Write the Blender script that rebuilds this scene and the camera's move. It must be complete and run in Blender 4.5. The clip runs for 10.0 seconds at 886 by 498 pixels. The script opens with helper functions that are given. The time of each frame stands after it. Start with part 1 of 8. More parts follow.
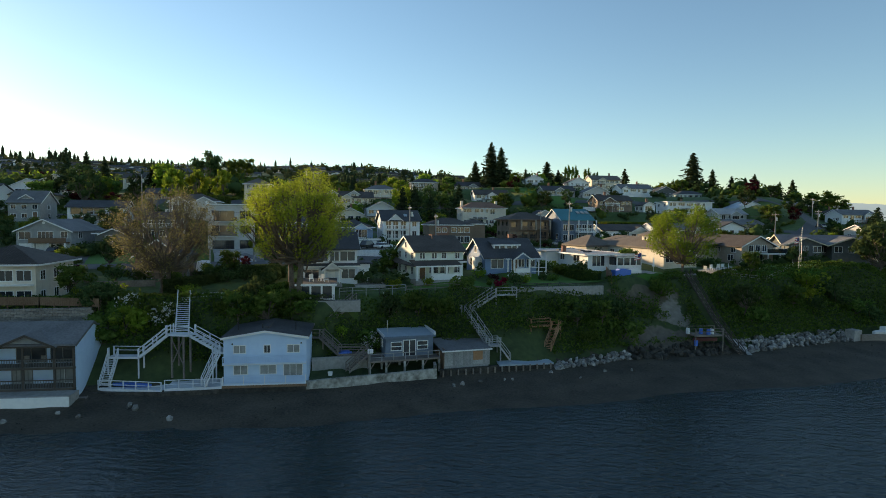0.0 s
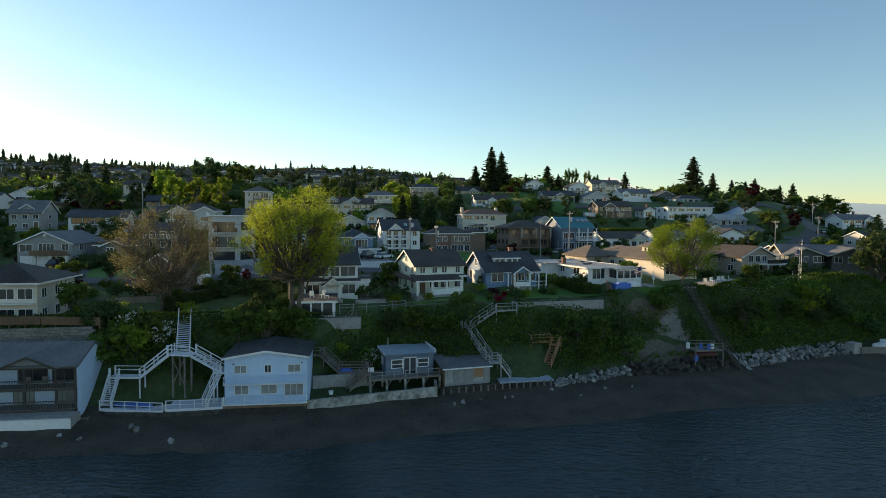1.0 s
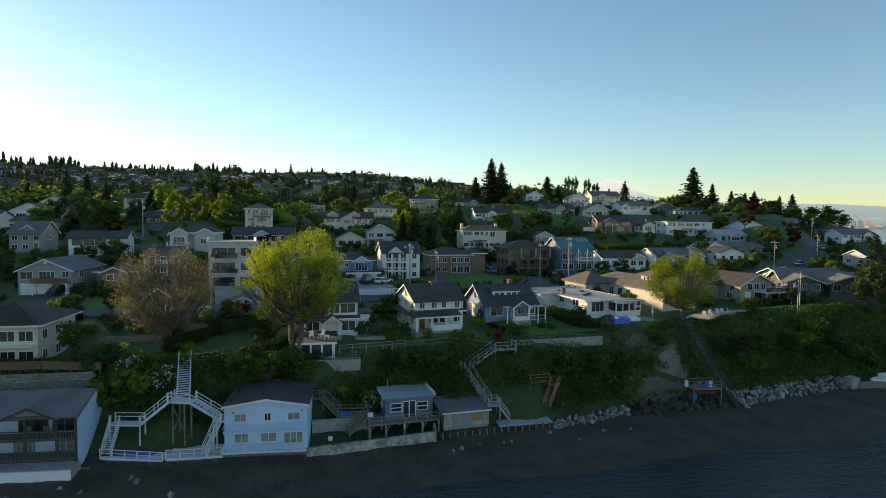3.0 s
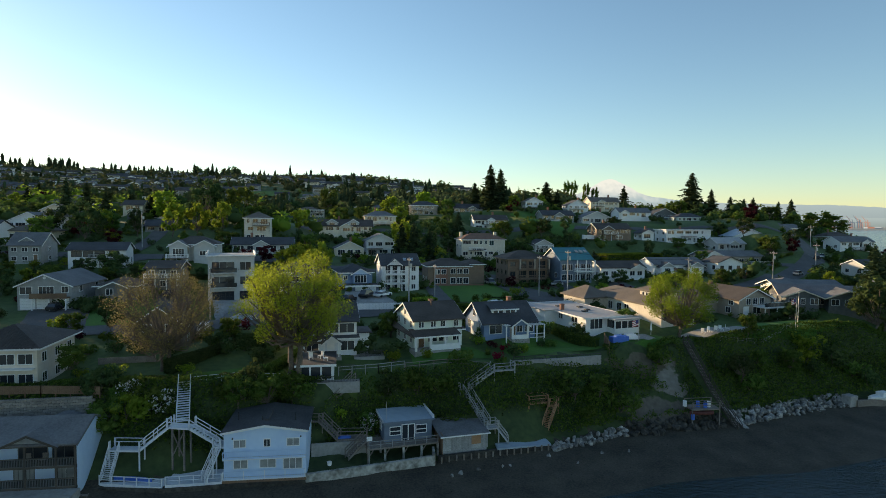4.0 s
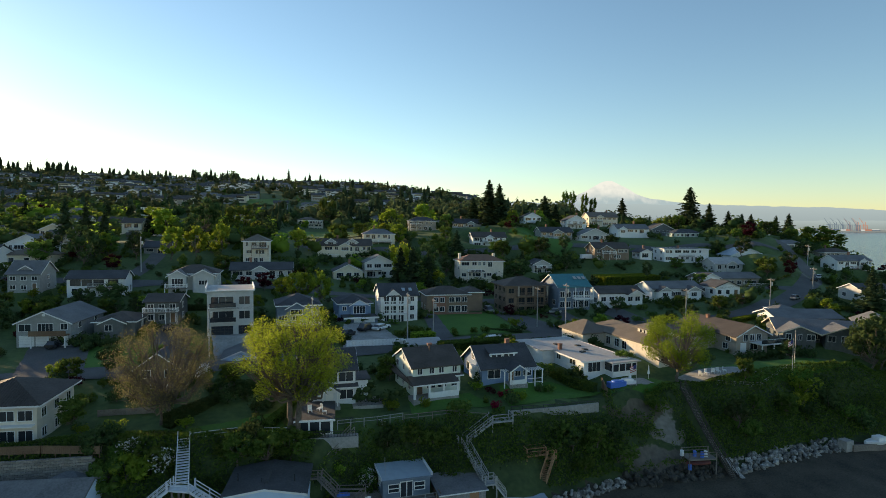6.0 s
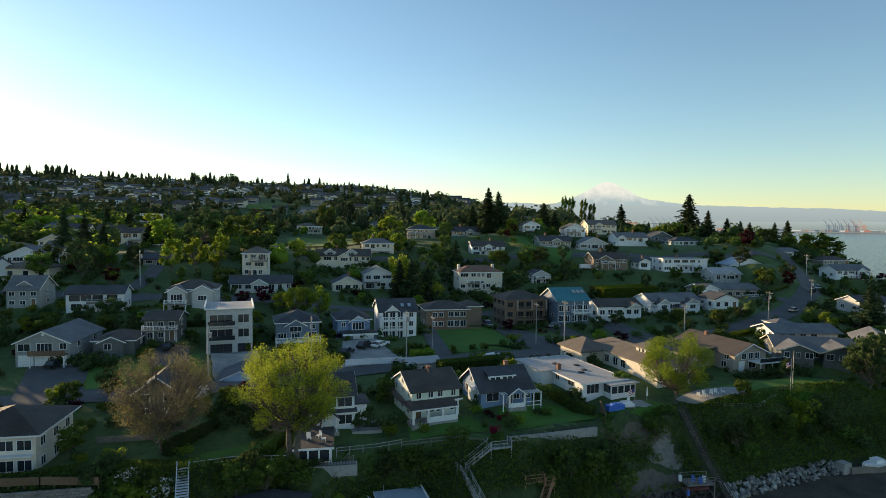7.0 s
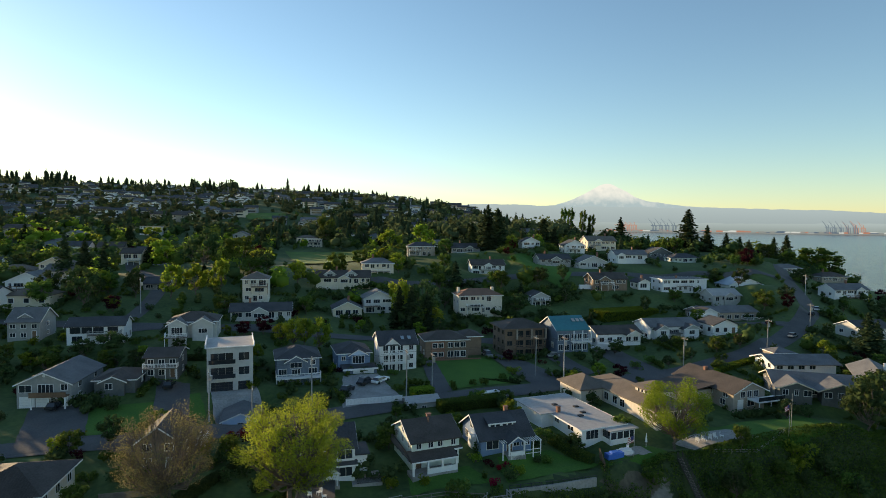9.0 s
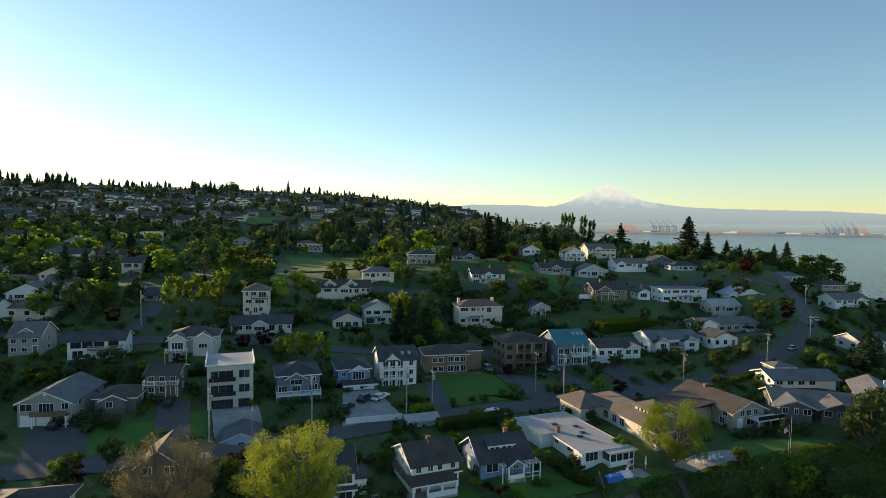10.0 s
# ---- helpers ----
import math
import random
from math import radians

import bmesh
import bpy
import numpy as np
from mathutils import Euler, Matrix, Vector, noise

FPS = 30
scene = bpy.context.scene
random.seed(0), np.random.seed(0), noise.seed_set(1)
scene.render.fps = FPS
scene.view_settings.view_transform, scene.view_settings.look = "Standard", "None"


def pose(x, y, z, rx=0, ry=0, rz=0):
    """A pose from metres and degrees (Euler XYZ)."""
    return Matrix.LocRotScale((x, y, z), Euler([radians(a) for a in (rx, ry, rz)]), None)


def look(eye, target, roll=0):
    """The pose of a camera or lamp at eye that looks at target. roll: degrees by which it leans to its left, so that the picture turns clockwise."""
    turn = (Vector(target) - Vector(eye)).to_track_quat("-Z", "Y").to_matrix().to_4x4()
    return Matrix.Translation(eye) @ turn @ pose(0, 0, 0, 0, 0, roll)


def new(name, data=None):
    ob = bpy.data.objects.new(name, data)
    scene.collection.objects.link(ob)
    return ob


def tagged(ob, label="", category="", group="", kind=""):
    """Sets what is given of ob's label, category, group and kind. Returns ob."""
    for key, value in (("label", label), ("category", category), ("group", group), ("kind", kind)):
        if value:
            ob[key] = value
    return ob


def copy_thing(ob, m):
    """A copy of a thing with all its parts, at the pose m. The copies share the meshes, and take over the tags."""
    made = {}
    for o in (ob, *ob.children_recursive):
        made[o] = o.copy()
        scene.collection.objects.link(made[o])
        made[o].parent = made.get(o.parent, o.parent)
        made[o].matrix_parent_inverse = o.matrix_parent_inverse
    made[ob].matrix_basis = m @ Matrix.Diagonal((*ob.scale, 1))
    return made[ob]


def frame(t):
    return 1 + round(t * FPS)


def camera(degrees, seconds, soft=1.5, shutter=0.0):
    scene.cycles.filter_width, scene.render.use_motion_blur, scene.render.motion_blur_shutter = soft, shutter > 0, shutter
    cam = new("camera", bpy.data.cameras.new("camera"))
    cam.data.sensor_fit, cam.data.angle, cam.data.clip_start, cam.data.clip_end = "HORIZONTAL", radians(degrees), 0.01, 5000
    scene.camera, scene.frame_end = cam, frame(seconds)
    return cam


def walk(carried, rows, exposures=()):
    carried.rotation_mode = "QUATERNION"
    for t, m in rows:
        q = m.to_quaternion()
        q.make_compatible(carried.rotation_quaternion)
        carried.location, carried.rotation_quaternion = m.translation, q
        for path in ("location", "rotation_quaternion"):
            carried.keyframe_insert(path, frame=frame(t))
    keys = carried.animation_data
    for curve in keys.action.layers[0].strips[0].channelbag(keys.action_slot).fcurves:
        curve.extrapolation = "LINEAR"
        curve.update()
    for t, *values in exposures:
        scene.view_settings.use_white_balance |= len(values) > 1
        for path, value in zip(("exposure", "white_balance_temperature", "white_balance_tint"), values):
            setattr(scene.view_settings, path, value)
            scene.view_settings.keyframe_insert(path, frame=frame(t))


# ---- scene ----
cam = camera(75.0, 10.0, soft=0.8)
METRES, EYE, TILT, LEAN, TURN = 35.0, 21.1, -2.9, -0.5, 0.0
ROWS = [
    (0.0, 0.0, 0.0, 0.0, 0.0, 0.0, -0.0),
    (0.5, 0.0004, -0.0014, 0.0326, -0.0, 0.07, 0.06),
    (1.0, 0.0007, -0.0044, 0.0653, 0.04, 0.03, 0.1),
    (1.5, 0.002, -0.0034, 0.1019, 0.06, 0.01, 0.06),
    (2.0, 0.0005, -0.0067, 0.1442, 0.06, 0.01, -0.01),
    (2.5, 0.0013, -0.0095, 0.1881, 0.05, 0.03, -0.05),
    (4.0, 0.0023, -0.017, 0.3181, -0.05, 0.06, -0.12),
    (4.5, 0.0016, -0.0204, 0.3719, -0.08, 0.07, -0.16),
    (5.0, 0.0007, -0.0225, 0.4274, -0.11, 0.09, -0.2),
    (5.5, -0.0006, -0.0257, 0.4827, -0.16, 0.09, -0.24),
    (7.0, 0.0014, -0.0333, 0.6484, -0.28, 0.14, -0.27),
    (7.5, 0.0002, -0.037, 0.7079, -0.31, 0.18, -0.27),
    (8.0, -0.0003, -0.0403, 0.7688, -0.32, 0.18, -0.26),
    (8.5, -0.0016, -0.0436, 0.8267, -0.32, 0.21, -0.27),
    (9.0, -0.0016, -0.047, 0.8841, -0.32, 0.22, -0.26),
    (9.5, -0.0006, -0.0493, 0.941, -0.3, 0.22, -0.3),
    (10.0, -0.0005, -0.052, 0.9983, -0.28, 0.22, -0.34),
]
walk(cam, [(t, pose(0, 0, EYE, TILT, LEAN, TURN) @ pose(METRES * x, METRES * y, METRES * z, 90 + pitch, roll, yaw)) for t, x, y, z, yaw, pitch, roll in ROWS])

# ---- sky and sun ----
SUN_AZ, SUN_EL = -53.0, 9.5          # degrees from the y axis to the right, and above the horizon
world = bpy.data.worlds.new("sky")
scene.world = world
world.use_nodes = True
wn = world.node_tree.nodes
sky = wn.new("ShaderNodeTexSky")
sky.sky_type = "NISHITA"
sky.sun_disc = False
sky.sun_elevation = radians(SUN_EL)
sky.sun_rotation = radians(SUN_AZ)
sky.air_density, sky.dust_density, sky.ozone_density = 1.0, 0.12, 3.0
wn["Background"].inputs["Strength"].default_value = 0.15
world.node_tree.links.new(sky.outputs[0], wn["Background"].inputs["Color"])
sun = new("sun", bpy.data.lights.new("sun", "SUN"))
sun.data.energy, sun.data.angle, sun.data.color = 4.4, radians(0.6), (1.0, 0.76, 0.5)
a, e = radians(SUN_AZ), radians(SUN_EL)
sun.matrix_world = look((0, 0, 0), (-math.sin(a) * math.cos(e), -math.cos(a) * math.cos(e), -math.sin(e)))
scene.view_settings.exposure = 0.72
scene.view_settings.use_white_balance = True
scene.view_settings.white_balance_temperature, scene.view_settings.white_balance_tint = 7500, 8


# ---- materials ----
def material(name, dark, light, size=0.4, rough=0.8, bump=0.0, metal=0.0, coarse=6.0, vary=0.0, lines=None, spec=0.5):
    """Two tones mixed by fine and coarse noise; lines: (axis, metres) adds courses or boards as relief."""
    m = bpy.data.materials.new(name)
    m.use_nodes = True
    n, l = m.node_tree.nodes, m.node_tree.links
    b = n["Principled BSDF"]
    geo = n.new("ShaderNodeNewGeometry")
    fine, wide = n.new("ShaderNodeTexNoise"), n.new("ShaderNodeTexNoise")
    fine.inputs["Scale"].default_value, fine.inputs["Detail"].default_value = 1 / size, 5
    wide.inputs["Scale"].default_value, wide.inputs["Detail"].default_value = 1 / coarse, 3
    add = n.new("ShaderNodeMath")
    add.operation = "ADD"
    for tex in (fine, wide):
        l.new(geo.outputs["Position"], tex.inputs["Vector"])
    l.new(fine.outputs["Fac"], add.inputs[0])
    l.new(wide.outputs["Fac"], add.inputs[1])
    ramp = n.new("ShaderNodeMapRange")
    ramp.inputs["From Min"].default_value, ramp.inputs["From Max"].default_value = 0.72, 1.28
    l.new(add.outputs[0], ramp.inputs["Value"])
    mix = n.new("ShaderNodeMix")
    mix.data_type = "RGBA"
    mix.inputs[6].default_value, mix.inputs[7].default_value = (*dark, 1), (*light, 1)
    l.new(ramp.outputs[0], mix.inputs[0])
    col = mix.outputs[2]
    if vary:
        info = n.new("ShaderNodeObjectInfo")
        hsv = n.new("ShaderNodeHueSaturation")
        span = n.new("ShaderNodeMapRange")
        span.inputs["To Min"].default_value, span.inputs["To Max"].default_value = 1 - vary, 1 + vary
        l.new(info.outputs["Random"], span.inputs["Value"])
        l.new(span.outputs[0], hsv.inputs["Value"])
        l.new(col, hsv.inputs["Color"])
        col = hsv.outputs[0]
    l.new(col, b.inputs["Base Color"])
    b.inputs["Roughness"].default_value, b.inputs["Metallic"].default_value = rough, metal
    b.inputs["Specular IOR Level"].default_value = spec
    height = fine.outputs["Fac"]
    if lines:
        wave = n.new("ShaderNodeTexWave")
        wave.wave_profile, wave.bands_direction = "SAW", lines[0]
        wave.inputs["Scale"].default_value = 0.314 / lines[1]
        wave.inputs["Distortion"].default_value = 0.0
        coord = n.new("ShaderNodeTexCoord")
        l.new(coord.outputs["Object"], wave.inputs["Vector"])
        height = wave.outputs["Fac"]
        bump = max(bump, 0.35)
    if bump:
        bp = n.new("ShaderNodeBump")
        bp.inputs["Strength"].default_value, bp.inputs["Distance"].default_value = bump, 0.05 if not lines else 0.02
        l.new(height, bp.inputs["Height"])
        l.new(bp.outputs[0], b.inputs["Normal"])
    return m


def foliage(name, dark, light, through_light=0.35, vary=0.25):
    """Leaves: a diffuse face and some light that shines through, each leaf and each plant a little different."""
    m = bpy.data.materials.new(name)
    m.use_nodes = True
    n, l = m.node_tree.nodes, m.node_tree.links
    n.remove(n["Principled BSDF"])
    geo, info = n.new("ShaderNodeNewGeometry"), n.new("ShaderNodeObjectInfo")
    mix = n.new("ShaderNodeMix")
    mix.data_type = "RGBA"
    mix.inputs[6].default_value, mix.inputs[7].default_value = (*dark, 1), (*light, 1)
    l.new(geo.outputs["Random Per Island"], mix.inputs[0])
    hsv = n.new("ShaderNodeHueSaturation")
    for sock, lo, hi in (("Value", 1 - vary, 1 + vary), ("Hue", 0.5 - 0.03 * vary / 0.25, 0.5 + 0.015)):
        span = n.new("ShaderNodeMapRange")
        span.inputs["To Min"].default_value, span.inputs["To Max"].default_value = lo, hi
        l.new(info.outputs["Random"], span.inputs["Value"])
        l.new(span.outputs[0], hsv.inputs[sock])
    l.new(mix.outputs[2], hsv.inputs["Color"])
    dif, tra, both = n.new("ShaderNodeBsdfDiffuse"), n.new("ShaderNodeBsdfTranslucent"), n.new("ShaderNodeMixShader")
    both.inputs[0].default_value = through_light
    for shader in (dif, tra):
        l.new(hsv.outputs[0], shader.inputs["Color"])
    l.new(dif.outputs[0], both.inputs[1])
    l.new(tra.outputs[0], both.inputs[2])
    l.new(both.outputs[0], n["Material Output"].inputs["Surface"])
    return m


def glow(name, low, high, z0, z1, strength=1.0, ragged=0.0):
    """Emission for the far distance, with the haze of miles of air painted in."""
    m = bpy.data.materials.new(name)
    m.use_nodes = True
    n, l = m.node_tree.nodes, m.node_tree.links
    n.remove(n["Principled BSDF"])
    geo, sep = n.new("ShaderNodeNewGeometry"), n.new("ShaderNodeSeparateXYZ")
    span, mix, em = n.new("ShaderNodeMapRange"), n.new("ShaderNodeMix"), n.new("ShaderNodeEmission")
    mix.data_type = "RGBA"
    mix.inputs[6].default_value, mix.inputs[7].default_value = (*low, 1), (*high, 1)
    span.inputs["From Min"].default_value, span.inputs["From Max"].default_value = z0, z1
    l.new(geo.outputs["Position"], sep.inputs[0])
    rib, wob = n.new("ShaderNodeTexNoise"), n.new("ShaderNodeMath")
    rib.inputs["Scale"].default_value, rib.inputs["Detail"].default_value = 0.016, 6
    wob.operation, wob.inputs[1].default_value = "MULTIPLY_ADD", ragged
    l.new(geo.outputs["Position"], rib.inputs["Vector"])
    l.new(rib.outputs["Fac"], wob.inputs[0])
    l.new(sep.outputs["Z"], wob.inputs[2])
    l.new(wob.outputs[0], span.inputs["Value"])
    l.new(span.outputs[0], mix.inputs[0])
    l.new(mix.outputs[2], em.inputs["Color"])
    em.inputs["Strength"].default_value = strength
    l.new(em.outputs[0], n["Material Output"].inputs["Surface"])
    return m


white = material("white_paint", (0.7, 0.71, 0.71), (0.82, 0.82, 0.8), 0.5, 0.6)
white_siding = material("white_siding", (0.7, 0.71, 0.71), (0.82, 0.82, 0.8), 0.6, 0.65, lines=("Z", 0.16))
cream = material("cream_siding", (0.62, 0.55, 0.42), (0.74, 0.66, 0.52), 0.6, 0.7, lines=("Z", 0.16))
stucco = material("cream_stucco", (0.6, 0.54, 0.45), (0.72, 0.66, 0.56), 0.5, 0.85, 0.2)
# light paint with the blue of open shade put into its tone
pale_blue = material("shade_blue_pale_siding", (0.46, 0.61, 0.8), (0.55, 0.7, 0.87), 0.7, 0.6, lines=("Z", 0.2))
blue_grey = material("blue_grey_siding", (0.1, 0.14, 0.19), (0.15, 0.2, 0.27), 0.6, 0.65, lines=("Z", 0.16))
blue = material("blue_siding", (0.12, 0.2, 0.34), (0.17, 0.27, 0.42), 0.6, 0.65, lines=("Z", 0.16))
grey = material("grey_siding", (0.24, 0.25, 0.25), (0.34, 0.35, 0.34), 0.6, 0.7, lines=("Z", 0.16))
dark_grey = material("dark_grey_siding", (0.09, 0.1, 0.1), (0.14, 0.15, 0.15), 0.6, 0.7, lines=("Z", 0.16))
pale_grey = material("pale_grey_render", (0.42, 0.43, 0.42), (0.54, 0.54, 0.52), 0.8, 0.7, 0.1)
taupe = material("taupe_siding", (0.3, 0.25, 0.2), (0.4, 0.34, 0.28), 0.6, 0.7, lines=("Z", 0.16))
brown = material("brown_siding", (0.16, 0.11, 0.08), (0.24, 0.17, 0.12), 0.6, 0.75, lines=("Z", 0.16))
green_white = material("pale_green_siding", (0.6, 0.66, 0.58), (0.7, 0.75, 0.66), 0.6, 0.65, lines=("Z", 0.16))
brick = material("red_brick", (0.2, 0.095, 0.065), (0.3, 0.155, 0.11), 0.12, 0.85, 0.3)
roof_dark = material("dark_shingle", (0.034, 0.036, 0.041), (0.074, 0.077, 0.084), 0.25, 0.85, 0.3, coarse=3, lines=("Y", 0.4))
roof_brown = material("brown_shingle", (0.045, 0.037, 0.032), (0.092, 0.077, 0.067), 0.25, 0.85, 0.3, coarse=3, lines=("Y", 0.4))
roof_grey = material("grey_shingle", (0.1, 0.103, 0.108), (0.18, 0.183, 0.188), 0.25, 0.85, 0.3, coarse=3, lines=("Y", 0.4))
roof_tan = material("tan_shingle", (0.11, 0.092, 0.075), (0.18, 0.152, 0.125), 0.25, 0.85, 0.3, coarse=3, lines=("Y", 0.4))
roof_red = material("red_tile", (0.15, 0.08, 0.052), (0.25, 0.135, 0.09), 0.25, 0.8, 0.3, coarse=3, lines=("Y", 0.3))
roof_teal = material("teal_metal", (0.02, 0.15, 0.18), (0.03, 0.2, 0.23), 0.8, 0.45, lines=("X", 0.45))
roof_pale = material("pale_membrane", (0.32, 0.315, 0.31), (0.44, 0.43, 0.41), 0.8, 0.7)
roof_blue = material("pale_blue_metal", (0.26, 0.33, 0.39), (0.34, 0.42, 0.48), 0.8, 0.5, lines=("X", 0.45))
wood = material("weathered_wood", (0.13, 0.11, 0.095), (0.25, 0.22, 0.19), 0.15, 0.85, 0.2, coarse=2)
dark_wood = material("dark_stained_wood", (0.045, 0.038, 0.032), (0.09, 0.075, 0.062), 0.15, 0.8, 0.2, coarse=2)
grey_wood = material("silver_grey_wood", (0.2, 0.21, 0.21), (0.4, 0.4, 0.39), 0.15, 0.85, 0.2, coarse=2, vary=0.22)
brown_wood = material("brown_wood", (0.13, 0.075, 0.045), (0.22, 0.14, 0.085), 0.15, 0.8, 0.2, coarse=2)
rust_wood = material("cedar_wood", (0.3, 0.15, 0.075), (0.42, 0.24, 0.13), 0.15, 0.8, 0.2, coarse=2)
blue_white = material("white_painted_timber", (0.56, 0.6, 0.64), (0.7, 0.73, 0.76), 0.3, 0.7)
concrete = material("concrete", (0.24, 0.235, 0.22), (0.38, 0.37, 0.35), 0.4, 0.9, 0.2, coarse=3)
pale_concrete = material("stained_white_concrete", (0.13, 0.128, 0.11), (0.48, 0.475, 0.44), 0.5, 0.9, 0.3, coarse=1.2)
block = material("retaining_block", (0.15, 0.135, 0.12), (0.25, 0.23, 0.2), 0.2, 0.9, 0.4, vary=0.2)
asphalt = material("asphalt", (0.065, 0.066, 0.068), (0.11, 0.11, 0.108), 0.3, 0.9, 0.1, coarse=5)
glass = material("window_glass", (0.02, 0.025, 0.03), (0.035, 0.04, 0.05), 2.0, 0.06, spec=0.8)
curtained = material("curtained_glass", (0.2, 0.21, 0.21), (0.34, 0.35, 0.34), 0.6, 0.15, spec=0.8)
metal = material("galvanised_metal", (0.35, 0.36, 0.37), (0.5, 0.5, 0.5), 0.3, 0.4, metal=0.8)
dark_metal = material("dark_metal", (0.03, 0.03, 0.032), (0.06, 0.06, 0.06), 0.3, 0.5, metal=0.5)
bark = material("bark", (0.08, 0.06, 0.045), (0.17, 0.14, 0.11), 0.15, 0.95, 0.5, coarse=1)
rock = material("grey_rock", (0.05, 0.05, 0.047), (0.34, 0.34, 0.325), 0.35, 0.9, 0.5, coarse=1.0, vary=0.5)
dark_rock = material("dark_rock", (0.018, 0.017, 0.014), (0.075, 0.07, 0.06), 0.35, 0.9, 0.5, coarse=1.0, vary=0.35)
lawn = material("lawn_grass", (0.034, 0.11, 0.008), (0.068, 0.175, 0.016), 0.3, 0.95, 0.4, coarse=9)
meadow = material("meadow_grass", (0.06, 0.13, 0.012), (0.1, 0.19, 0.02), 0.4, 0.95, 0.4, coarse=9)
garden = material("garden_ground", (0.032, 0.068, 0.014), (0.08, 0.132, 0.032), 1.1, 0.95, 0.6, coarse=12)
bluff = material("overgrown_bank", (0.025, 0.045, 0.014), (0.06, 0.09, 0.028), 0.8, 0.95, 0.8, coarse=5)


def add_patch(m, centre, radii, dark, light):
    """A bare patch with a ragged outline in a ground material."""
    n, l = m.node_tree.nodes, m.node_tree.links
    b = n["Principled BSDF"]
    geo, mp = n.new("ShaderNodeNewGeometry"), n.new("ShaderNodeMapping")
    mp.vector_type = "POINT"
    mp.inputs["Location"].default_value = [-c / r for c, r in zip(centre, radii)]
    mp.inputs["Scale"].default_value = [1 / r for r in radii]
    l.new(geo.outputs["Position"], mp.inputs["Vector"])
    ln, jag, add, fac = n.new("ShaderNodeVectorMath"), n.new("ShaderNodeTexNoise"), n.new("ShaderNodeMath"), n.new("ShaderNodeMapRange")
    ln.operation, add.operation = "LENGTH", "ADD"
    l.new(mp.outputs[0], ln.inputs[0])
    jag.inputs["Scale"].default_value, jag.inputs["Detail"].default_value = 0.28, 6
    l.new(geo.outputs["Position"], jag.inputs["Vector"])
    add.operation, add.inputs[1].default_value = "MULTIPLY_ADD", 2.2
    l.new(jag.outputs["Fac"], add.inputs[0])
    l.new(ln.outputs["Value"], add.inputs[2])
    fac.inputs["From Min"].default_value, fac.inputs["From Max"].default_value = 1.86, 1.76
    l.new(add.outputs[0], fac.inputs["Value"])
    tone, mix = n.new("ShaderNodeMix"), n.new("ShaderNodeMix")
    grain = n.new("ShaderNodeTexNoise")
    grain.inputs["Scale"].default_value, grain.inputs["Detail"].default_value = 1.2, 6
    l.new(geo.outputs["Position"], grain.inputs["Vector"])
    tone.data_type = mix.data_type = "RGBA"
    tone.inputs[6].default_value, tone.inputs[7].default_value = (*dark, 1), (*light, 1)
    l.new(grain.outputs["Fac"], tone.inputs[0])
    old = b.inputs["Base Color"].links[0].from_socket
    l.new(fac.outputs[0], mix.inputs[0])
    l.new(old, mix.inputs[6])
    l.new(tone.outputs[2], mix.inputs[7])
    l.new(mix.outputs[2], b.inputs["Base Color"])


add_patch(bluff, (33.0, 89.0, 3.0), (11.0, 4.0, 2.6), (0.05, 0.042, 0.03), (0.2, 0.175, 0.14))
add_patch(bluff, (32.5, 94.0, 8.6), (7.0, 4.0, 2.4), (0.045, 0.04, 0.026), (0.17, 0.145, 0.1))
add_patch(bluff, (37.2, 93.0, 6.0), (3.6, 4.5, 3.4), (0.08, 0.074, 0.06), (0.3, 0.28, 0.24))
gravel = material("dark_gravel", (0.02, 0.017, 0.011), (0.078, 0.066, 0.046), 0.25, 0.85, 0.7, coarse=4)
blue_tarp = material("blue_tarpaulin", (0.03, 0.13, 0.5), (0.05, 0.18, 0.6), 0.3, 0.4)
red_paint = material("red_paint", (0.3, 0.03, 0.03), (0.4, 0.05, 0.05), 0.3, 0.5)
blue_paint = material("navy_cloth", (0.02, 0.03, 0.14), (0.03, 0.04, 0.18), 0.3, 0.7)
car_dark = material("dark_car_paint", (0.02, 0.022, 0.025), (0.03, 0.032, 0.035), 1, 0.25)
car_silver = material("silver_car_paint", (0.4, 0.41, 0.42), (0.48, 0.49, 0.5), 1, 0.3, metal=0.5)
faded_red = material("faded_red_paint", (0.12, 0.035, 0.03), (0.2, 0.07, 0.06), 0.3, 0.7)
rubber = material("black_rubber", (0.012, 0.012, 0.012), (0.02, 0.02, 0.02), 0.3, 0.8)

leaf_yellow = foliage("young_yellow_green_leaves", (0.2, 0.25, 0.025), (0.4, 0.43, 0.06), 0.55, 0.1)
leaf_bronze = foliage("bronze_spring_leaves", (0.17, 0.165, 0.07), (0.34, 0.31, 0.14), 0.45, 0.1)
leaf_green = foliage("green_leaves", (0.055, 0.105, 0.02), (0.13, 0.195, 0.046), 0.45)
# brighter copy of the green leaves, with sunlight put into its colour
leaf_sunlit = foliage("sunlit_bright_green_leaves", (0.12, 0.2, 0.02), (0.25, 0.33, 0.05), 0.55)
leaf_dark = foliage("dark_evergreen_leaves", (0.036, 0.066, 0.024), (0.082, 0.12, 0.045), 0.3)
# far haze is put into this paler leaf tone
leaf_hill = foliage("haze_paled_hillside_leaves", (0.06, 0.085, 0.04), (0.13, 0.155, 0.07), 0.35)
leaf_conifer = foliage("conifer_needles", (0.026, 0.044, 0.022), (0.06, 0.085, 0.042), 0.2)
leaf_ivy = foliage("bank_leaves", (0.042, 0.105, 0.018), (0.125, 0.22, 0.045), 0.35)
leaf_red = foliage("dark_red_leaves", (0.03, 0.008, 0.01), (0.08, 0.018, 0.02), 0.3)
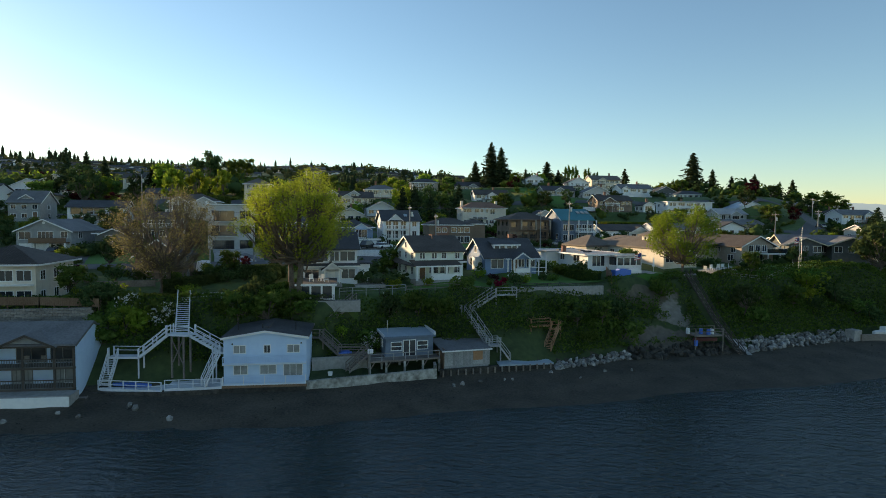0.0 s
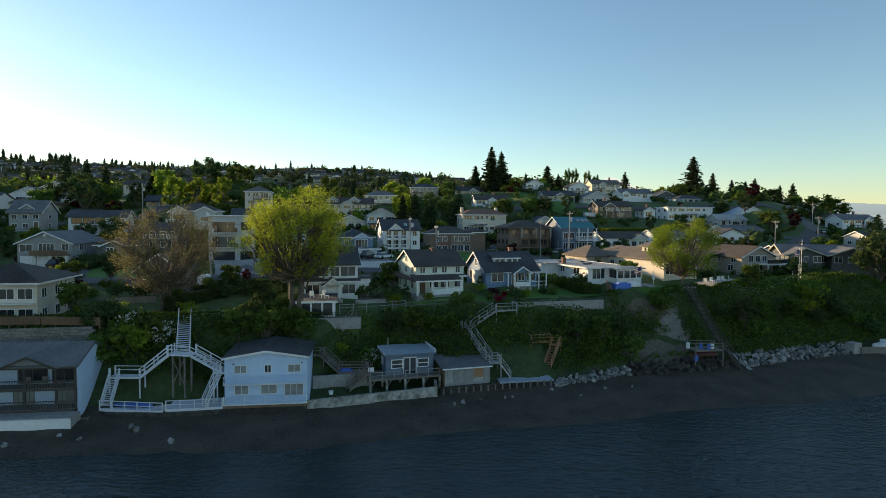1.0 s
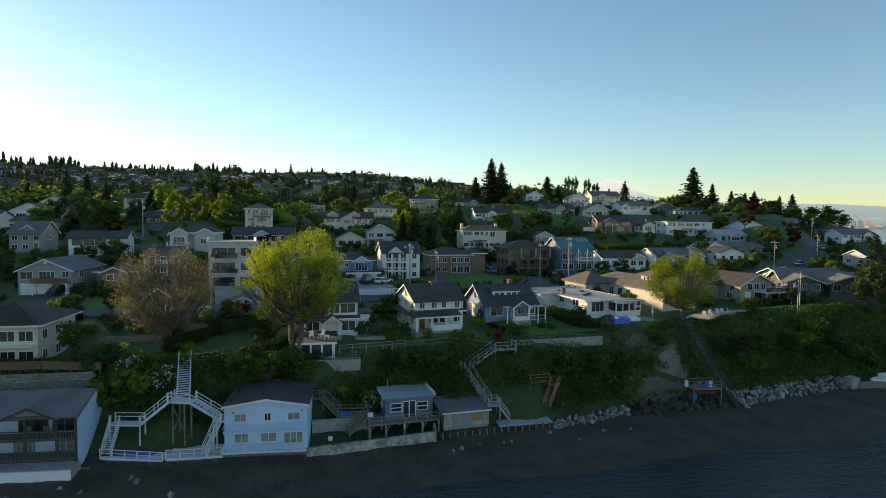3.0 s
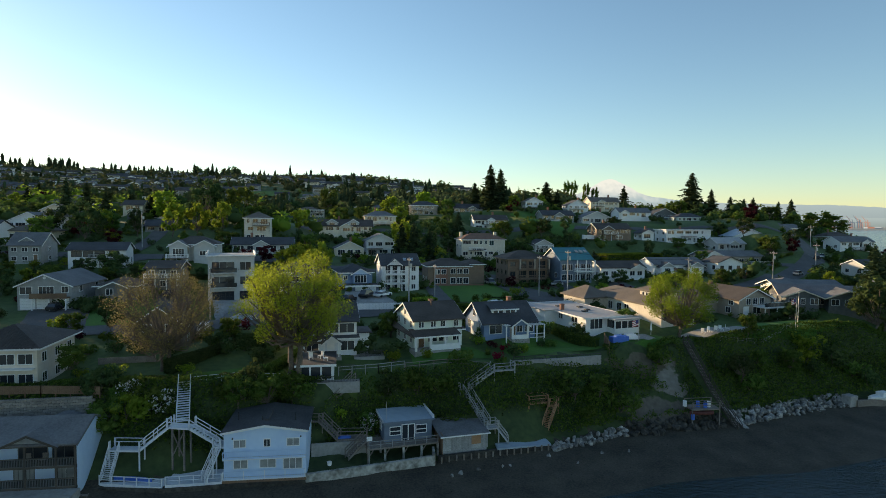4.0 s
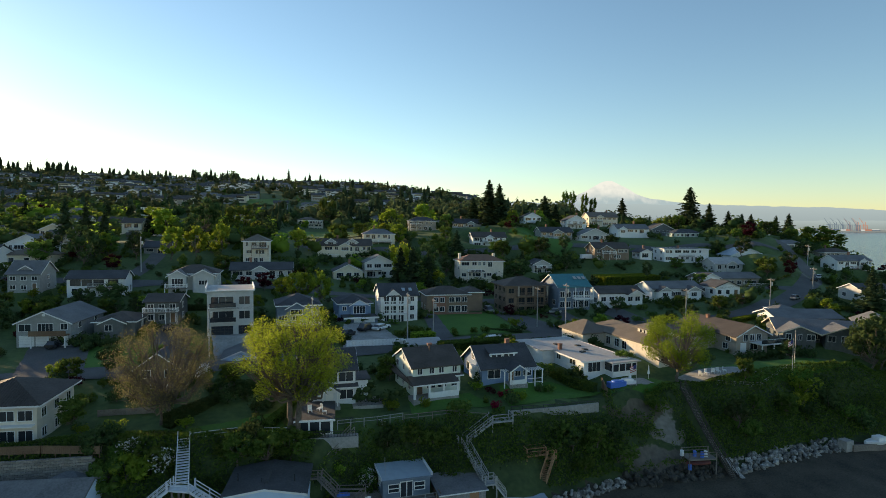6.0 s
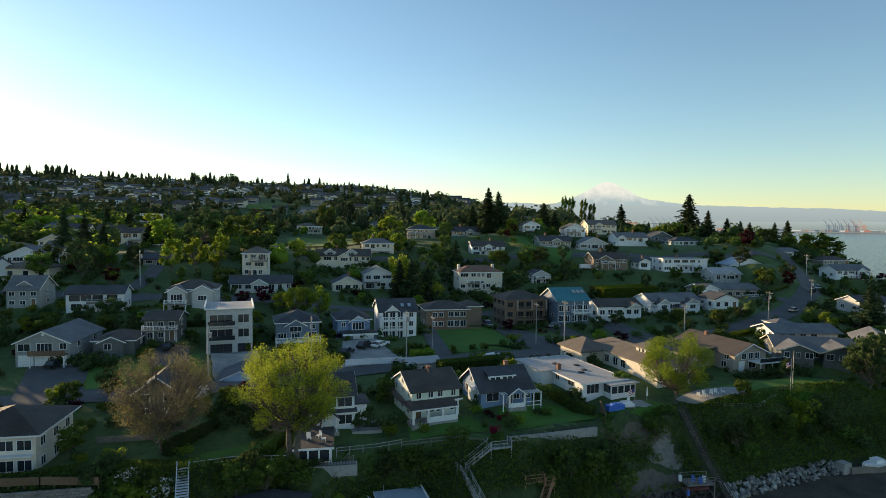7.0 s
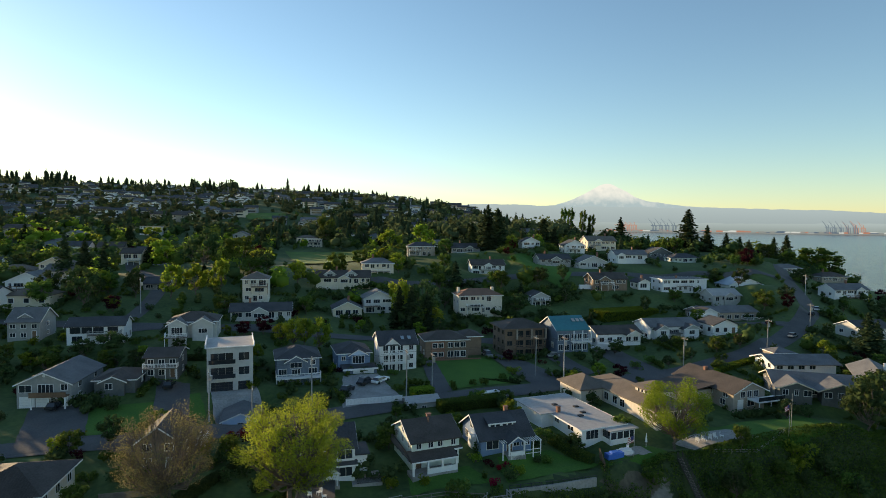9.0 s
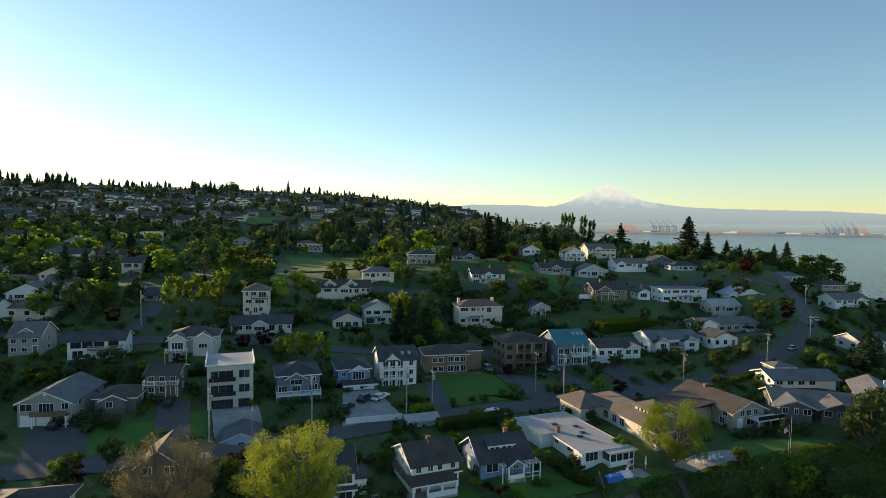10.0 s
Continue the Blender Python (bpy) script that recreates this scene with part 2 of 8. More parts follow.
flower_white = foliage("white_blossom", (0.4, 0.42, 0.4), (0.7, 0.7, 0.66), 0.2, 0.05)
flower_red = foliage("crimson_blossom", (0.14, 0.008, 0.02), (0.28, 0.02, 0.05), 0.2, 0.05)


# ---- building blocks ----
def box(bm, x0, x1, y0, y1, z0, z1):
    v = [bm.verts.new((x, y, z)) for z in (z0, z1) for y in (y0, y1) for x in (x0, x1)]
    for f in ((0, 2, 3, 1), (4, 5, 7, 6), (0, 1, 5, 4), (1, 3, 7, 5), (3, 2, 6, 7), (2, 0, 4, 6)):
        bm.faces.new([v[i] for i in f])
    return bm


def boxes(*rows):
    bm = bmesh.new()
    for r in rows:
        box(bm, *r)
    return bm


def slab(bm, pts, thick):
    """A plate whose upper face has these corners."""
    top = [bm.verts.new(p) for p in pts]
    low = [bm.verts.new((p[0], p[1], p[2] - thick)) for p in pts]
    bm.faces.new(top)
    bm.faces.new(low[::-1])
    for i in range(len(pts)):
        j = (i + 1) % len(pts)
        bm.faces.new((top[j], top[i], low[i], low[j]))
    return bm


def beam(bm, p, q, r, r2=None, sides=4):
    """A tapered bar from p to q."""
    p, q = Vector(p), Vector(q)
    turn = (q - p).to_track_quat("Z", "Y").to_matrix()
    rings = []
    for c, rad in ((p, r), (q, r2 if r2 is not None else r)):
        rings.append([bm.verts.new(c + turn @ Vector((rad * math.cos(k * 2 * math.pi / sides + math.pi / 4), rad * math.sin(k * 2 * math.pi / sides + math.pi / 4), 0))) for k in range(sides)])
    for k in range(sides):
        j = (k + 1) % sides
        bm.faces.new((rings[0][k], rings[0][j], rings[1][j], rings[1][k]))
    bm.faces.new(rings[0][::-1])
    bm.faces.new(rings[1])
    return bm


def to_mesh(name, bm, mat):
    me = bpy.data.meshes.new(name)
    bmesh.ops.recalc_face_normals(bm, faces=bm.faces)
    bm.to_mesh(me)
    bm.free()
    me.materials.append(mat)
    return me


def part(name, shape, mat, parent, label="", at=None):
    """One mesh object under a thing or a part; shape is a bmesh or a mesh that several share."""
    me = shape if isinstance(shape, bpy.types.Mesh) else to_mesh(name, shape, mat)
    ob = new(name, me)
    ob.parent = parent
    if at is not None:
        ob.matrix_basis = at
    return tagged(ob, label) if label else ob


def thing(name, m, label, category, group="", kind=""):
    ob = new(name)
    ob.empty_display_size = 0.3
    ob.matrix_basis = m
    return tagged(ob, label, category, group, kind)


def solid(name, shape, mat, m, label, category, group="", kind=""):
    """A thing of one mesh."""
    me = shape if isinstance(shape, bpy.types.Mesh) else to_mesh(name, shape, mat)
    ob = new(name, me)
    ob.matrix_basis = m
    return tagged(ob, label, category, group, kind)


ICO_CO = np.array([(math.cos(k * 1.2566) * r, math.sin(k * 1.2566) * r, z) for r, z, n in ((0.0, -1.0, 1), (0.89, -0.45, 5), (0.89, 0.45, 5), (0.0, 1.0, 1)) for k in (np.arange(n) + (0.5 if z == 0.45 else 0))])
ICO_TRI = np.array([(0, 1 + (k + 1) % 5, 1 + k) for k in range(5)] + [(1 + k, 1 + (k + 1) % 5, 6 + k) for k in range(5)] + [(1 + (k + 1) % 5, 6 + (k + 1) % 5, 6 + k) for k in range(5)] + [(6 + k, 6 + (k + 1) % 5, 11) for k in range(5)])


def cards(centres, size, rng, mat, name, squash=1.0, cores=None):
    """Many small leaf blades in one mesh; cores (middles, radii) are the dense ragged hearts of the clumps."""
    n = len(centres)
    c = np.asarray(centres, float)
    u = rng.normal(size=(n, 3))
    u[:, 2] *= squash
    u /= np.linalg.norm(u, axis=1)[:, None]
    v = np.cross(u, rng.normal(size=(n, 3)))
    v /= np.linalg.norm(v, axis=1)[:, None]
    s = (np.asarray(size) * rng.uniform(0.6, 1.3, n))[:, None]
    co = np.stack([c - u * s, c - v * s * 0.55, c + u * s, c + v * s * 0.55], 1).reshape(-1, 3)
    loops, starts = np.arange(4 * n), np.arange(0, 4 * n, 4)
    if cores is not None:
        mid, rad = (np.asarray(q, float) for q in cores)
        m = len(mid)
        knob = mid[:, None] + ICO_CO[None] * rad[:, None] * rng.uniform(0.72, 1.15, (m, 12, 1))
        tri = (ICO_TRI[None] + 4 * n + 12 * np.arange(m)[:, None, None]).ravel()
        co = np.concatenate([co, knob.reshape(-1, 3)])
        starts = np.concatenate([starts, 4 * n + np.arange(0, len(tri), 3)])
        loops = np.concatenate([loops, tri])
    me = bpy.data.meshes.new(name)
    me.vertices.add(len(co))
    me.vertices.foreach_set("co", co.astype(np.float32).ravel())
    me.loops.add(len(loops))
    me.loops.foreach_set("vertex_index", loops.astype(np.int32))
    me.polygons.add(len(starts))
    me.polygons.foreach_set("loop_start", starts.astype(np.int32))
    me.update()
    me.materials.append(mat)
    return me


# ---- the lie of the land ----
COAST_X = [-400, -90, -60, -42, -27, -16, -1, 14, 26, 45, 68, 85, 105, 140, 190, 240, 300]
COAST_Y = [20, 58, 60.5, 64.5, 66, 67, 72, 77, 83, 88, 98, 101, 109, 142, 202, 264, 330]
RISE_D = [-400, -60, -25, -11, 0, 2, 10, 22, 50, 90, 4000]
RISE_Z = [-40, -8, -1.5, 0, 1.1, 2.2, 9.9, 11.3, 12.0, 13, 13]
BACK_X = [-3000, -100, 0, 60, 120, 200, 250, 300]
BACK_Y = [2600, 2200, 1500, 760, 540, 440, 390, 330]
MOUNDS = [(-110, 155, 38, -2), (-95, 225, 50, 10), (-145, 215, 50, -1.5), (10, 215, 38, -3), (10, 290, 45, 12), (60, 285, 40, 8), (105, 300, 40, 2),
          (115, 240, 36, 2.5), (165, 275, 45, 10), (225, 335, 45, 10), (150, 345, 45, 8), (-90, 400, 110, -2), (80, 440, 80, 24), (-250, 330, 150, 15),
          (-560, 760, 210, 9), (-355, 955, 210, 15), (138, 205, 30, 5), (165, 235, 30, 5)]
HILLS = [(-200, 1000, 200, 23.7), (-47, 1110, 180, 49.9), (-250, 600, 180, 16), (60, 1250, 160, -17), (-900, 900, 350, 91.8), (-95, 118, 25, -2.5), (-60, 700, 140, 34.3),
         (-440, 960, 150, 12.2), (-640, 900, 150, -2.1), (40, 820, 90, 3.2), (-60, 960, 90, -8.4), (90, 700, 70, 8.9)]
PLOTS = [(-17.3, 79.0, 4.0, 9.9), (66, 109, 9, 12.7), (53, 105, 8, 12.3), (41.5, 98.5, 5, 11.8), (25.5, 94.5, 4.5, 10.9), (18, 92.5, 5.5, 10.9), (11.4, 89.5, 3.5, 10.8), (-5.2, 85, 4, 10.5),
         (1.5, 88, 5, 10.9), (-12.5, 83, 3, 10.4), (-28, 78.5, 5.5, 10.2), (-33.6, 76, 2.5, 10.0), (34, 102, 5, 12.3), (30.5, 98, 4, 11.9), (77, 113, 8, 12.7)]


def inland(x, y):
    """Metres from the foot of the bluff, landwards."""
    s = (np.interp(x + 3, COAST_X, COAST_Y) - np.interp(x - 3, COAST_X, COAST_Y)) / 6
    s = np.where(x > 299, 3, s)
    return (y - np.interp(x, COAST_X, COAST_Y) - np.maximum(x - 300, 0) * 3) / np.sqrt(1 + s * s)


def ground(x, y):
    x, y = np.asarray(x, float), np.asarray(y, float)
    d = inland(x, y)
    d = np.where(d < 0, d * np.interp(x, [0, 25, 60], [1.15, 0.85, 0.72]), d)
    yard = np.interp(x, [-32, -25, -6, 4], [0, 5.5, 5.5, 0]) + 1e-6
    z = np.interp(d - 0.8 * yard * np.clip(d / yard, 0, 1), RISE_D, RISE_Z)
    near = np.clip((d - 25) / 50, 0, 1)
    for cx, cy, r, h in MOUNDS + HILLS:
        z = z + near * h * np.exp(-((x - cx) ** 2 + (y - cy) ** 2) / (2 * r * r))
    up, weight = 0, 0
    for px, py, pr, pz in PLOTS:
        w = np.exp(-(((x - px) ** 2 + (y - py) ** 2) / (pr * pr)) ** 2)
        up, weight = up + w * (pz - z), weight + w
    z = z + up / np.maximum(weight, 1) * np.clip((d - 7) / 3, 0, 1)
    s = (np.interp(x + 3, BACK_X, BACK_Y) - np.interp(x - 3, BACK_X, BACK_Y)) / 6
    e = np.clip(((np.interp(x, BACK_X, BACK_Y) - y - np.maximum(x - 300, 0) * 3) / np.sqrt(1 + s * s)) / 45 + 0.55, -0.2, 1)
    return z * np.where(z > 0, e, 1)


def gz(x, y):
    return float(ground(x, y))


# ---- houses ----
WINDOWS = {}


def lattice(xs, zs):
    """A window frame in one piece: stiles at every other gap of xs, rails at every other gap of zs."""
    bm, at = bmesh.new(), {}

    def v(i, j, y):
        if (i, j, y) not in at:
            at[i, j, y] = bm.verts.new((xs[i], y, zs[j]))
        return at[i, j, y]

    def hole(i, j):
        return not (0 <= i < len(xs) - 1 and 0 <= j < len(zs) - 1) or (i % 2 == 1 and j % 2 == 1)
    for i in range(len(xs) - 1):
        for j in range(len(zs) - 1):
            if hole(i, j):
                continue
            bm.faces.new((v(i, j, -0.06), v(i + 1, j, -0.06), v(i + 1, j + 1, -0.06), v(i, j + 1, -0.06)))
            for p, q, a_, b_ in ((i, j, i - 1, j), (i + 1, j, i + 1, j), (i, j, i, j - 1), (i, j + 1, i, j + 1)):
                if hole(a_, b_):
                    e = (p, q + 1) if a_ != i else (p + 1, q)
                    bm.faces.new((v(p, q, -0.06), v(*e, -0.06), v(*e, 0.05), v(p, q, 0.05)))
    return bm


def pickets(a0, a1, step, z0, z1, at, side=False):
    """A panel of balusters between two rails, in one piece, along x or (side) along y."""
    n = max(2, int((a1 - a0) / step) + 1)
    xs = [a0 + (a1 - a0 - 0.045) * k / (n - 1) + e for k in range(n) for e in (0.0, 0.045)]
    bm = lattice(xs, [z0 + 0.06, z0 + 0.11, z1 - 0.05, z1])
    for v in bm.verts:
        y = at + (v.co.y + 0.005) * 0.36
        v.co = (y, v.co.x, v.co.z) if side else (v.co.x, y, v.co.z)
    return bm


def window(parent, side, u, v, w, h, size, trim=None, bars=1, pane=None):
    """A framed window on a wall: side f, l or r of a body of that size (width, depth); u along the wall, v the sill's height."""
    key = (round(w, 2), round(h, 2), (trim or white).name, bars, (pane or glass).name)
    if key not in WINDOWS:
        t = 0.09
        xs = [-w / 2 - t, -w / 2] + [-w / 2 + w * (k + 1) / (bars + 1) + e for k in range(bars) for e in (-0.03, 0.03)] + [w / 2, w / 2 + t]
        fr = lattice(xs, [-t, 0, h, h + t])
        WINDOWS[key] = (to_mesh("window_frame", fr, trim or white), to_mesh("pane", boxes((-w / 2, w / 2, -0.02, 0.05, 0, h)), pane or glass))
    m = {"f": pose(u, 0, v), "l": pose(0, size[1] - u, v, 0, 0, -90), "r": pose(size[0], u, v, 0, 0, 90)}[side]
    ob = part("window", WINDOWS[key][0], None, parent, at=m)
    part("pane", WINDOWS[key][1], None, ob)
    return ob


def row(parent, side, n, v, w, h, size, u0=None, u1=None, trim=None, bars=1):
    length = size[0] if side == "f" else size[1]
    a0, a1 = (0.0 if u0 is None else u0), (length if u1 is None else u1)
    for k in range(n):
        window(parent, side, a0 + (a1 - a0) * (k + 0.5) / n, v, w, h, size, trim, bars)


def gable_roof(w, d, h, rise, over, along, thick=0.2, x0=0.0, y0=0.0):
    """Two slopes; along 'x': the ridge runs along the front, 'y': a gable faces the front. Returns roof, gable walls and barge boards."""
    roof, gables, barge = bmesh.new(), [], []
    span = d if along == "x" else w
    length = w if along == "x" else d
    k = rise / (span / 2)
    lo = h - over * k

    def put(s, t, z):
        return (x0 + t, y0 + s, z) if along == "x" else (x0 + s, y0 + t, z)
    up = thick * 1.1
    for a0, a1 in ((-over, span / 2), (span + over, span / 2)):
        slab(roof, [put(a0, -over, lo + up), put(a0, length + over, lo + up), put(a1, length + over, h + rise + up), put(a1, -over, h + rise + up)], thick)
    for t in (0.0, length):
        ends = bmesh.new()
        gables.append(ends)
        tri = [put(0, t, h), put(span, t, h), put(span / 2, t, h + rise)]
        tri2 = [put(0, t + (0.15 if t == 0 else -0.15), h), put(span, t + (0.15 if t == 0 else -0.15), h), put(span / 2, t + (0.15 if t == 0 else -0.15), h + rise)]
        a, b = [ends.verts.new(p) for p in tri], [ends.verts.new(p) for p in tri2]
        ends.faces.new(a), ends.faces.new(b[::-1])
        for i in range(3):
            j = (i + 1) % 3
            ends.faces.new((a[j], a[i], b[i], b[j]))
    for t in (-over - 0.03, length + over + 0.03):
        for a0, a1 in ((-over, span / 2), (span + over, span / 2)):
            bm = bmesh.new()
            p0, p1 = put(a0, t, lo + up - 0.02), put(a1, t, h + rise + up - 0.02)
            o = (0.04 if t < 0 else -0.04)
            q0, q1 = put(a0, t + o, lo + up - 0.02), put(a1, t + o, h + rise + up - 0.02)
            v = [bm.verts.new(p) for p in (p0, p1, q1, q0)] + [bm.verts.new((p[0], p[1], p[2] - 0.26)) for p in (p0, p1, q1, q0)]
            for f in ((0, 1, 2, 3), (7, 6, 5, 4), (0, 4, 5, 1), (1, 5, 6, 2), (2, 6, 7, 3), (3, 7, 4, 0)):
                bm.faces.new([v[i] for i in f])
            barge.append(bm)
    return roof, gables, barge


def hip_roof(w, d, h, rise, over, thick=0.2, x0=0.0, y0=0.0):
    bm = bmesh.new()
    s = min(w, d) / 2 + over
    a, b, c, e = x0 - over, x0 + w + over, y0 - over, y0 + d + over
    if w >= d:
        r0, r1 = (a + s, (c + e) / 2, h + rise), (b - s, (c + e) / 2, h + rise)
    else:
        r0, r1 = ((a + b) / 2, c + s, h + rise), ((a + b) / 2, e - s, h + rise)
    k = h + 0.02
    p = [(a, c, k), (b, c, k), (b, e, k), (a, e, k)]
    v = [bm.verts.new(q) for q in p] + [bm.verts.new((q[0], q[1], q[2] - thick)) for q in p] + [bm.verts.new(r0), bm.verts.new(r1)]
    if w >= d:
        faces = ((0, 1, 9, 8), (1, 2, 9), (2, 3, 8, 9), (3, 0, 8))
    else:
        faces = ((0, 1, 8), (1, 2, 9, 8), (2, 3, 9), (3, 0, 8, 9))
    for f in faces + ((4, 7, 6, 5), (0, 4, 5, 1), (1, 5, 6, 2), (2, 6, 7, 3), (3, 7, 4, 0)):
        bm.faces.new([v[i] for i in f])
    return bm


def block_of(root, w, d, h, roof, rise, wall_mat, roof_mat, along="x", over=0.5, x0=0.0, y0=0.0, z0=0.0, trim=None, deep=2.5):
    """One body of a house with its roof, as parts under root."""
    bm = boxes((x0, x0 + w, y0, y0 + d, z0 - deep, z0 + h))
    if roof == "gable":
        r, ends, barge = gable_roof(w, d, z0 + h, rise, over, along, x0=x0, y0=y0)
        body = part("wall", bm, wall_mat, root)
        for g in ends:
            part("gable", g, wall_mat, root)
        top = part("roof", r, roof_mat, root)
        for b in barge:
            part("barge_board", b, trim or white, top)
    elif roof == "hip":
        body = part("wall", bm, wall_mat, root)
        top = part("roof", hip_roof(w, d, z0 + h, rise, over, x0=x0, y0=y0), roof_mat, root)
        e = 0.02
        part("fascia", boxes((x0 - over - e, x0 + w + over + e, y0 - over - e, y0 - over, z0 + h - 0.24, z0 + h), (x0 - over - e, x0 - over, y0 - over, y0 + d + over, z0 + h - 0.24, z0 + h),
                             (x0 + w + over, x0 + w + over + e, y0 - over, y0 + d + over, z0 + h - 0.24, z0 + h)), trim or white, top)
    else:
        body = part("wall", bm, wall_mat, root)
        top = part("roof", boxes((x0 - over, x0 + w + over, y0 - over, y0 + d + over, z0 + h, z0 + h + 0.18)), roof_mat, root)
        part("fascia", boxes((x0 - over - 0.03, x0 + w + over + 0.03, y0 - over - 0.03, y0 - over, z0 + h - 0.05, z0 + h + 0.24), (x0 - over - 0.03, x0 - over, y0 - over, y0 + d + over, z0 + h - 0.05, z0 + h + 0.24),
                             (x0 + w + over, x0 + w + over + 0.03, y0 - over, y0 + d + over, z0 + h - 0.05, z0 + h + 0.24), (x0 - over - 0.03, x0 + w + over + 0.03, y0 + d + over, y0 + d + over + 0.03, z0 + h - 0.05, z0 + h + 0.24)), trim or white, top)
    return body, top


def chimney(roof, x, y, z, h=1.4, mat=None):
    part("chimney", boxes((x - 0.35, x + 0.35, y - 0.3, y + 0.3, z - 1.5, z + h), (x - 0.42, x + 0.42, y - 0.37, y + 0.37, z + h, z + h + 0.12)), mat or brick, roof)


def deck(root, x0, x1, y0, y1, z, mat=None, rail=None, legs=2.6, high=1.0, pitch=0.0):
    """A floor on posts with a railing round three sides."""
    m, r = mat or wood, rail or white
    floor_ = part("deck", boxes((x0, x1, y0, y1, z - 0.22, z)), m, root)
    n = max(2, round((x1 - x0) / 2.4) + 1)
    for k in range(n):
        x = x0 + 0.1 + (x1 - x0 - 0.2) * k / (n - 1)
        part("post", boxes((x - 0.07, x + 0.07, y0 + 0.03, y0 + 0.17, z - legs, z + high)), r, root)
    part("top_rail", boxes((x0, x1, y0 + 0.05, y0 + 0.15, z + high - 0.09, z + high), (x0, x0 + 0.09, y0 + 0.15, y1, z + high - 0.09, z + high), (x1 - 0.09, x1, y0 + 0.15, y1, z + high - 0.09, z + high)), r, floor_)
    step = pitch or 0.3
    part("railing_infill", pickets(x0 + 0.12, x1 - 0.12, step, z, z + high - 0.09, y0 + 0.1), r, floor_)
    for x in (x0 + 0.05, x1 - 0.05):
        part("railing_infill", pickets(y0 + 0.2, y1, step, z, z + high - 0.09, x, True), r, floor_)


def house(label, x, y, z, yaw, w, d, h, wall=white_siding, roof=roof_dark, shape="gable", along="x", rise=None, storeys=1, front=3, left=1, right=1, trim=None, over=0.5, win=(1.1, 1.2), pad=True, bars=1, name="house", deep=2.5, chim=None, group="", door=True):
    """A house with its front left corner at x, y, z."""
    root = thing(name, pose(x, y, z, 0, 0, yaw), label, "house" if name == "house" else name.replace("_", " "), group)
    rise = rise if rise is not None else (d if along == "x" else w) * 0.22
    body, top = block_of(root, w, d, h, shape, rise, wall, roof, along, over, trim=trim, deep=deep)
    for s in range(storeys):
        v = 0.95 + s * h / storeys
        if h / storeys < 2.4:
            v = 0.6 + s * h / storeys
        for side, n in (("f", front), ("l", left), ("r", right)):
            if s == 0 and side == "f" and door and n > 1:
                row(root, "f", n - 1, v, win[0], win[1], (w, d), 0, w * (n - 1) / n, trim, bars)
                dx = w * (n - 0.5) / n
                dr = part("door", boxes((dx - 0.48, dx + 0.48, -0.05, 0.05, 0.02, 2.1)), brown_wood if wall != brown else white, root)
                part("door_frame", boxes((dx - 0.6, dx - 0.48, -0.07, 0.04, 0, 2.22), (dx + 0.48, dx + 0.6, -0.07, 0.04, 0, 2.22), (dx - 0.48, dx + 0.48, -0.07, 0.04, 2.1, 2.22)), trim or white, dr)
            else:
                row(root, side, n, v, win[0], win[1], (w, d), trim=trim, bars=bars)
    if chim:
        chimney(top, chim * w, d * 0.5, h + (rise if shape != "flat" else 0))
    if pad:
        c, s_ = math.cos(radians(yaw)), math.sin(radians(yaw))
        PLOTS.append((x + c * w / 2 - s_ * d / 2, y + s_ * w / 2 + c * d / 2, max(w, d) * 0.75, z))
    return root


def posts(root, xs, y, z0, z1, mat=None, r=0.09):
    for x in xs:
        part("post", boxes((x - r, x + r, y - r, y + r, z0, z1)), mat or white, root)


def door(root, x, w=0.95, h=2.05, mat=None, y=0.0, z=0.0, trim=None):
    dr = part("door", boxes((x - w / 2, x + w / 2, y - 0.05, y + 0.05, z + 0.02, z + h)), mat or brown_wood, root)
    part("door_frame", boxes((x - w / 2 - 0.1, x - w / 2, y - 0.08, y + 0.04, z, z + h + 0.1), (x + w / 2, x + w / 2 + 0.1, y - 0.08, y + 0.04, z, z + h + 0.1), (x - w / 2, x + w / 2, y - 0.08, y + 0.04, z + h, z + h + 0.1)), trim or white, dr)


def garage_door(root, x, w=2.6, h=2.2, mat=None, y=0.0, z=0.0):
    """A sectional door of four panels in a frame."""
    dr = part("garage_door", boxes(*[(x - w / 2, x + w / 2, y - 0.06, y + 0.03, z + k * h / 4 + 0.015, z + (k + 1) * h / 4 - 0.015) for k in range(4)]), mat or white, root)
    part("door_frame", boxes((x - w / 2 - 0.12, x - w / 2, y - 0.09, y + 0.04, z, z + h + 0.12), (x + w / 2, x + w / 2 + 0.12, y - 0.09, y + 0.04, z, z + h + 0.12), (x - w / 2, x + w / 2, y - 0.09, y + 0.04, z + h, z + h + 0.12)), white, dr)


def cross_gable(root, x0, w, y0, d, h, rise, wall_mat, roof_mat, over=0.35, name="porch_roof", trim=None):
    """A gable that faces the front, such as a dormer or porch top."""
    r, ends, barge = gable_roof(w, d, h, rise, over, "y", 0.14, x0, y0)
    top = part(name, r, roof_mat, root)
    part("gable", ends[0], wall_mat, top)
    ends[1].free()
    for b in barge[:2]:
        part("barge_board", b, trim or white, top)
    for b in barge[2:]:
        b.free()
    return top


def lean_roof(root, x0, x1, y0, y1, zlo, zhi, mat, name="porch_roof", thick=0.14):
    """A single slope that falls to the front."""
    top = part(name, slab(bmesh.new(), [(x0, y0, zlo), (x1, y0, zlo), (x1, y1, zhi), (x0, y1, zhi)], thick), mat, root)
    part("fascia", boxes((x0 - 0.02, x1 + 0.02, y0 - 0.04, y0, zlo - 0.2, zlo + 0.02)), white, top)
    return top


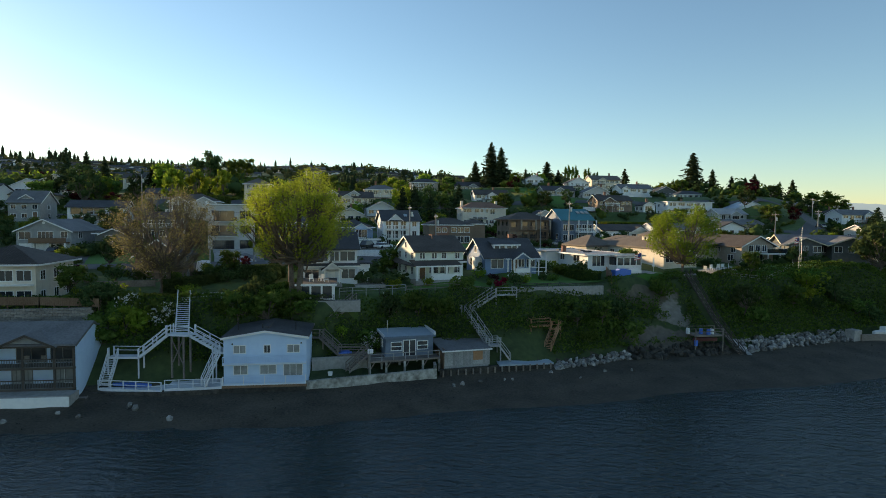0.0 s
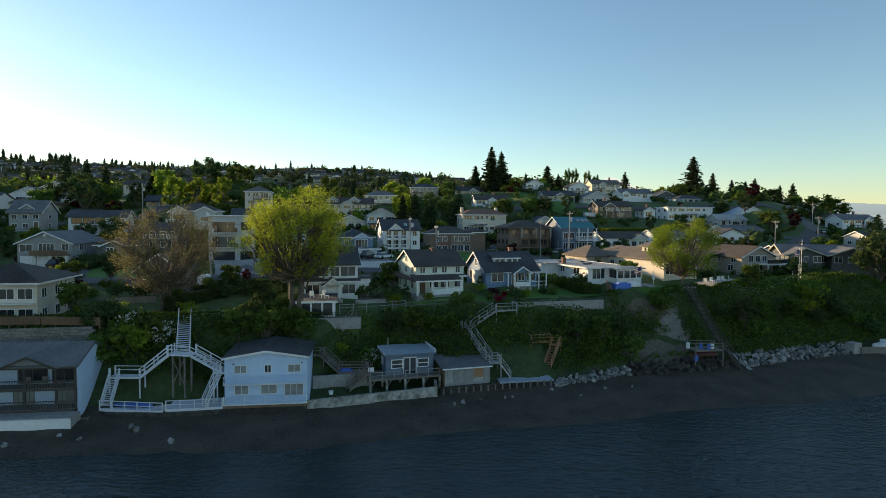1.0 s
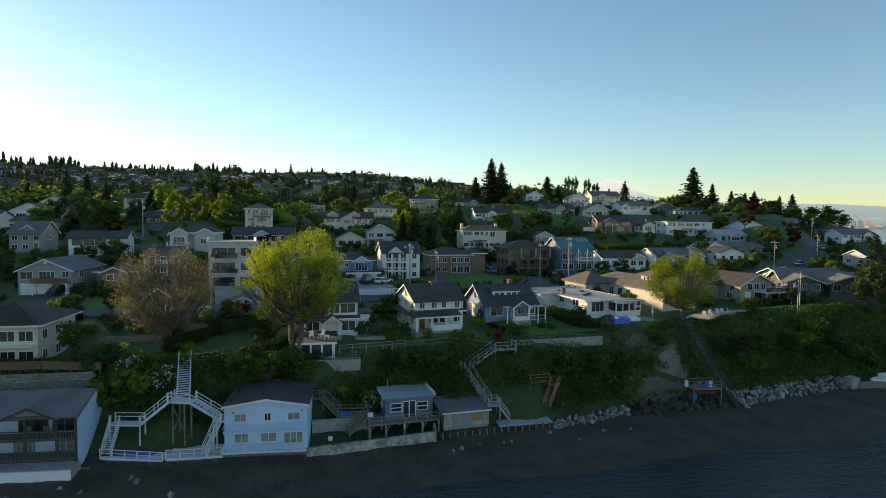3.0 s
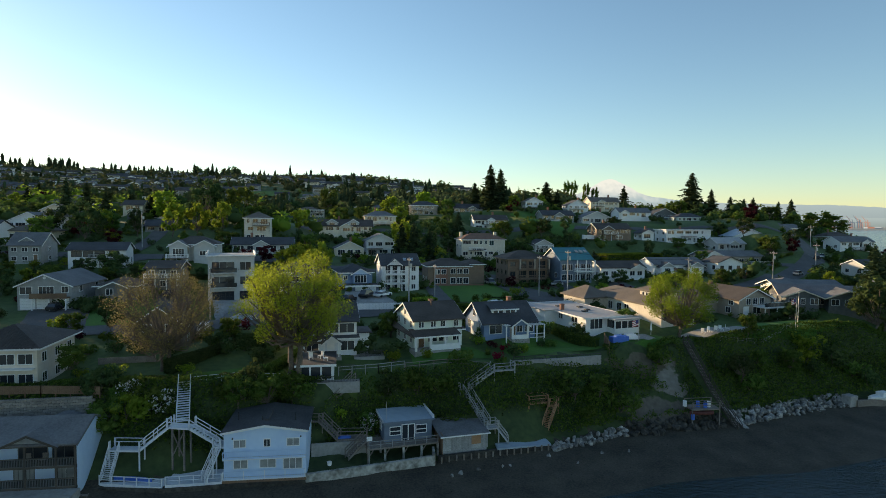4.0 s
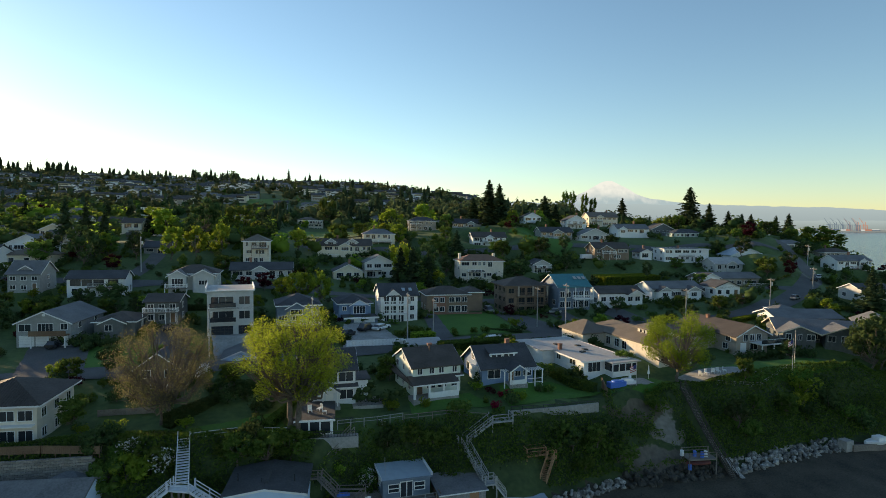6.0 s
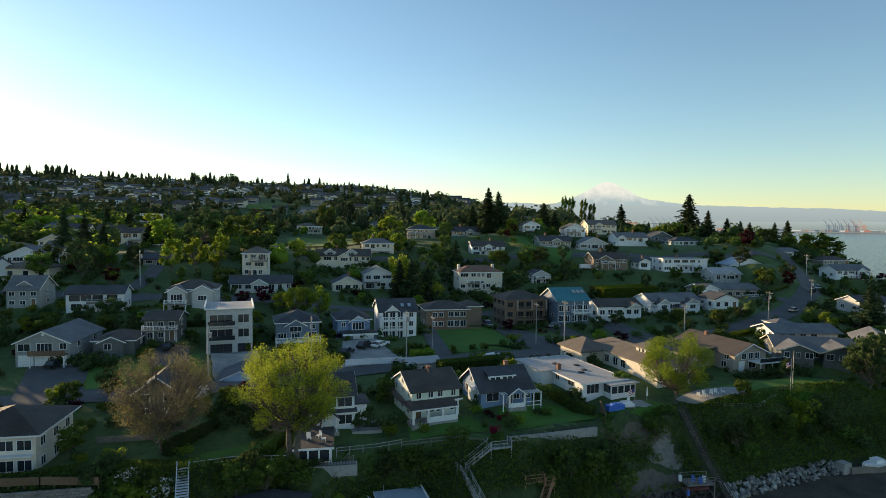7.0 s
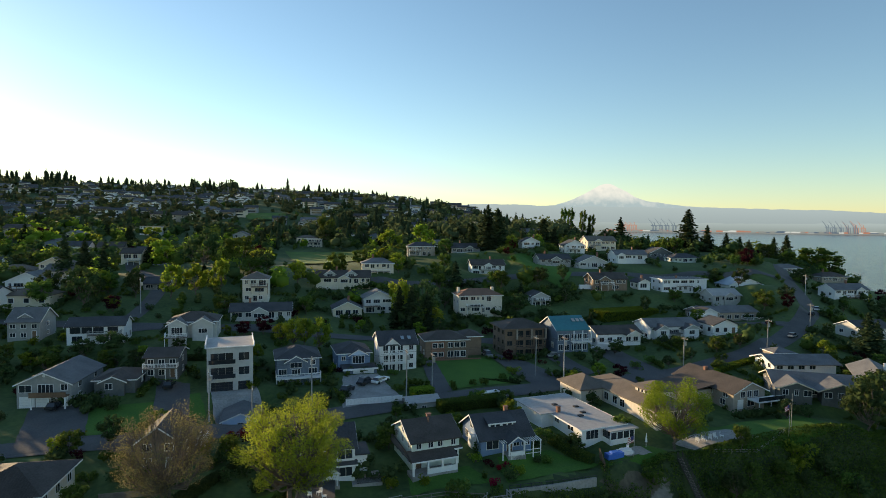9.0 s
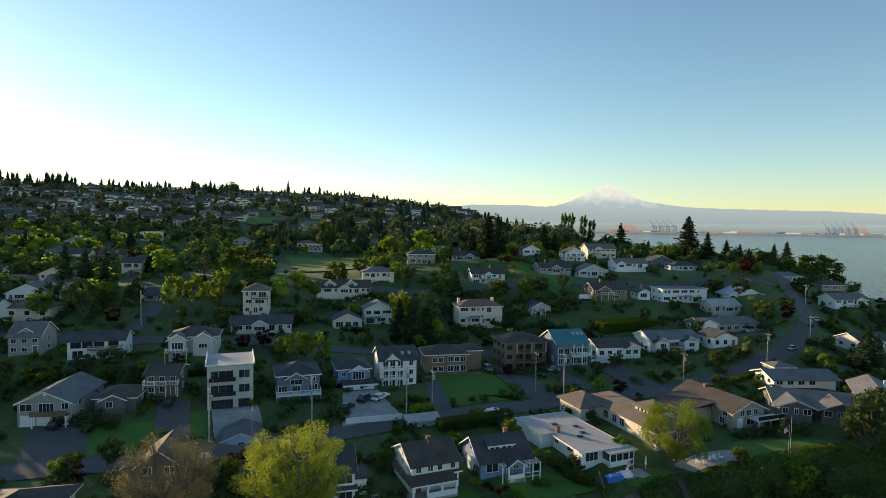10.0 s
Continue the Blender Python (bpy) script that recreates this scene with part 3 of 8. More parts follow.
def glass_rail(root, x0, x1, y, z, h=1.0, mat=None):
    ob = part("balcony_rail", boxes((x0, x1, y - 0.03, y + 0.03, z + h - 0.06, z + h), (x0, x1, y - 0.03, y + 0.03, z, z + 0.08)), mat or white, root)
    part("pane", boxes((x0, x1, y - 0.008, y + 0.008, z + 0.08, z + h - 0.06)), glass, ob)


TREADS = {}


def flight(p, q, width, mat, label, name="staircase", tread_mat=None, rails=True, group="outdoor stairs", post_gap=1.8, solid_treads=True):
    """A flight of open timber stairs from the upper end p to the lower end q: stringers, treads, posts and handrails."""
    p, q = Vector(p), Vector(q)
    flat = Vector((q.x - p.x, q.y - p.y, 0))
    run, drop = flat.length, p.z - q.z
    az = math.degrees(math.atan2(flat.y, flat.x))
    root = thing(name, pose(q.x, q.y, q.z, 0, 0, az + 180), label, "stairs", group)
    n = max(2, round(drop / 0.19))
    going = run / n
    key = (round(going, 2), round(width, 2), (tread_mat or mat).name)
    if key not in TREADS:
        TREADS[key] = to_mesh("tread", boxes((0, going * 1.05 + 0.02, -width / 2, width / 2, -0.05, 0)), tread_mat or mat)
    for k in range(n):
        part("tread", TREADS[key], None, root, at=pose(k * going, 0, (k + 1) * drop / n))
    slope = Vector((run, 0, drop))
    for s in (-1, 1):
        y = s * (width / 2 + 0.03)
        bm = bmesh.new()
        slab(bm, [(0, y - 0.03, 0.12), (0, y + 0.03, 0.12), (run, y + 0.03, drop + 0.12), (run, y - 0.03, drop + 0.12)], 0.34)
        part("stringer", bm, mat, root)
        if rails:
            m = max(2, round(slope.length / post_gap) + 1)
            for k in range(m):
                f = k / (m - 1)
                part("post", boxes((f * run - 0.05, f * run + 0.05, y - 0.05, y + 0.05, f * drop - 0.2, f * drop + 1.02)), mat, root)
            for hgt in (1.0, 0.55):
                bm = bmesh.new()
                beam(bm, (0, y, hgt), (run, y, drop + hgt), 0.055)
                part("handrail", bm, mat, root)
    return root


def landing(x0, x1, y0, y1, z, yaw, at, mat, label, legs=3.0, sides="fblr", brace=False, inset=0.07):
    """A square platform on four legs with rails on the sides named."""
    root = thing("landing", pose(at[0], at[1], z, 0, 0, yaw), label, "platform", "outdoor stairs")
    part("deck", boxes((x0, x1, y0, y1, -0.2, 0)), mat, root)
    for x in (x0 + 0.07, x1 - 0.07):
        for y in (y0 + 0.07, y1 - 0.07):
            part("post", boxes((x - 0.07, x + 0.07, y - 0.07, y + 0.07, -legs if inset < 0.1 else -0.2, 1.02)), mat, root)
    if inset > 0.1:
        for x in (x0 + inset, x1 - inset):
            for y in (y0 + 0.1, y1 - 0.1):
                part("tower_leg", boxes((x - 0.09, x + 0.09, y - 0.09, y + 0.09, -legs, -0.2)), wood, root)
    for s in sides:
        for hgt in (1.0, 0.55):
            ends = {"f": ((x0, y0 + 0.07), (x1, y0 + 0.07)), "b": ((x0, y1 - 0.07), (x1, y1 - 0.07)), "l": ((x0 + 0.07, y0), (x0 + 0.07, y1)), "r": ((x1 - 0.07, y0), (x1 - 0.07, y1))}[s]
            part("rail", beam(bmesh.new(), (*ends[0], hgt), (*ends[1], hgt), 0.055), mat, root)
    if brace:
        for a_, b_ in (((x0 + inset, -legs + 1.6), (x1 - inset, -0.5)), ((x1 - inset, -legs + 1.6), (x0 + inset, -0.5))):
            part("brace", beam(bmesh.new(), (a_[0], y0 + 0.05, a_[1]), (b_[0], y0 + 0.05, b_[1]), 0.07), wood, root)
    return root


def fence(points, height, mat, label, gap=2.2, rails=(0.95, 0.5), name="fence", zs=None, boards=0.0):
    """Posts and rails along a line on the ground."""
    pts = [Vector((*p, (gz(*p) if zs is None else zs[i]))) for i, p in enumerate(points)]
    root = thing(name, Matrix.Translation(pts[0]), label, "fence")
    for a_, b_ in zip(pts, pts[1:]):
        n = max(1, round((b_ - a_).length / gap))
        for k in range(n + 1):
            c = a_.lerp(b_, k / n) - pts[0]
            part("post", boxes((c.x - 0.05, c.x + 0.05, c.y - 0.05, c.y + 0.05, c.z - 0.4, c.z + height)), mat, root)
        for f in rails:
            part("rail", beam(bmesh.new(), a_ - pts[0] + Vector((0, 0, height * f)), b_ - pts[0] + Vector((0, 0, height * f)), 0.05), mat, root)
        if boards:
            m = int((b_ - a_).length / boards)
            way = (b_ - a_) / m
            bd = to_mesh("board", slab(bmesh.new(), [(0, -0.015, height * 0.95), (way.x * 0.92, way.y * 0.92 - 0.015, height * 0.95), (way.x * 0.92, way.y * 0.92 + 0.015, height * 0.95), (0, 0.015, height * 0.95)], height * 0.9), mat)
            for k in range(m):
                part("board", bd, None, root, at=Matrix.Translation(a_ + way * k - pts[0]))
    return root


def wall_line(points, top, bottom, thick, mat, name, label, category="wall"):
    """A free-standing wall along a line; top and bottom are heights at its points."""
    root = thing(name, pose(0, 0, 0), label, category)
    for i in range(len(points) - 1):
        a_, b_ = Vector(points[i]), Vector(points[i + 1])
        side = Vector((-(b_ - a_).y, (b_ - a_).x)).normalized() * thick
        bm = bmesh.new()
        v = [bm.verts.new((*p, z)) for p, z in ((a_, bottom[i]), (b_, bottom[i + 1]), (b_ + side, bottom[i + 1]), (a_ + side, bottom[i]), (a_, top[i]), (b_, top[i + 1]), (b_ + side, top[i + 1]), (a_ + side, top[i]))]
        for f in ((0, 3, 2, 1), (4, 5, 6, 7), (0, 1, 5, 4), (1, 2, 6, 5), (2, 3, 7, 6), (3, 0, 4, 7)):
            bm.faces.new([v[j] for j in f])
        part("wall_section", bm, mat, root)
    return root


def bare_house(label, x, y, z, yaw, w, d, pad=True, name="house", r=0.75):
    if pad:
        c, s_ = math.cos(radians(yaw)), math.sin(radians(yaw))
        PLOTS.append((x + c * w / 2 - s_ * d / 2, y + s_ * w / 2 + c * d / 2, max(w, d) * r, z))
    return thing(name, pose(x, y, z, 0, 0, yaw), label, name.replace("_", " "))


def hull(length, half, depth, n=12):
    """A boat's hull: one skin, pointed at both ends, decked over."""
    bm = bmesh.new()
    prev = None
    for k in range(n + 1):
        f = k / n
        w = half * max(0.06, math.sin(math.pi * min(0.97, max(0.03, f)))) ** 0.6
        x = length * f
        cur = [bm.verts.new(q) for q in ((x, -w, depth), (x, -w * 0.7, depth * 0.35), (x, 0, 0.02), (x, w * 0.7, depth * 0.35), (x, w, depth), (x, 0, depth * 1.08))]
        if prev:
            for i in range(6):
                j = (i + 1) % 6
                bm.faces.new((prev[i], prev[j], cur[j], cur[i]))
        else:
            bm.faces.new(cur)
        prev = cur
    bm.faces.new(prev[::-1])
    return bm



# ---- houses on the edge of the bluff ----
def gambrel_house():
    w, d, h = 8.5, 9.0, 4.5
    r = bare_house("cream two-storey house with a brown roof and deep porch", -4.4, 92.6, 11.5, 23, w, d)
    body, top = block_of(r, w, d, h, "gable", 2.2, green_white, roof_brown, "x", 0.45)
    part("vent_pipe", boxes((4.1, 4.3, 3.3, 3.5, 6.0, 7.1)), roof_red, top)
    chimney(top, 5.0, 5.4, 6.4, 0.6, brick)
    lean_roof(r, -0.9, w - 1.3, -2.7, 0.35, 2.3, 3.1, roof_brown)
    lean_roof(r, w - 1.3, w + 0.4, -0.6, 0.35, 2.75, 3.1, roof_brown)
    cross = slab(bmesh.new(), [(-1.0, -2.7, 2.3), (-0.4, -2.7, 2.3), (-0.4, d, 3.1), (-1.0, d, 2.3)], 0.14)
    part("side_eave", cross, roof_brown, r)
    posts(r, (-0.6, 1.9, 4.4, w - 1.6), -2.5, -0.4, 2.2, white, 0.16)
    part("porch_floor", boxes((-0.8, w - 1.4, -2.7, 0, -1.2, 0.05)), concrete, r)
    part("porch_wall", boxes((1.9, w - 1.5, -2.68, -2.55, 0.05, 0.95)), white, r)
    for u in (1.2, 3.3, 5.0):
        window(r, "f", u, 3.3, 0.8, 0.9, (w, d))
    window(r, "f", 7.4, 3.25, 0.75, 0.95, (w, d))
    window(r, "f", 7.5, 0.9, 1.3, 1.3, (w, d))
    for u in (3.2, 5.1):
        window(r, "f", u, 0.9, 1.5, 1.3, (w, d))
    door(r, 1.2, mat=brown_wood)
    row(r, "l", 3, 3.2, 0.8, 1.0, (w, d))
    row(r, "l", 3, 0.7, 0.9, 1.2, (w, d))
    window(r, "l", d / 2, 4.9, 0.7, 0.9, (w, d))


gambrel_house()


def blue_bungalow():
    w, d, h = 9.6, 9.0, 2.6
    r = bare_house("blue bungalow with white trim, dormer and pergola", 7.2, 97.3, 12.3, 18, w, d)
    body, top = block_of(r, w, d, h, "gable", 2.8, blue, roof_dark, "x", 0.55)
    chimney(top, 6.8, 5.0, 5.2, 1.0)
    # wide shed dormer
    dm = part("dormer", boxes((2.2, 6.9, 1.8, 4.0, 3.2, 4.55)), white, r)
    lean_roof(dm, 1.9, 7.2, 1.4, 4.5, 4.6, 5.45, roof_dark, "dormer_roof")
    for k, u in enumerate((2.9, 3.9, 5.2, 6.2)):
        wb = window(dm, "f", u, 3.85, 0.8, 0.5, (w, d), bars=0)
        wb.matrix_basis = pose(u, 1.8, 3.85)
    cross_gable(r, 4.3, 3.0, -2.2, 4.0, 2.3, 1.0, blue, roof_dark)
    posts(r, (4.4, 7.2), -2.1, -0.4, 2.25, white, 0.14)
    part("porch_floor", boxes((4.2, 7.5, -2.3, 0, -1.4, 0.02)), concrete, r)
    part("porch_wall", boxes((4.6, 7.0, -2.3, -2.18, -0.9, 0.75)), white, r)
    door(r, 5.4)
    window(r, "f", 2.2, 0.7, 2.2, 1.4, (w, d))
    window(r, "f", 6.7, 0.8, 1.0, 1.3, (w, d))
    window(r, "f", 8.5, 0.8, 1.5, 1.2, (w, d))
    for x in np.linspace(7.4, 10.4, 8):
        part("pergola_beam", boxes((x - 0.04, x + 0.04, -2.3, 0.2, 2.2, 2.35)), white, r)
    for x in np.linspace(3.2, 4.4, 4):
        part("pergola_beam", boxes((x - 0.04, x + 0.04, -2.0, 0.0, 2.2, 2.35)), white, r)
    posts(r, (3.2, 8.9, 10.3), -2.2, -0.6, 2.25, white, 0.08)
    part("porch_rail", boxes((7.6, 10.4, -2.25, -2.17, 0.75, 0.84), (7.6, 10.4, -2.25, -2.17, 0.1, 0.18)), white, r)
    row(r, "l", 2, 0.8, 1.2, 1.3, (w, d))
    window(r, "l", d / 2, 3.2, 1.0, 1.1, (w, d))
    part("bay_window", boxes((-0.7, 0, 2.0, 4.4, 0.1, 2.4)), white, r)


blue_bungalow()


def tree_house():
    w, d, h = 8.4, 8.5, 5.2
    r = bare_house("white and blue house with wide seaward windows", -21.4, 87.5, 11.3, 15, w, d)
    body, top = block_of(r, w, d, h, "gable", 2.3, white_siding, roof_dark, "x", 0.45)
    part("lower_front", boxes((-0.02, w + 0.02, -0.04, 0.0, -1.5, 2.6)), blue_white, r)
    lean_roof(r, -0.4, w + 0.4, -0.9, 0.2, 2.6, 3.05, roof_dark)
    cross_gable(r, 3.2, 2.4, -1.9, 2.2, 2.2, 0.95, white, roof_dark)
    posts(r, (3.3, 5.5), -1.8, -0.3, 2.15)
    part("porch_floor", boxes((2.9, 5.9, -2.0, 0, -1.0, 0.02)), concrete, r)
    door(r, 4.4, mat=white, y=-0.05)
    window(r, "f", 1.5, 0.7, 2.0, 1.3, (w, d)).matrix_basis = pose(1.5, -0.05, 0.7)
    window(r, "f", 7.0, 0.6, 2.0, 1.4, (w, d)).matrix_basis = pose(7.0, -0.05, 0.6)
    for u, ww in ((1.3, 1.5), (3.1, 1.5), (4.9, 1.3), (6.9, 2.2)):
        window(r, "f", u, 3.35, ww, 1.4, (w, d))
    row(r, "l", 2, 3.3, 1.0, 1.2, (w, d))
    part("wing", boxes((w, w + 2.4, 3, 7.5, -2, 2.6)), white_siding, r)
    part("wing_roof", boxes((w, w + 2.8, 2.6, 7.9, 2.6, 2.8)), roof_dark, r)
    part("side_terrace", boxes((w - 0.5, w + 4.2, -1.5, 2.9, -1.5, -0.3)), concrete, r)
    part("terrace_rail", pickets(w + 0.2, w + 4.2, 0.16, -0.3, 0.6, -1.45), dark_metal, r)


tree_house()


def flat_house():
    w, d, h = 9.0, 19.0, 2.4
    r = bare_house("low white house with a flat pale roof and sunroom", 25.8, 102.2, 12.6, 22, w, d, r=0.55)
    body, top = block_of(r, w, d, h, "flat", 0, white, roof_pale, over=0.7)
    chimney(top, 1.2, 9.5, h + 0.1, 1.1, brick)
    for a_, b_ in ((4.0, 6.0), (5.6, 7.5), (6.4, 11.0), (3.0, 13.5)):
        part("skylight", boxes((a_ - 0.5, a_ + 0.5, b_ - 0.4, b_ + 0.4, h + 0.18, h + 0.4)), dark_metal, top)
    part("sunroom_roof", boxes((4.2, w + 1.6, -2.6, 0.3, h - 0.15, h + 0.05)), roof_pale, r)
    part("sunroom_base", boxes((4.6, w + 0.9, -2.2, 0, -1.5, 0.7)), white, r)
    for x in (4.6, 6.0, 7.4, 8.8, w + 0.9):
        part("sunroom_post", boxes((x - 0.09, x + 0.09, -2.25, -2.05, 0.7, h - 0.15)), white, r)
    part("sunroom_glazing", boxes((4.65, w + 0.85, -2.18, -2.14, 0.7, h - 0.3)), glass, r)
    part("sunroom_glazing", boxes((4.62, 4.66, -2.1, 0, 0.7, h - 0.3)), glass, r)
    part("sunroom_header", boxes((4.55, w + 0.95, -2.25, -2.05, h - 0.4, h - 0.15)), white, r)
    window(r, "f", 2.2, 0.5, 2.6, 1.8, (w, d), bars=2)
    for u, ww in ((3.5, 1.3), (7.0, 1.6), (11.0, 1.3), (15.5, 1.8)):
        window(r, "l", u, 1.2, ww, 1.0, (w, d))
    part("annexe", boxes((-2.6, 0, 9.5, 19, -1.5, 2.6)), white, r)
    part("annexe_roof", boxes((-3.1, 0.0, 9.0, 19.5, 2.6, 2.78)), roof_pale, r)


flat_house()


def stucco_house():
    w, d, h = 8.0, 24.0, 3.2
    r = bare_house("cream stucco house with tan hip roofs and upper room", 42.4, 110.5, 12.8, 20, w, d, r=0.55)
    block_of(r, w, d, h, "hip", 2.0, stucco, roof_tan, over=0.6, trim=roof_tan)
    block_of(r, 5.0, 5.4, 5.6, "hip", 1.4, stucco, roof_tan, over=0.7, x0=2.4, y0=4.0, trim=roof_tan)
    block_of(r, 7.0, 8.5, 3.0, "hip", 2.2, stucco, roof_tan, over=0.6, x0=-5.6, y0=17.5, trim=roof_tan)
    for u in (2.0, 4.5, 8.0, 11.0, 13.5):
        window(r, "l", u, 0.7, 1.4, 1.6, (w, d))
    for k in range(4):
        ob = window(r, "l", 0, 0, 0.6, 0.6, (w, d), bars=0)
        ob.matrix_basis = pose(2.4, 5.0 + k * 1.1, 4.5, 0, 0, -90)
    row(r, "f", 3, 0.5, 1.7, 2.0, (w, d))


stucco_house()


def gable_front_house():
    w, d, h = 9.0, 17.0, 3.7
    r = bare_house("taupe house with a white-edged gable and sea deck", 63.4, 122.3, 12.4, 20, w, d, r=0.6)
    body, top = block_of(r, w, d, h, "gable", 2.0, taupe, roof_brown, "y", 0.7)
    for u in (2.6, 4.5, 6.4):
        window(r, "f", u, 2.5, 1.2, 1.3, (w, d))
    door(r, 2.0, 1.4, 2.0, white)
    window(r, "f", 5.0, 0.5, 2.0, 1.6, (w, d))
    row(r, "l", 4, 2.3, 1.2, 0.9, (w, d))
    row(r, "l", 3, 0.5, 1.3, 1.2, (w, d))
    part("balcony", boxes((4.0, 11.5, -3.0, 0, 1.95, 2.2)), white, r)
    glass_rail(r, 4.0, 11.5, -2.95, 2.2)
    posts(r, (4.2, 7.6, 11.3), -2.9, -0.5, 1.95, white, 0.08)
    part("wing", boxes((-7.0, 0, 6, 15, -2, 3.0)), taupe, r)
    part("wing_roof", slab(slab(bmesh.new(), [(-7.6, 5.4, 3.1), (0.2, 5.4, 4.2), (0.2, 15.6, 4.2), (-7.6, 15.6, 3.1)], 0.2), [(-7.6, 5.4, 2.9), (-7.5, 5.4, 2.9), (-7.5, 15.6, 2.9), (-7.6, 15.6, 2.9)], 0.1), roof_brown, r)
    chimney(top, 4.0, 12, 5.5, 0.8)


gable_front_house()


def twin_gable_house():
    w, d, h = 16.5, 10.0, 2.4
    r = bare_house("dark grey house with twin low gables and pale eaves", 76.6, 129.4, 14.0, -15, w, d, r=0.6)
    block_of(r, w, d, h, "gable", 1.8, dark_grey, roof_grey, "x", 0.8, trim=cream)
    for x0, ww, rise in ((-0.3, 7.2, 1.4), (8.0, 8.3, 1.6)):
        part("gable_wing", boxes((x0 + 0.4, x0 + ww - 0.4, -3.0, 0.1, -2, h)), dark_grey, r)
        cross_gable(r, x0, ww, -3.0, 8.0, h, rise, dark_grey, roof_grey, 0.7, "wing_roof", cream)
    for u, ww in ((1.2, 1.0), (3.4, 0.7), (5.6, 1.5), (9.6, 1.4), (12.0, 1.0), (14.5, 1.8)):
        ob = window(r, "f", u, 0.8, ww, 1.2, (w, d))
        ob.matrix_basis = pose(u, -3.0, 0.8)
    window(r, "f", 7.8, 0.6, 1.2, 1.5, (w, d))
    row(r, "l", 2, 0.8, 1.2, 1.2, (w, d))
    posts(r, (17.0,), -3.2, -1, 2.6, white)


twin_gable_house()


def metal_roof_house():
    w, d, h = 17.0, 9.0, 2.3
    r = bare_house("white house under a broad silver-grey metal roof", 89.5, 152, 13.2, 2, w, d, r=0.55)
    block_of(r, w, d, h, "gable", 1.5, white, roof_grey, "x", 1.0)
    block_of(r, 6, 6, 2.4, "hip", 1.2, taupe, roof_grey, x0=8, y0=12.5)
    row(r, "f", 4, 0.8, 1.6, 1.1, (w, d), 0, 12)
    row(r, "l", 2, 0.8, 1.2, 1.1, (w, d))
    w, d, h = 8.0, 14.0, 2.6
    r = bare_house("cream-gabled house with a grey roof and skylights", 101.5, 137.5, 13.4, -28, w, d, r=0.55)
    body, top = block_of(r, w, d, h, "gable", 1.9, cream, roof_grey, "y", 0.8)
    chimney(top, 6.2, 6.0, 3.6, 1.6, white)
    for k in range(3):
        part("skylight", slab(bmesh.new(), [(6.4, 2.5 + k * 2.2, 3.62), (7.6, 2.5 + k * 2.2, 3.05), (7.6, 3.7 + k * 2.2, 3.05), (6.4, 3.7 + k * 2.2, 3.62)], 0.08), roof_pale, top)
    row(r, "r", 5, 0.7, 1.3, 1.2, (w, d))
    row(r, "f", 3, 0.7, 1.3, 1.2, (w, d))


metal_roof_house()


def left_house():
    w, d, h = 10.4, 11.0, 5.6
    r = bare_house("cream two-storey house with a ribbed brown hip roof", -64.0, 74.2, 9.2, 10, w, d)
    body, top = block_of(r, w, d, h, "hip", 2.3, stucco, roof_brown, over=0.8, trim=white)
    for k in range(34):
        x = -0.6 + k * (w + 1.2) / 33
        reach = min(x + 0.8, w + 0.8 - x, 5.9)
        part("roof_batten", beam(bmesh.new(), (x, -0.78, h + 0.06), (x, -0.78 + reach, h + 0.06 + reach * 2.3 / 6.0), 0.05), roof_brown, top)
    for u in (1.5, 4.2, 6.8, 9.0):
        window(r, "f", u, 3.4, 1.7, 1.3, (w, d))
        window(r, "f", u, 0.6, 1.7, 1.4, (w, d))
    row(r, "r", 3, 3.4, 1.2, 1.2, (w, d))
    row(r, "r", 3, 0.7, 1.2, 1.2, (w, d))
    part("terrace", boxes((-1, w + 1.5, -3.0, 0, -1.5, -0.05)), concrete, r)
    part("balcony", boxes((0.2, w - 0.2, -1.0, 0, 2.75, 2.9)), white, r)


left_house()
house("dark brown house with a white-edged front gable", -50.2, 94, 10.0, 10, 7, 9, 4.8, brown, roof_dark, along="y", rise=2.6, storeys=2, front=2, win=(1.3, 1.2))
house("small pale blue house with a low gable", -42.7, 112, 9.6, 15, 7, 8, 2.6, pale_blue, roof_grey, along="y", rise=1.4, front=1, name="cottage")


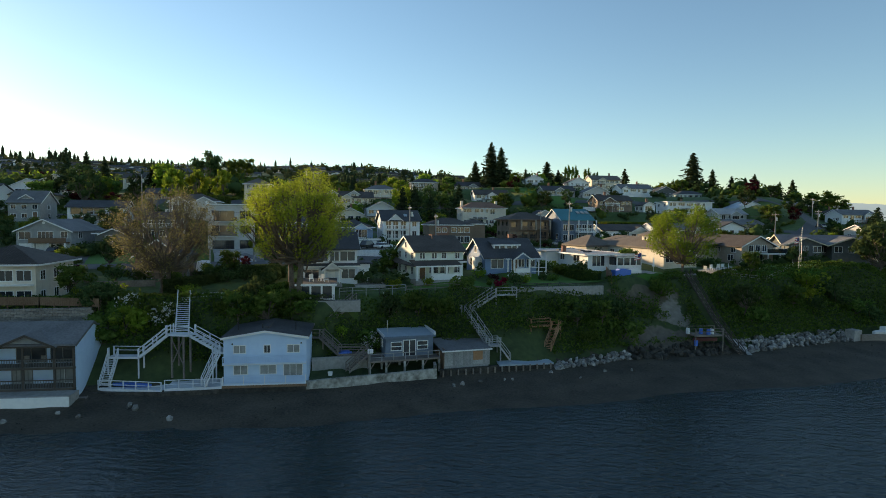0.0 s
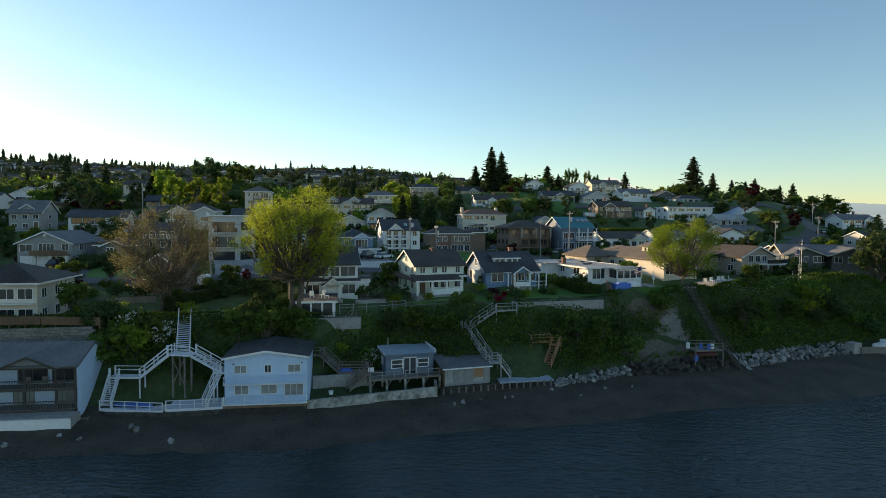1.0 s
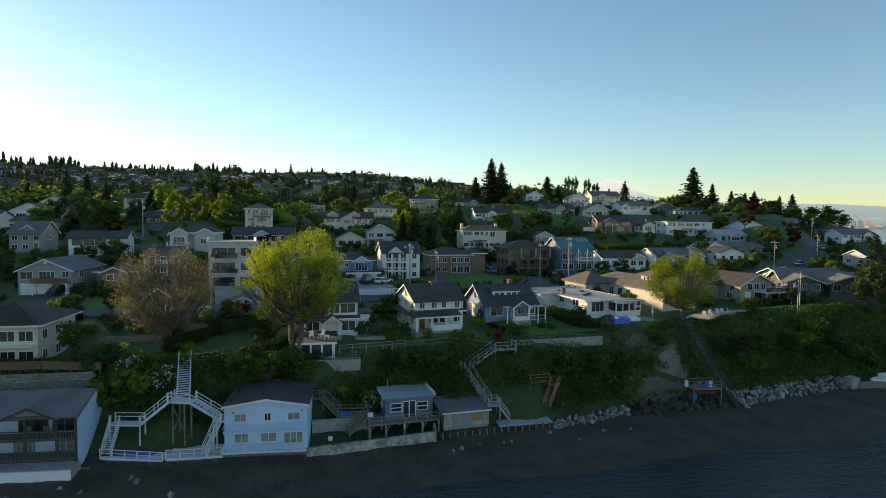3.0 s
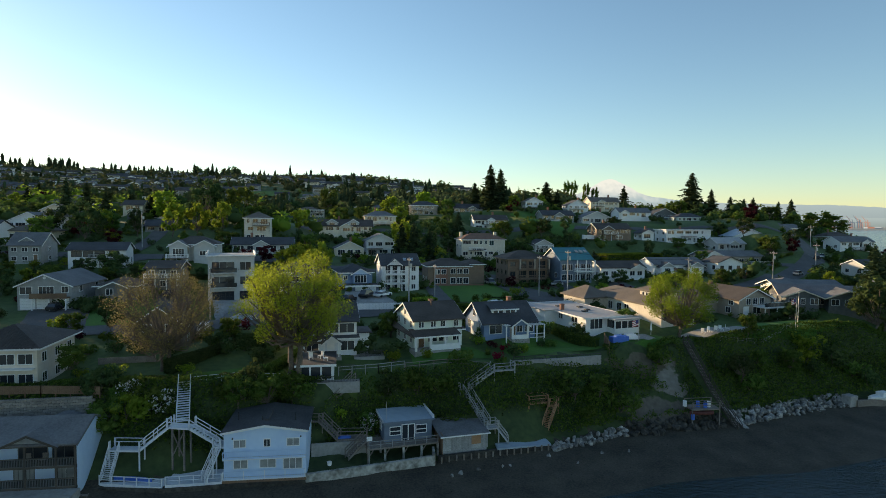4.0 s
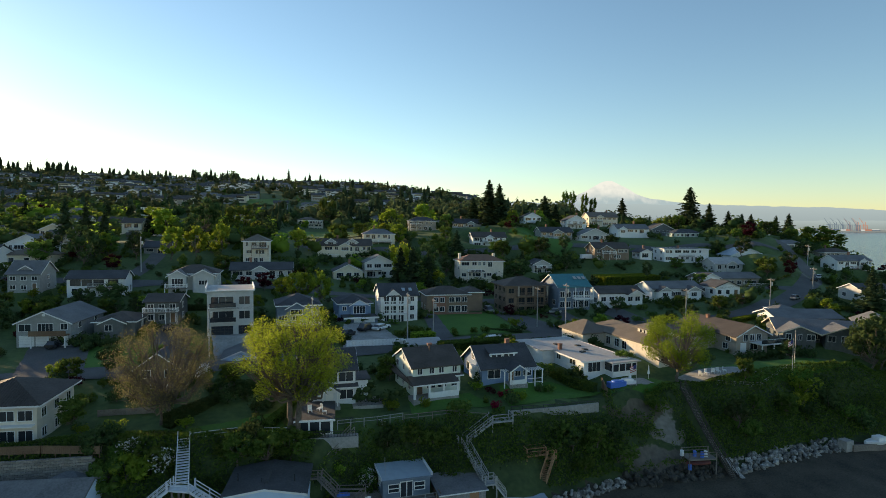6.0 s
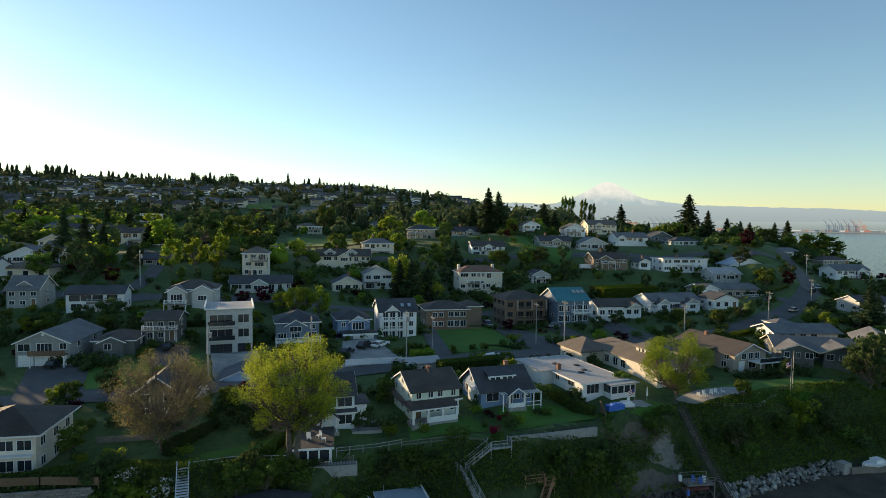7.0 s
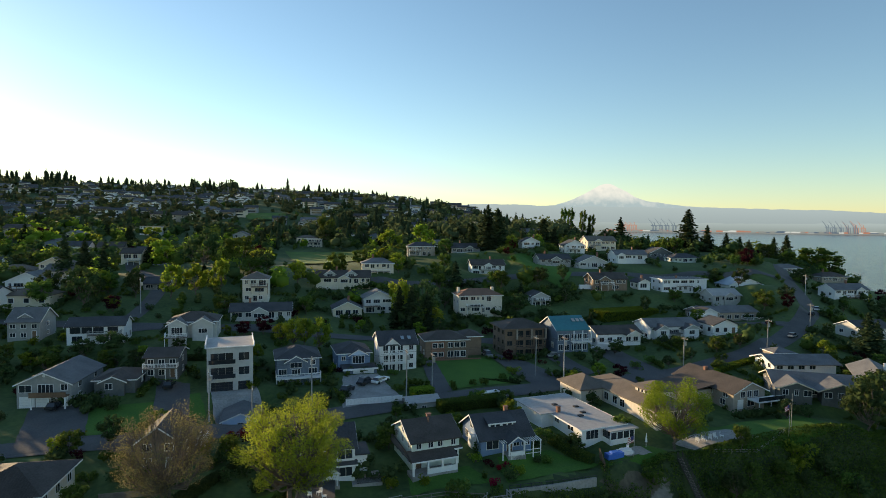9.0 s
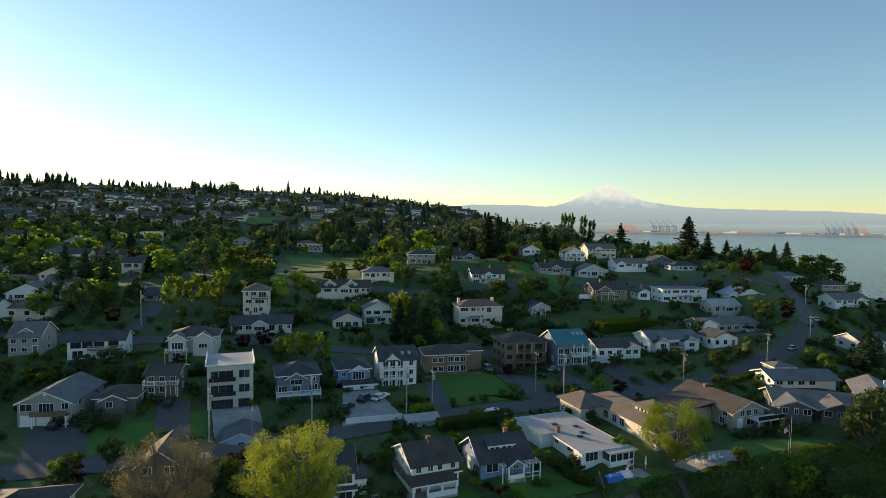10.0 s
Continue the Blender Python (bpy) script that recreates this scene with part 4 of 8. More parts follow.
def tower_house():
    w, d, h = 9.6, 11.5, 10.0
    r = bare_house("tall modern pale grey house with glazed balconies", -50.7, 124.6, 13.8, 20, w, d, r=0.6)
    block_of(r, w, d, h, "flat", 0, pale_grey, roof_pale, over=0.15, trim=roof_pale)
    for z in (3.4, 6.6):
        part("balcony", boxes((0.4, 5.9, -0.9, 0.0, z - 0.25, z)), pale_grey, r)
        glass_rail(r, 0.4, 5.9, -0.85, z, 0.95, dark_metal)
        window(r, "f", 3.1, z + 0.15, 4.6, 2.1, (w, d), pale_grey, 2)
        window(r, "f", 7.7, z + 0.5, 2.2, 1.7, (w, d), pale_grey, 1)
    for x, ww in ((3.1, 4.4), (7.7, 2.4)):
        g = part("garage_door", boxes((x - ww / 2, x + ww / 2, -0.05, 0.03, 0.05, 2.4)), glass, r)
        n = 5 if ww > 3 else 3
        for k in range(n + 1):
            c = x - ww / 2 + ww * k / n
            part("mullion", boxes((c - 0.04, c + 0.04, -0.08, 0.04, 0.05, 2.4)), dark_metal, g)
        for k in range(5):
            part("mullion", boxes((x - ww / 2, x + ww / 2, -0.075, 0.04, 0.02 + k * 0.58, 0.09 + k * 0.58)), dark_metal, g)
    row(r, "l", 2, 4.2, 1.2, 1.2, (w, d))
    row(r, "l", 2, 7.4, 1.2, 1.2, (w, d))
    part("roof_lip", boxes((-0.25, w + 0.25, -0.4, 0.0, h + 0.1, h + 0.32)), white, r)
    part("roof_lip", boxes((-0.4, -0.15, -0.4, d + 0.3, h + 0.1, h + 0.9), (w + 0.15, w + 0.35, -0.4, d + 0.3, h + 0.1, h + 0.9)), white, r)


tower_house()

# ---- beach houses ----
def pale_beach_house():
    w, d, h = 9.4, 8.0, 5.2
    r = bare_house("pale blue two-storey beach house with a dark gable roof", -25.3, 66.2, 1.9, 8, w, d, False)
    body, top = block_of(r, w, d, h, "gable", 0.75, pale_blue, roof_dark, "y", 0.3)
    for u, ww in ((1.8, 1.3), (4.9, 0.65), (7.9, 1.35)):
        window(r, "f", u, 3.5, ww, 0.85, (w, d), pane=glass if ww < 1 else curtained)
    for u, ww, hh in ((1.9, 1.5, 1.0), (5.0, 1.75, 1.0), (7.85, 2.1, 1.35)):
        window(r, "f", u, 0.75 if hh > 1.1 else 1.0, ww, hh, (w, d), bars=1 if hh < 1.1 else 2, pane=curtained)
    for z in (2.35, 0.0):
        part("balcony", boxes((0.0, w, -0.75, 0.0, z - 0.12, z)), blue_white, r)
        part("balcony_rail", boxes((0, w, -0.74, -0.68, z + 0.82, z + 0.9), (0, w, -0.74, -0.68, z + 0.12, z + 0.18)), pale_blue, r)
        part("railing_infill", pickets(0, w, w / 44, z - 0.06, z + 0.85, -0.715), pale_blue, r)
    posts(r, (0.05, w / 4, w / 2, 3 * w / 4, w - 0.05), -0.7, -0.1, 0.95, white, 0.045)
    part("ground_beam", boxes((-0.1, w + 0.1, -0.8, -0.5, -0.45, -0.12)), brown_wood, r)
    for x in np.linspace(0.5, w - 0.5, 6):
        part("pile", boxes((x - 0.14, x + 0.14, -0.75, -0.45, -2.2, -0.45)), dark_rock, r)
    part("ridge_vent", boxes((w / 2 - 0.25, w / 2 + 0.25, 1.2, 4.8, h + 0.9, h + 1.2)), roof_dark, top)
    for x, y in ((1.0, 3.5), (w - 1.5, 2.6), (w / 2 - 0.6, 1.8)):
        part("vent_pipe", beam(bmesh.new(), (x, y, h), (x, y, h + 1.4), 0.07, 0.07, 6), dark_metal, top)
    window(r, "l", 5.0, 1.0, 0.9, 1.0, (w, d))
    for u in (1.0, w - 0.6):
        part("wall_lamp", boxes((u - 0.07, u + 0.07, -0.16, 0, 4.5, 4.66)), dark_metal, r)


pale_beach_house()


def veranda_house():
    w, d, h = 13.5, 6.0, 5.0
    r = bare_house("pale blue beach house with two dark timber verandas", -54.4, 63.6, 2.0, 8, w, d, False)
    part("wall", boxes((0, w, 0, d, -1.6, h)), pale_blue, r)
    part("side_wall", boxes((w - 0.2, w + 0.03, -1.9, 0, -1.6, h)), pale_blue, r)
    rf, ends, barge = gable_roof(w, d + 2.2, h, 1.7, 0.35, "x", y0=-2.2)
    top = part("roof", rf, roof_grey, r)
    for g in ends:
        part("gable", g, pale_blue, r)
    for b in barge:
        part("barge_board", b, dark_grey, top)
    cross_gable(r, 6.2, 5.2, -2.35, 4.0, h - 0.05, 1.15, grey, roof_grey, 0.5, "cross_roof", dark_wood)
    block_of(r, 4.5, 4.0, 5.4, "hip", 1.0, pale_blue, roof_grey, x0=7.2, y0=3.6)
    for z in (2.45, 0.1):
        fl = part("veranda_floor", boxes((-0.2, w, -2.2, 0, z - 0.25, z)), dark_wood, r)
        part("veranda_rail", boxes((-0.2, w, -2.2, -2.12, z + 0.86, z + 0.95)), dark_wood, fl)
        part("railing_infill", pickets(0, w, w / 84, z - 0.06, z + 0.88, -2.16), dark_grey, fl)
    for x in (0.1, 3.3, 5.0, 8.2, 11.4, w - 0.1):
        part("post", boxes((x - 0.1, x + 0.1, -2.2, -2.0, -1.4, h - 0.1)), dark_wood, r)
    part("eave_beam", boxes((-0.2, w, -2.25, -1.95, h - 0.35, h - 0.02)), dark_wood, r)
    for u, z, ww, hh in ((1.5, 0.15, 1.6, 2.0), (6.4, 0.15, 0.85, 2.0), (7.6, 0.15, 0.85, 2.0), (11.0, 0.15, 0.9, 2.0), (12.4, 0.15, 1.8, 2.0), (2.0, 2.6, 1.8, 1.9), (8.0, 2.6, 3.0, 1.9), (11.3, 2.6, 2.4, 1.9)):
        window(r, "f", u, z, ww, hh, (w, d), dark_grey if ww != 1.8 else white, pane=curtained if z < 1 else glass)
    for x in (7.6, 9.4):
        ch = part("veranda_chair", boxes((x, x + 0.6, -1.4, -0.8, 2.85, 2.95), (x, x + 0.6, -0.85, -0.78, 2.95, 3.5)), wood, r)
    part("apron", boxes((-4, w + 0.4, -4.4, -2.2, -1.3, -0.15)), concrete, r)
    part("apron_edge", boxes((-4, w + 0.4, -4.55, -4.4, -1.9, -0.25)), white, r)


veranda_house()


def stilt_cottage():
    w, d, h = 6.4, 4.6, 2.5
    r = bare_house("blue-grey beach cottage on stilts with a pale roof", -7.3, 74.0, 3.25, 17, w, d, False)
    part("wall", boxes((0, w, 0, d, -0.3, h)), blue_grey, r)
    top = part("roof", slab(bmesh.new(), [(-0.25, -0.3, h + 0.15), (w + 0.25, -0.3, h + 0.15), (w + 0.25, d + 0.2, h + 0.4), (-0.25, d + 0.2, h + 0.4)], 0.16), roof_blue, r)
    part("parapet", boxes((w + 0.1, w + 0.28, -0.3, d + 0.2, h + 0.1, h + 0.6), (-0.27, -0.2, -0.3, d + 0.2, h + 0.05, h + 0.45)), blue_white, top)
    part("fascia", boxes((-0.25, w + 0.28, -0.36, -0.3, h - 0.05, h + 0.18)), blue_grey, top)
    for u in (1.45, 4.95):
        ob = window(r, "f", u, 0.85, 1.35, 1.0, (w, d), bars=0)
        part("crossbar", boxes((-0.68, 0.68, -0.07, 0.05, 0.42, 0.52)), white, ob)
    for dx in (-0.45, 0.4):
        door(r, 3.2 + dx, 0.72, 2.05, glass)
    window(r, "l", 2.3, 1.0, 1.0, 0.9, (w, d))
    part("deck", boxes((-2.4, w + 0.5, -1.7, 0, -0.25, -0.03)), wood, r)
    part("deck", boxes((-2.4, 0, 0, 3.0, -0.25, -0.03)), wood, r)
    part("rail", boxes((-2.4, w + 0.5, -1.68, -1.62, 0.82, 0.9), (-2.4, w + 0.5, -1.67, -1.63, 0.4, 0.45)), grey_wood, r)
    for x in np.linspace(-2.3, w + 0.4, 7):
        part("rail_post", boxes((x - 0.04, x + 0.04, -1.69, -1.61, -0.05, 0.9)), grey_wood, r)
    for x in (-2.3, -0.2, 2.2, 4.6, w + 0.4):
        for y in (-1.55, 1.5):
            part("stilt", boxes((x - 0.13, x + 0.13, y - 0.13, y + 0.13, -2.4, -0.25)), pale_concrete, r)
        if x < w:
            part("brace", beam(bmesh.new(), (x, -1.55, -1.2), (x + 0.6, -1.55, -0.25), 0.07), wood, r)
    part("under_wall", boxes((-0.3, w, 1.8, 2.0, -2.2, -0.3)), dark_rock, r)
    part("antenna", beam(bmesh.new(), (0.4, 0.6, h), (0.4, 0.6, h + 2.2), 0.03), metal, top)
    part("antenna", beam(bmesh.new(), (1.0, 3.8, h), (1.0, 3.8, h + 1.6), 0.05), metal, top)
    part("sign", boxes((-2.6, -1.9, -1.72, -1.66, 1.0, 1.55)), white, r)
    part("post", boxes((-2.5, -2.36, -1.72, -1.58, -2.4, 1.7)), wood, r)


stilt_cottage()


def boathouse():
    w, d, h = 6.2, 4.5, 1.9
    r = bare_house("weathered plank boathouse with a blue-grey sloped roof", 0.3, 73.6, 2.25, 17, w, d, False, "boathouse")
    part("wall", boxes((0.05, w - 0.05, 0.04, d, -0.6, h)), grey_wood, r)
    top = part("roof", slab(bmesh.new(), [(-0.4, -0.4, h + 0.12), (w + 0.3, -0.4, h + 0.12), (w + 0.3, d + 0.6, h + 0.75), (-0.4, d + 0.6, h + 0.75)], 0.12), roof_grey, r)
    pl = to_mesh("plank", boxes((0, 0.27, -0.02, 0.02, 0, h)), grey_wood)
    for k in range(22):
        if not 14 <= k <= 18:
            part("plank", pl, None, r, at=pose(0.05 + k * 0.28, 0.0, 0.01 * (k % 3)))
    part("plywood_hatch", boxes((4.0, 5.3, -0.03, 0.04, 0.55, 1.7)), rust_wood, r, "brown plywood hatch")
    part("plank", boxes((4.0, 5.35, -0.02, 0.03, 0.0, 0.53)), grey_wood, r)
    part("eave_board", boxes((-0.4, w + 0.3, -0.44, -0.4, h - 0.02, h + 0.14)), white, top)
    part("side_wall", boxes((-0.03, 0.05, 0, d, -0.6, h + 0.3)), brown_wood, r)


boathouse()
# concrete seawall and the dark bulkhead beside it
wall_line([(-15.9, 66.9), (-11, 68.4), (-5.5, 70.3), (-0.6, 72.1)], [2.0, 2.15, 2.2, 2.3], [0.3, 0.3, 0.2, 0.2], 0.45, pale_concrete, "seawall", "stained pale concrete seawall above the gravel beach", "seawall")
wall_line([(-0.6, 72.1), (-0.8, 74.5)], [2.6, 2.6], [0.2, 0.2], 0.3, pale_concrete, "seawall", "short return of the pale concrete seawall", "seawall")
wall_line([(-0.2, 72.6), (7.2, 75.0), (15.2, 77.5)], [2.0, 2.0, 1.75], [0, 0, 0], 0.4, dark_rock, "bulkhead", "dark tarred timber bulkhead under the boathouse", "seawall")
bulk = thing("pile_row", pose(0, 0, 0), "row of dark timber piles along the bulkhead", "piles")
for k in range(16):
    x = 0.2 + k * 0.97
    y = 72.45 + (x + 0.2) * 0.32
    part("pile", beam(bmesh.new(), (x, y, -0.2), (x, y, 1.9), 0.12, 0.11, 6), wood, bulk)
solid("jetty_deck", slab(bmesh.new(), [(7.6, 75.1, 2.1), (15.2, 77.5, 1.85), (14.6, 80.0, 2.0), (7.2, 77.8, 2.3)], 0.2), roof_blue, pose(0, 0, 0), "pale blue-grey deck slab behind the bulkhead", "deck")
wall_line([(-41, 64.9), (-31.5, 64.0), (-25.4, 65.1), (-15.9, 66.6)], [1.1, 1.4, 1.5, 1.5], [-0.4, -0.2, 0, 0], 0.5, dark_rock, "stone_footing", "dark stone footing under the white decks", "seawall")
wall_line([(-16.5, 72.5), (-9.5, 74.0)], [3.4, 3.5], [1, 1], 0.35, concrete, "retaining_wall", "low grey concrete retaining wall behind the seawall", "wall")

# white decks and stairs
W_ = blue_white
for x0, y0, x1, y1, z, n in ((-39.3, 65.2, -31.7, 64.4, 1.5, 5), (-31.3, 64.4, -25.3, 65.4, 1.75, 4)):
    az = math.degrees(math.atan2(y1 - y0, x1 - x0))
    ln = math.hypot(x1 - x0, y1 - y0)
    r = thing("beach_deck", pose(x0, y0, z, 0, 0, az), "white-painted timber deck with a low railing", "deck", "beach decks")
    pl = to_mesh("plank", boxes((0, ln, 0, 0.19, -0.05, 0)), W_)
    for k in range(18):
        part("plank", pl, None, r, at=pose(0, k * 0.2, 0))
    part("rim", boxes((0, ln, -0.06, 0, -0.3, 0.02)), W_, r)
    for k in range(n + 1):
        part("post", boxes((k * ln / n - 0.05, k * ln / n + 0.05, -0.04, 0.06, -0.3, 0.98)), W_, r)
    part("rail", boxes((0, ln, -0.03, 0.05, 0.9, 0.98)), W_, r)
    part("rail", boxes((0, ln, -0.02, 0.03, 0.45, 0.51)), W_, r)
flight((-33.9, 75.4, 10.6), (-31.4, 69.2, 7.3), 1.4, W_, "white-painted timber stairs down the bank")
landing(-1.5, 1.5, -0.8, 0.8, 7.3, -8, (-31.1, 68.2), W_, "white timber landing on a braced tower", 5.2, "f", True, 0.75)
flight((-32.4, 67.9, 7.3), (-35.6, 67.6, 4.7), 1.1, W_, "white-painted timber stairs down the bank")
landing(-3.6, 0.1, -0.7, 0.7, 4.7, 0, (-35.6, 67.6), W_, "white timber landing beside the bank", 3.4, "b")
flight((-38.6, 67.2, 4.7), (-38.8, 65.6, 1.55), 1.1, W_, "steep white timber stairs to the deck")
flight((-29.7, 67.9, 7.3), (-25.7, 67.0, 5.5), 1.1, W_, "white-painted timber stairs down the bank")
flight((-26.0, 66.4, 5.4), (-27.3, 65.2, 1.8), 1.0, W_, "steep white timber stairs to the deck")
landing(-0.8, 0.8, -0.6, 0.6, 5.5, 0, (-25.9, 66.9), W_, "small white timber landing beside the house", 3.7, "r")
bm = hull(4.6, 0.42, 0.4)
solid("covered_kayak", bm, blue_tarp, pose(-38.0, 65.9, 1.52, 0, 0, -4), "long boat under a bright blue cover", "boat")
flight((-40.4, 63.6, 1.0), (-40.2, 61.3, 0.0), 1.6, wood, "weathered wooden steps to the gravel beach", rails=False)

# zigzag stairs in grey timber
r = landing(-1.7, 1.7, -0.9, 0.9, 10.2, 17, (9.2, 85.4), grey_wood, "weathered timber lookout platform on the bluff edge", 3.2, "fr")
flight((7.5, 84.6, 10.1), (3.7, 82.2, 8.0), 1.0, grey_wood, "grey timber stairs zigzagging down the bluff")
landing(-0.7, 0.7, -0.6, 0.6, 8.0, 10, (3.3, 81.9), grey_wood, "grey timber landing between two flights", 2.5, "l")
flight((3.6, 81.4, 8.0), (6.4, 77.4, 4.4), 1.0, grey_wood, "steep grey timber stairs zigzagging down the bluff")
landing(-0.9, 0.9, -0.7, 0.7, 4.4, 17, (6.9, 77.0), grey_wood, "grey timber landing above the boathouse", 2.6, "fb")
flight((7.6, 77.1, 4.4), (9.2, 77.2, 2.3), 1.0, grey_wood, "grey timber stairs down to the deck slab")
# brown stairs beside the cottage
flight((-12.3, 80.2, 9.8), (-15.8, 77.2, 6.7), 1.0, wood, "weathered brown stairs down the bank")
landing(-1.5, 1.2, -0.7, 0.7, 5.6, 5, (-16.8, 75.6), wood, "weathered brown landing on the bank", 2.4, "f")
flight((-15.8, 75.2, 5.6), (-13.3, 74.2, 3.7), 1.0, wood, "weathered brown stairs down the bank")
landing(-2.0, 1.9, -0.7, 0.7, 3.7, 5, (-11.5, 74.4), wood, "weathered brown walkway beside the cottage", 2.0, "fb")
flight((-9.8, 73.6, 3.7), (-11.9, 72.2, 1.9), 1.0, wood, "weathered brown steps to the yard")
# cedar stairs
landing(-1.6, 1.6, -0.8, 0.8, 6.0, 17, (14.0, 83.2), rust_wood, "red-brown cedar platform among shrubs", 2.8, "fblr")
flight((16.4, 82.6, 5.6), (14.9, 80.4, 3.0), 0.9, rust_wood, "red-brown cedar stairs among shrubs")
landing(-0.8, 0.8, -0.6, 0.6, 5.6, 17, (16.3, 83.2), rust_wood, "small red-brown cedar landing", 3.0, "fr")
# long stairs at the slipped bluff
flight((41.4, 97.0, 12.2), (43.6, 91.2, 5.4), 0.9, dark_wood, "long dark timber stairs down the slipped bluff", tread_mat=wood)
flight((43.6, 91.2, 5.4), (45.6, 86.4, 0.7), 0.9, dark_wood, "lower dark timber stairs onto the beach", tread_mat=wood)
r = thing("gangplank", pose(0, 0, 0), "grey plank ramp resting on the beach", "ramp")
part("ramp", slab(bmesh.new(), [(44.6, 90.0, 3.2), (45.3, 90.2, 3.2), (47.6, 86.2, 0.6), (46.9, 86.0, 0.6)], 0.1), grey_wood, r)
r = landing(-2.4, 2.2, -1.2, 1.2, 4.0, 8, (40.4, 87.7), wood, "battered timber platform with beach gear", 3.2, "fb")
# the row behind the upper street
r = house("grey house with a steep roof and dormer", -112.1, 149, 20.1, 10, 7.6, 9, 4.6, grey, roof_grey, rise=3.0, storeys=2, front=3, win=(1.2, 1.0))
cross_gable(r, 2.3, 3.2, 1.0, 3.0, 5.6, 1.0, grey, roof_grey, 0.3, "dormer_roof")
part("dormer", boxes((2.4, 5.4, 1.1, 3.5, 4.6, 5.6)), grey, r)
window(r, "f", 3.9, 4.75, 1.6, 0.8, (7.6, 9)).matrix_basis = pose(3.9, 1.1, 4.75)

r = house("long white house with a dark low roof", -96.8, 149, 18.9, 15, 13.5, 8, 4.7, white, roof_dark, rise=1.7, storeys=1, front=0, left=1, right=2, win=(1.2, 1.4))
for u in (2.0, 4.7, 7.4, 10.8):
    window(r, "f", u, 2.9, 2.3, 1.4, (13.5, 8), dark_metal)
window(r, "f", 2.4, 0.4, 2.4, 1.7, (13.5, 8))
window(r, "f", 10, 0.6, 2.0, 1.3, (13.5, 8))
deck(r, 5.2, 13.0, -2.0, 0, 2.6, wood, grey_wood)

r = house("pale grey house with twin white-edged gables", -69.8, 148, 21.4, 15, 11.6, 9, 4.0, pale_grey, roof_brown, "hip", rise=2.0, storeys=1, front=0, left=1, right=2)
for x0, ww, y0 in ((0.0, 4.6, -2.4), (5.6, 5.4, -1.6)):
    part("bay", boxes((x0 + 0.2, x0 + ww - 0.2, y0, 0.1, -2, 3.6)), pale_grey, r)
    cross_gable(r, x0, ww, y0, 5.0, 3.6, 1.4, pale_grey, roof_grey, 0.4, "bay_roof")
window(r, "f", 2.3, 1.0, 2.6, 1.9, (11.6, 9), bars=3).matrix_basis = pose(2.3, -2.4, 1.0)
window(r, "f", 8.3, 1.2, 2.0, 1.1, (11.6, 9), bars=2).matrix_basis = pose(8.3, -1.6, 1.2)
deck(r, -0.4, 4.8, -4.4, -2.4, 0.7, wood, white)

r = house("grey gabled house over three garage doors", -85.3, 115.4, 13.3, 8, 10.2, 15, 4.8, grey, roof_grey, along="y", rise=2.3, storeys=2, front=0, right=2, win=(1.4, 1.2))
for x in (1.9, 5.0, 8.2):
    garage_door(r, x, 2.6, 2.2, white)
part("balcony", boxes((3.0, 9.9, -1.6, 0, 2.45, 2.65)), brown_wood, r)
part("balcony_rail", boxes((3.0, 9.9, -1.6, -1.52, 2.65, 3.5)), brown_wood, r)
posts(r, (3.4, 6.6, 9.7), -1.5, 0, 2.45, white, 0.11)
window(r, "f", 1.6, 3.2, 2.2, 1.4, (10.2, 15))
window(r, "f", 5.4, 2.8, 2.8, 1.9, (10.2, 15), bars=3)
window(r, "f", 8.9, 3.5, 1.2, 1.2, (10.2, 15))
part("vent", beam(bmesh.new(), (5.1, -0.04, 6.5), (5.1, 0.02, 6.5), 0.3, 0.3, 12), white, r)

r = house("small grey bungalow with a white-edged gable", -73, 121, 15.0, 10, 8.0, 9, 2.7, dark_grey, roof_brown, "hip", rise=1.5, front=0)
cross_gable(r, 1.5, 5.0, -1.2, 5, 2.5, 1.1, dark_grey, roof_brown, 0.4, "front_gable")
part("bay", boxes((1.8, 6.2, -1.2, 0.1, -2, 2.5)), dark_grey, r)
window(r, "f", 4.0, 0.9, 1.3, 1.2, (8, 9)).matrix_basis = pose(3.2, -1.2, 0.9)

r = house("small dark house with a white balcony", -65.8, 128, 16.3, 10, 6.9, 8, 4.6, dark_grey, roof_brown, rise=1.3, storeys=2, front=3)
deck(r, -0.2, 7.1, -1.6, 0, 2.5, wood, white)

r = house("blue-grey two-storey house with a white porch", -37.6, 132.2, 12.8, 18, 9.7, 10, 7.1, blue_grey, roof_dark, "hip", rise=2.2, storeys=1, front=0, left=2, win=(1.4, 1.3))
deck(r, -0.2, 9.9, -2.2, 0, 2.9, white, white)
cross_gable(r, 2.0, 4.6, -0.6, 4.0, 6.4, 1.3, blue_grey, roof_dark, 0.4, "dormer_roof")
part("bay", boxes((2.3, 6.3, -0.6, 0.1, 3.0, 6.4)), blue_grey, r)
window(r, "f", 4.3, 5.0, 2.6, 1.1, (9.7, 10), bars=2).matrix_basis = pose(4.3, -0.6, 5.0)
for u in (1.3, 4.3, 8.2):
    window(r, "f", u, 3.2, 1.8, 1.4, (9.7, 10), bars=2).matrix_basis = pose(u, -0.62 if u == 4.3 else 0, 3.2)
window(r, "f", 8.2, 5.4, 1.0, 1.0, (9.7, 10))
garage_door(r, 3.0, 4.6, 2.2, dark_grey)

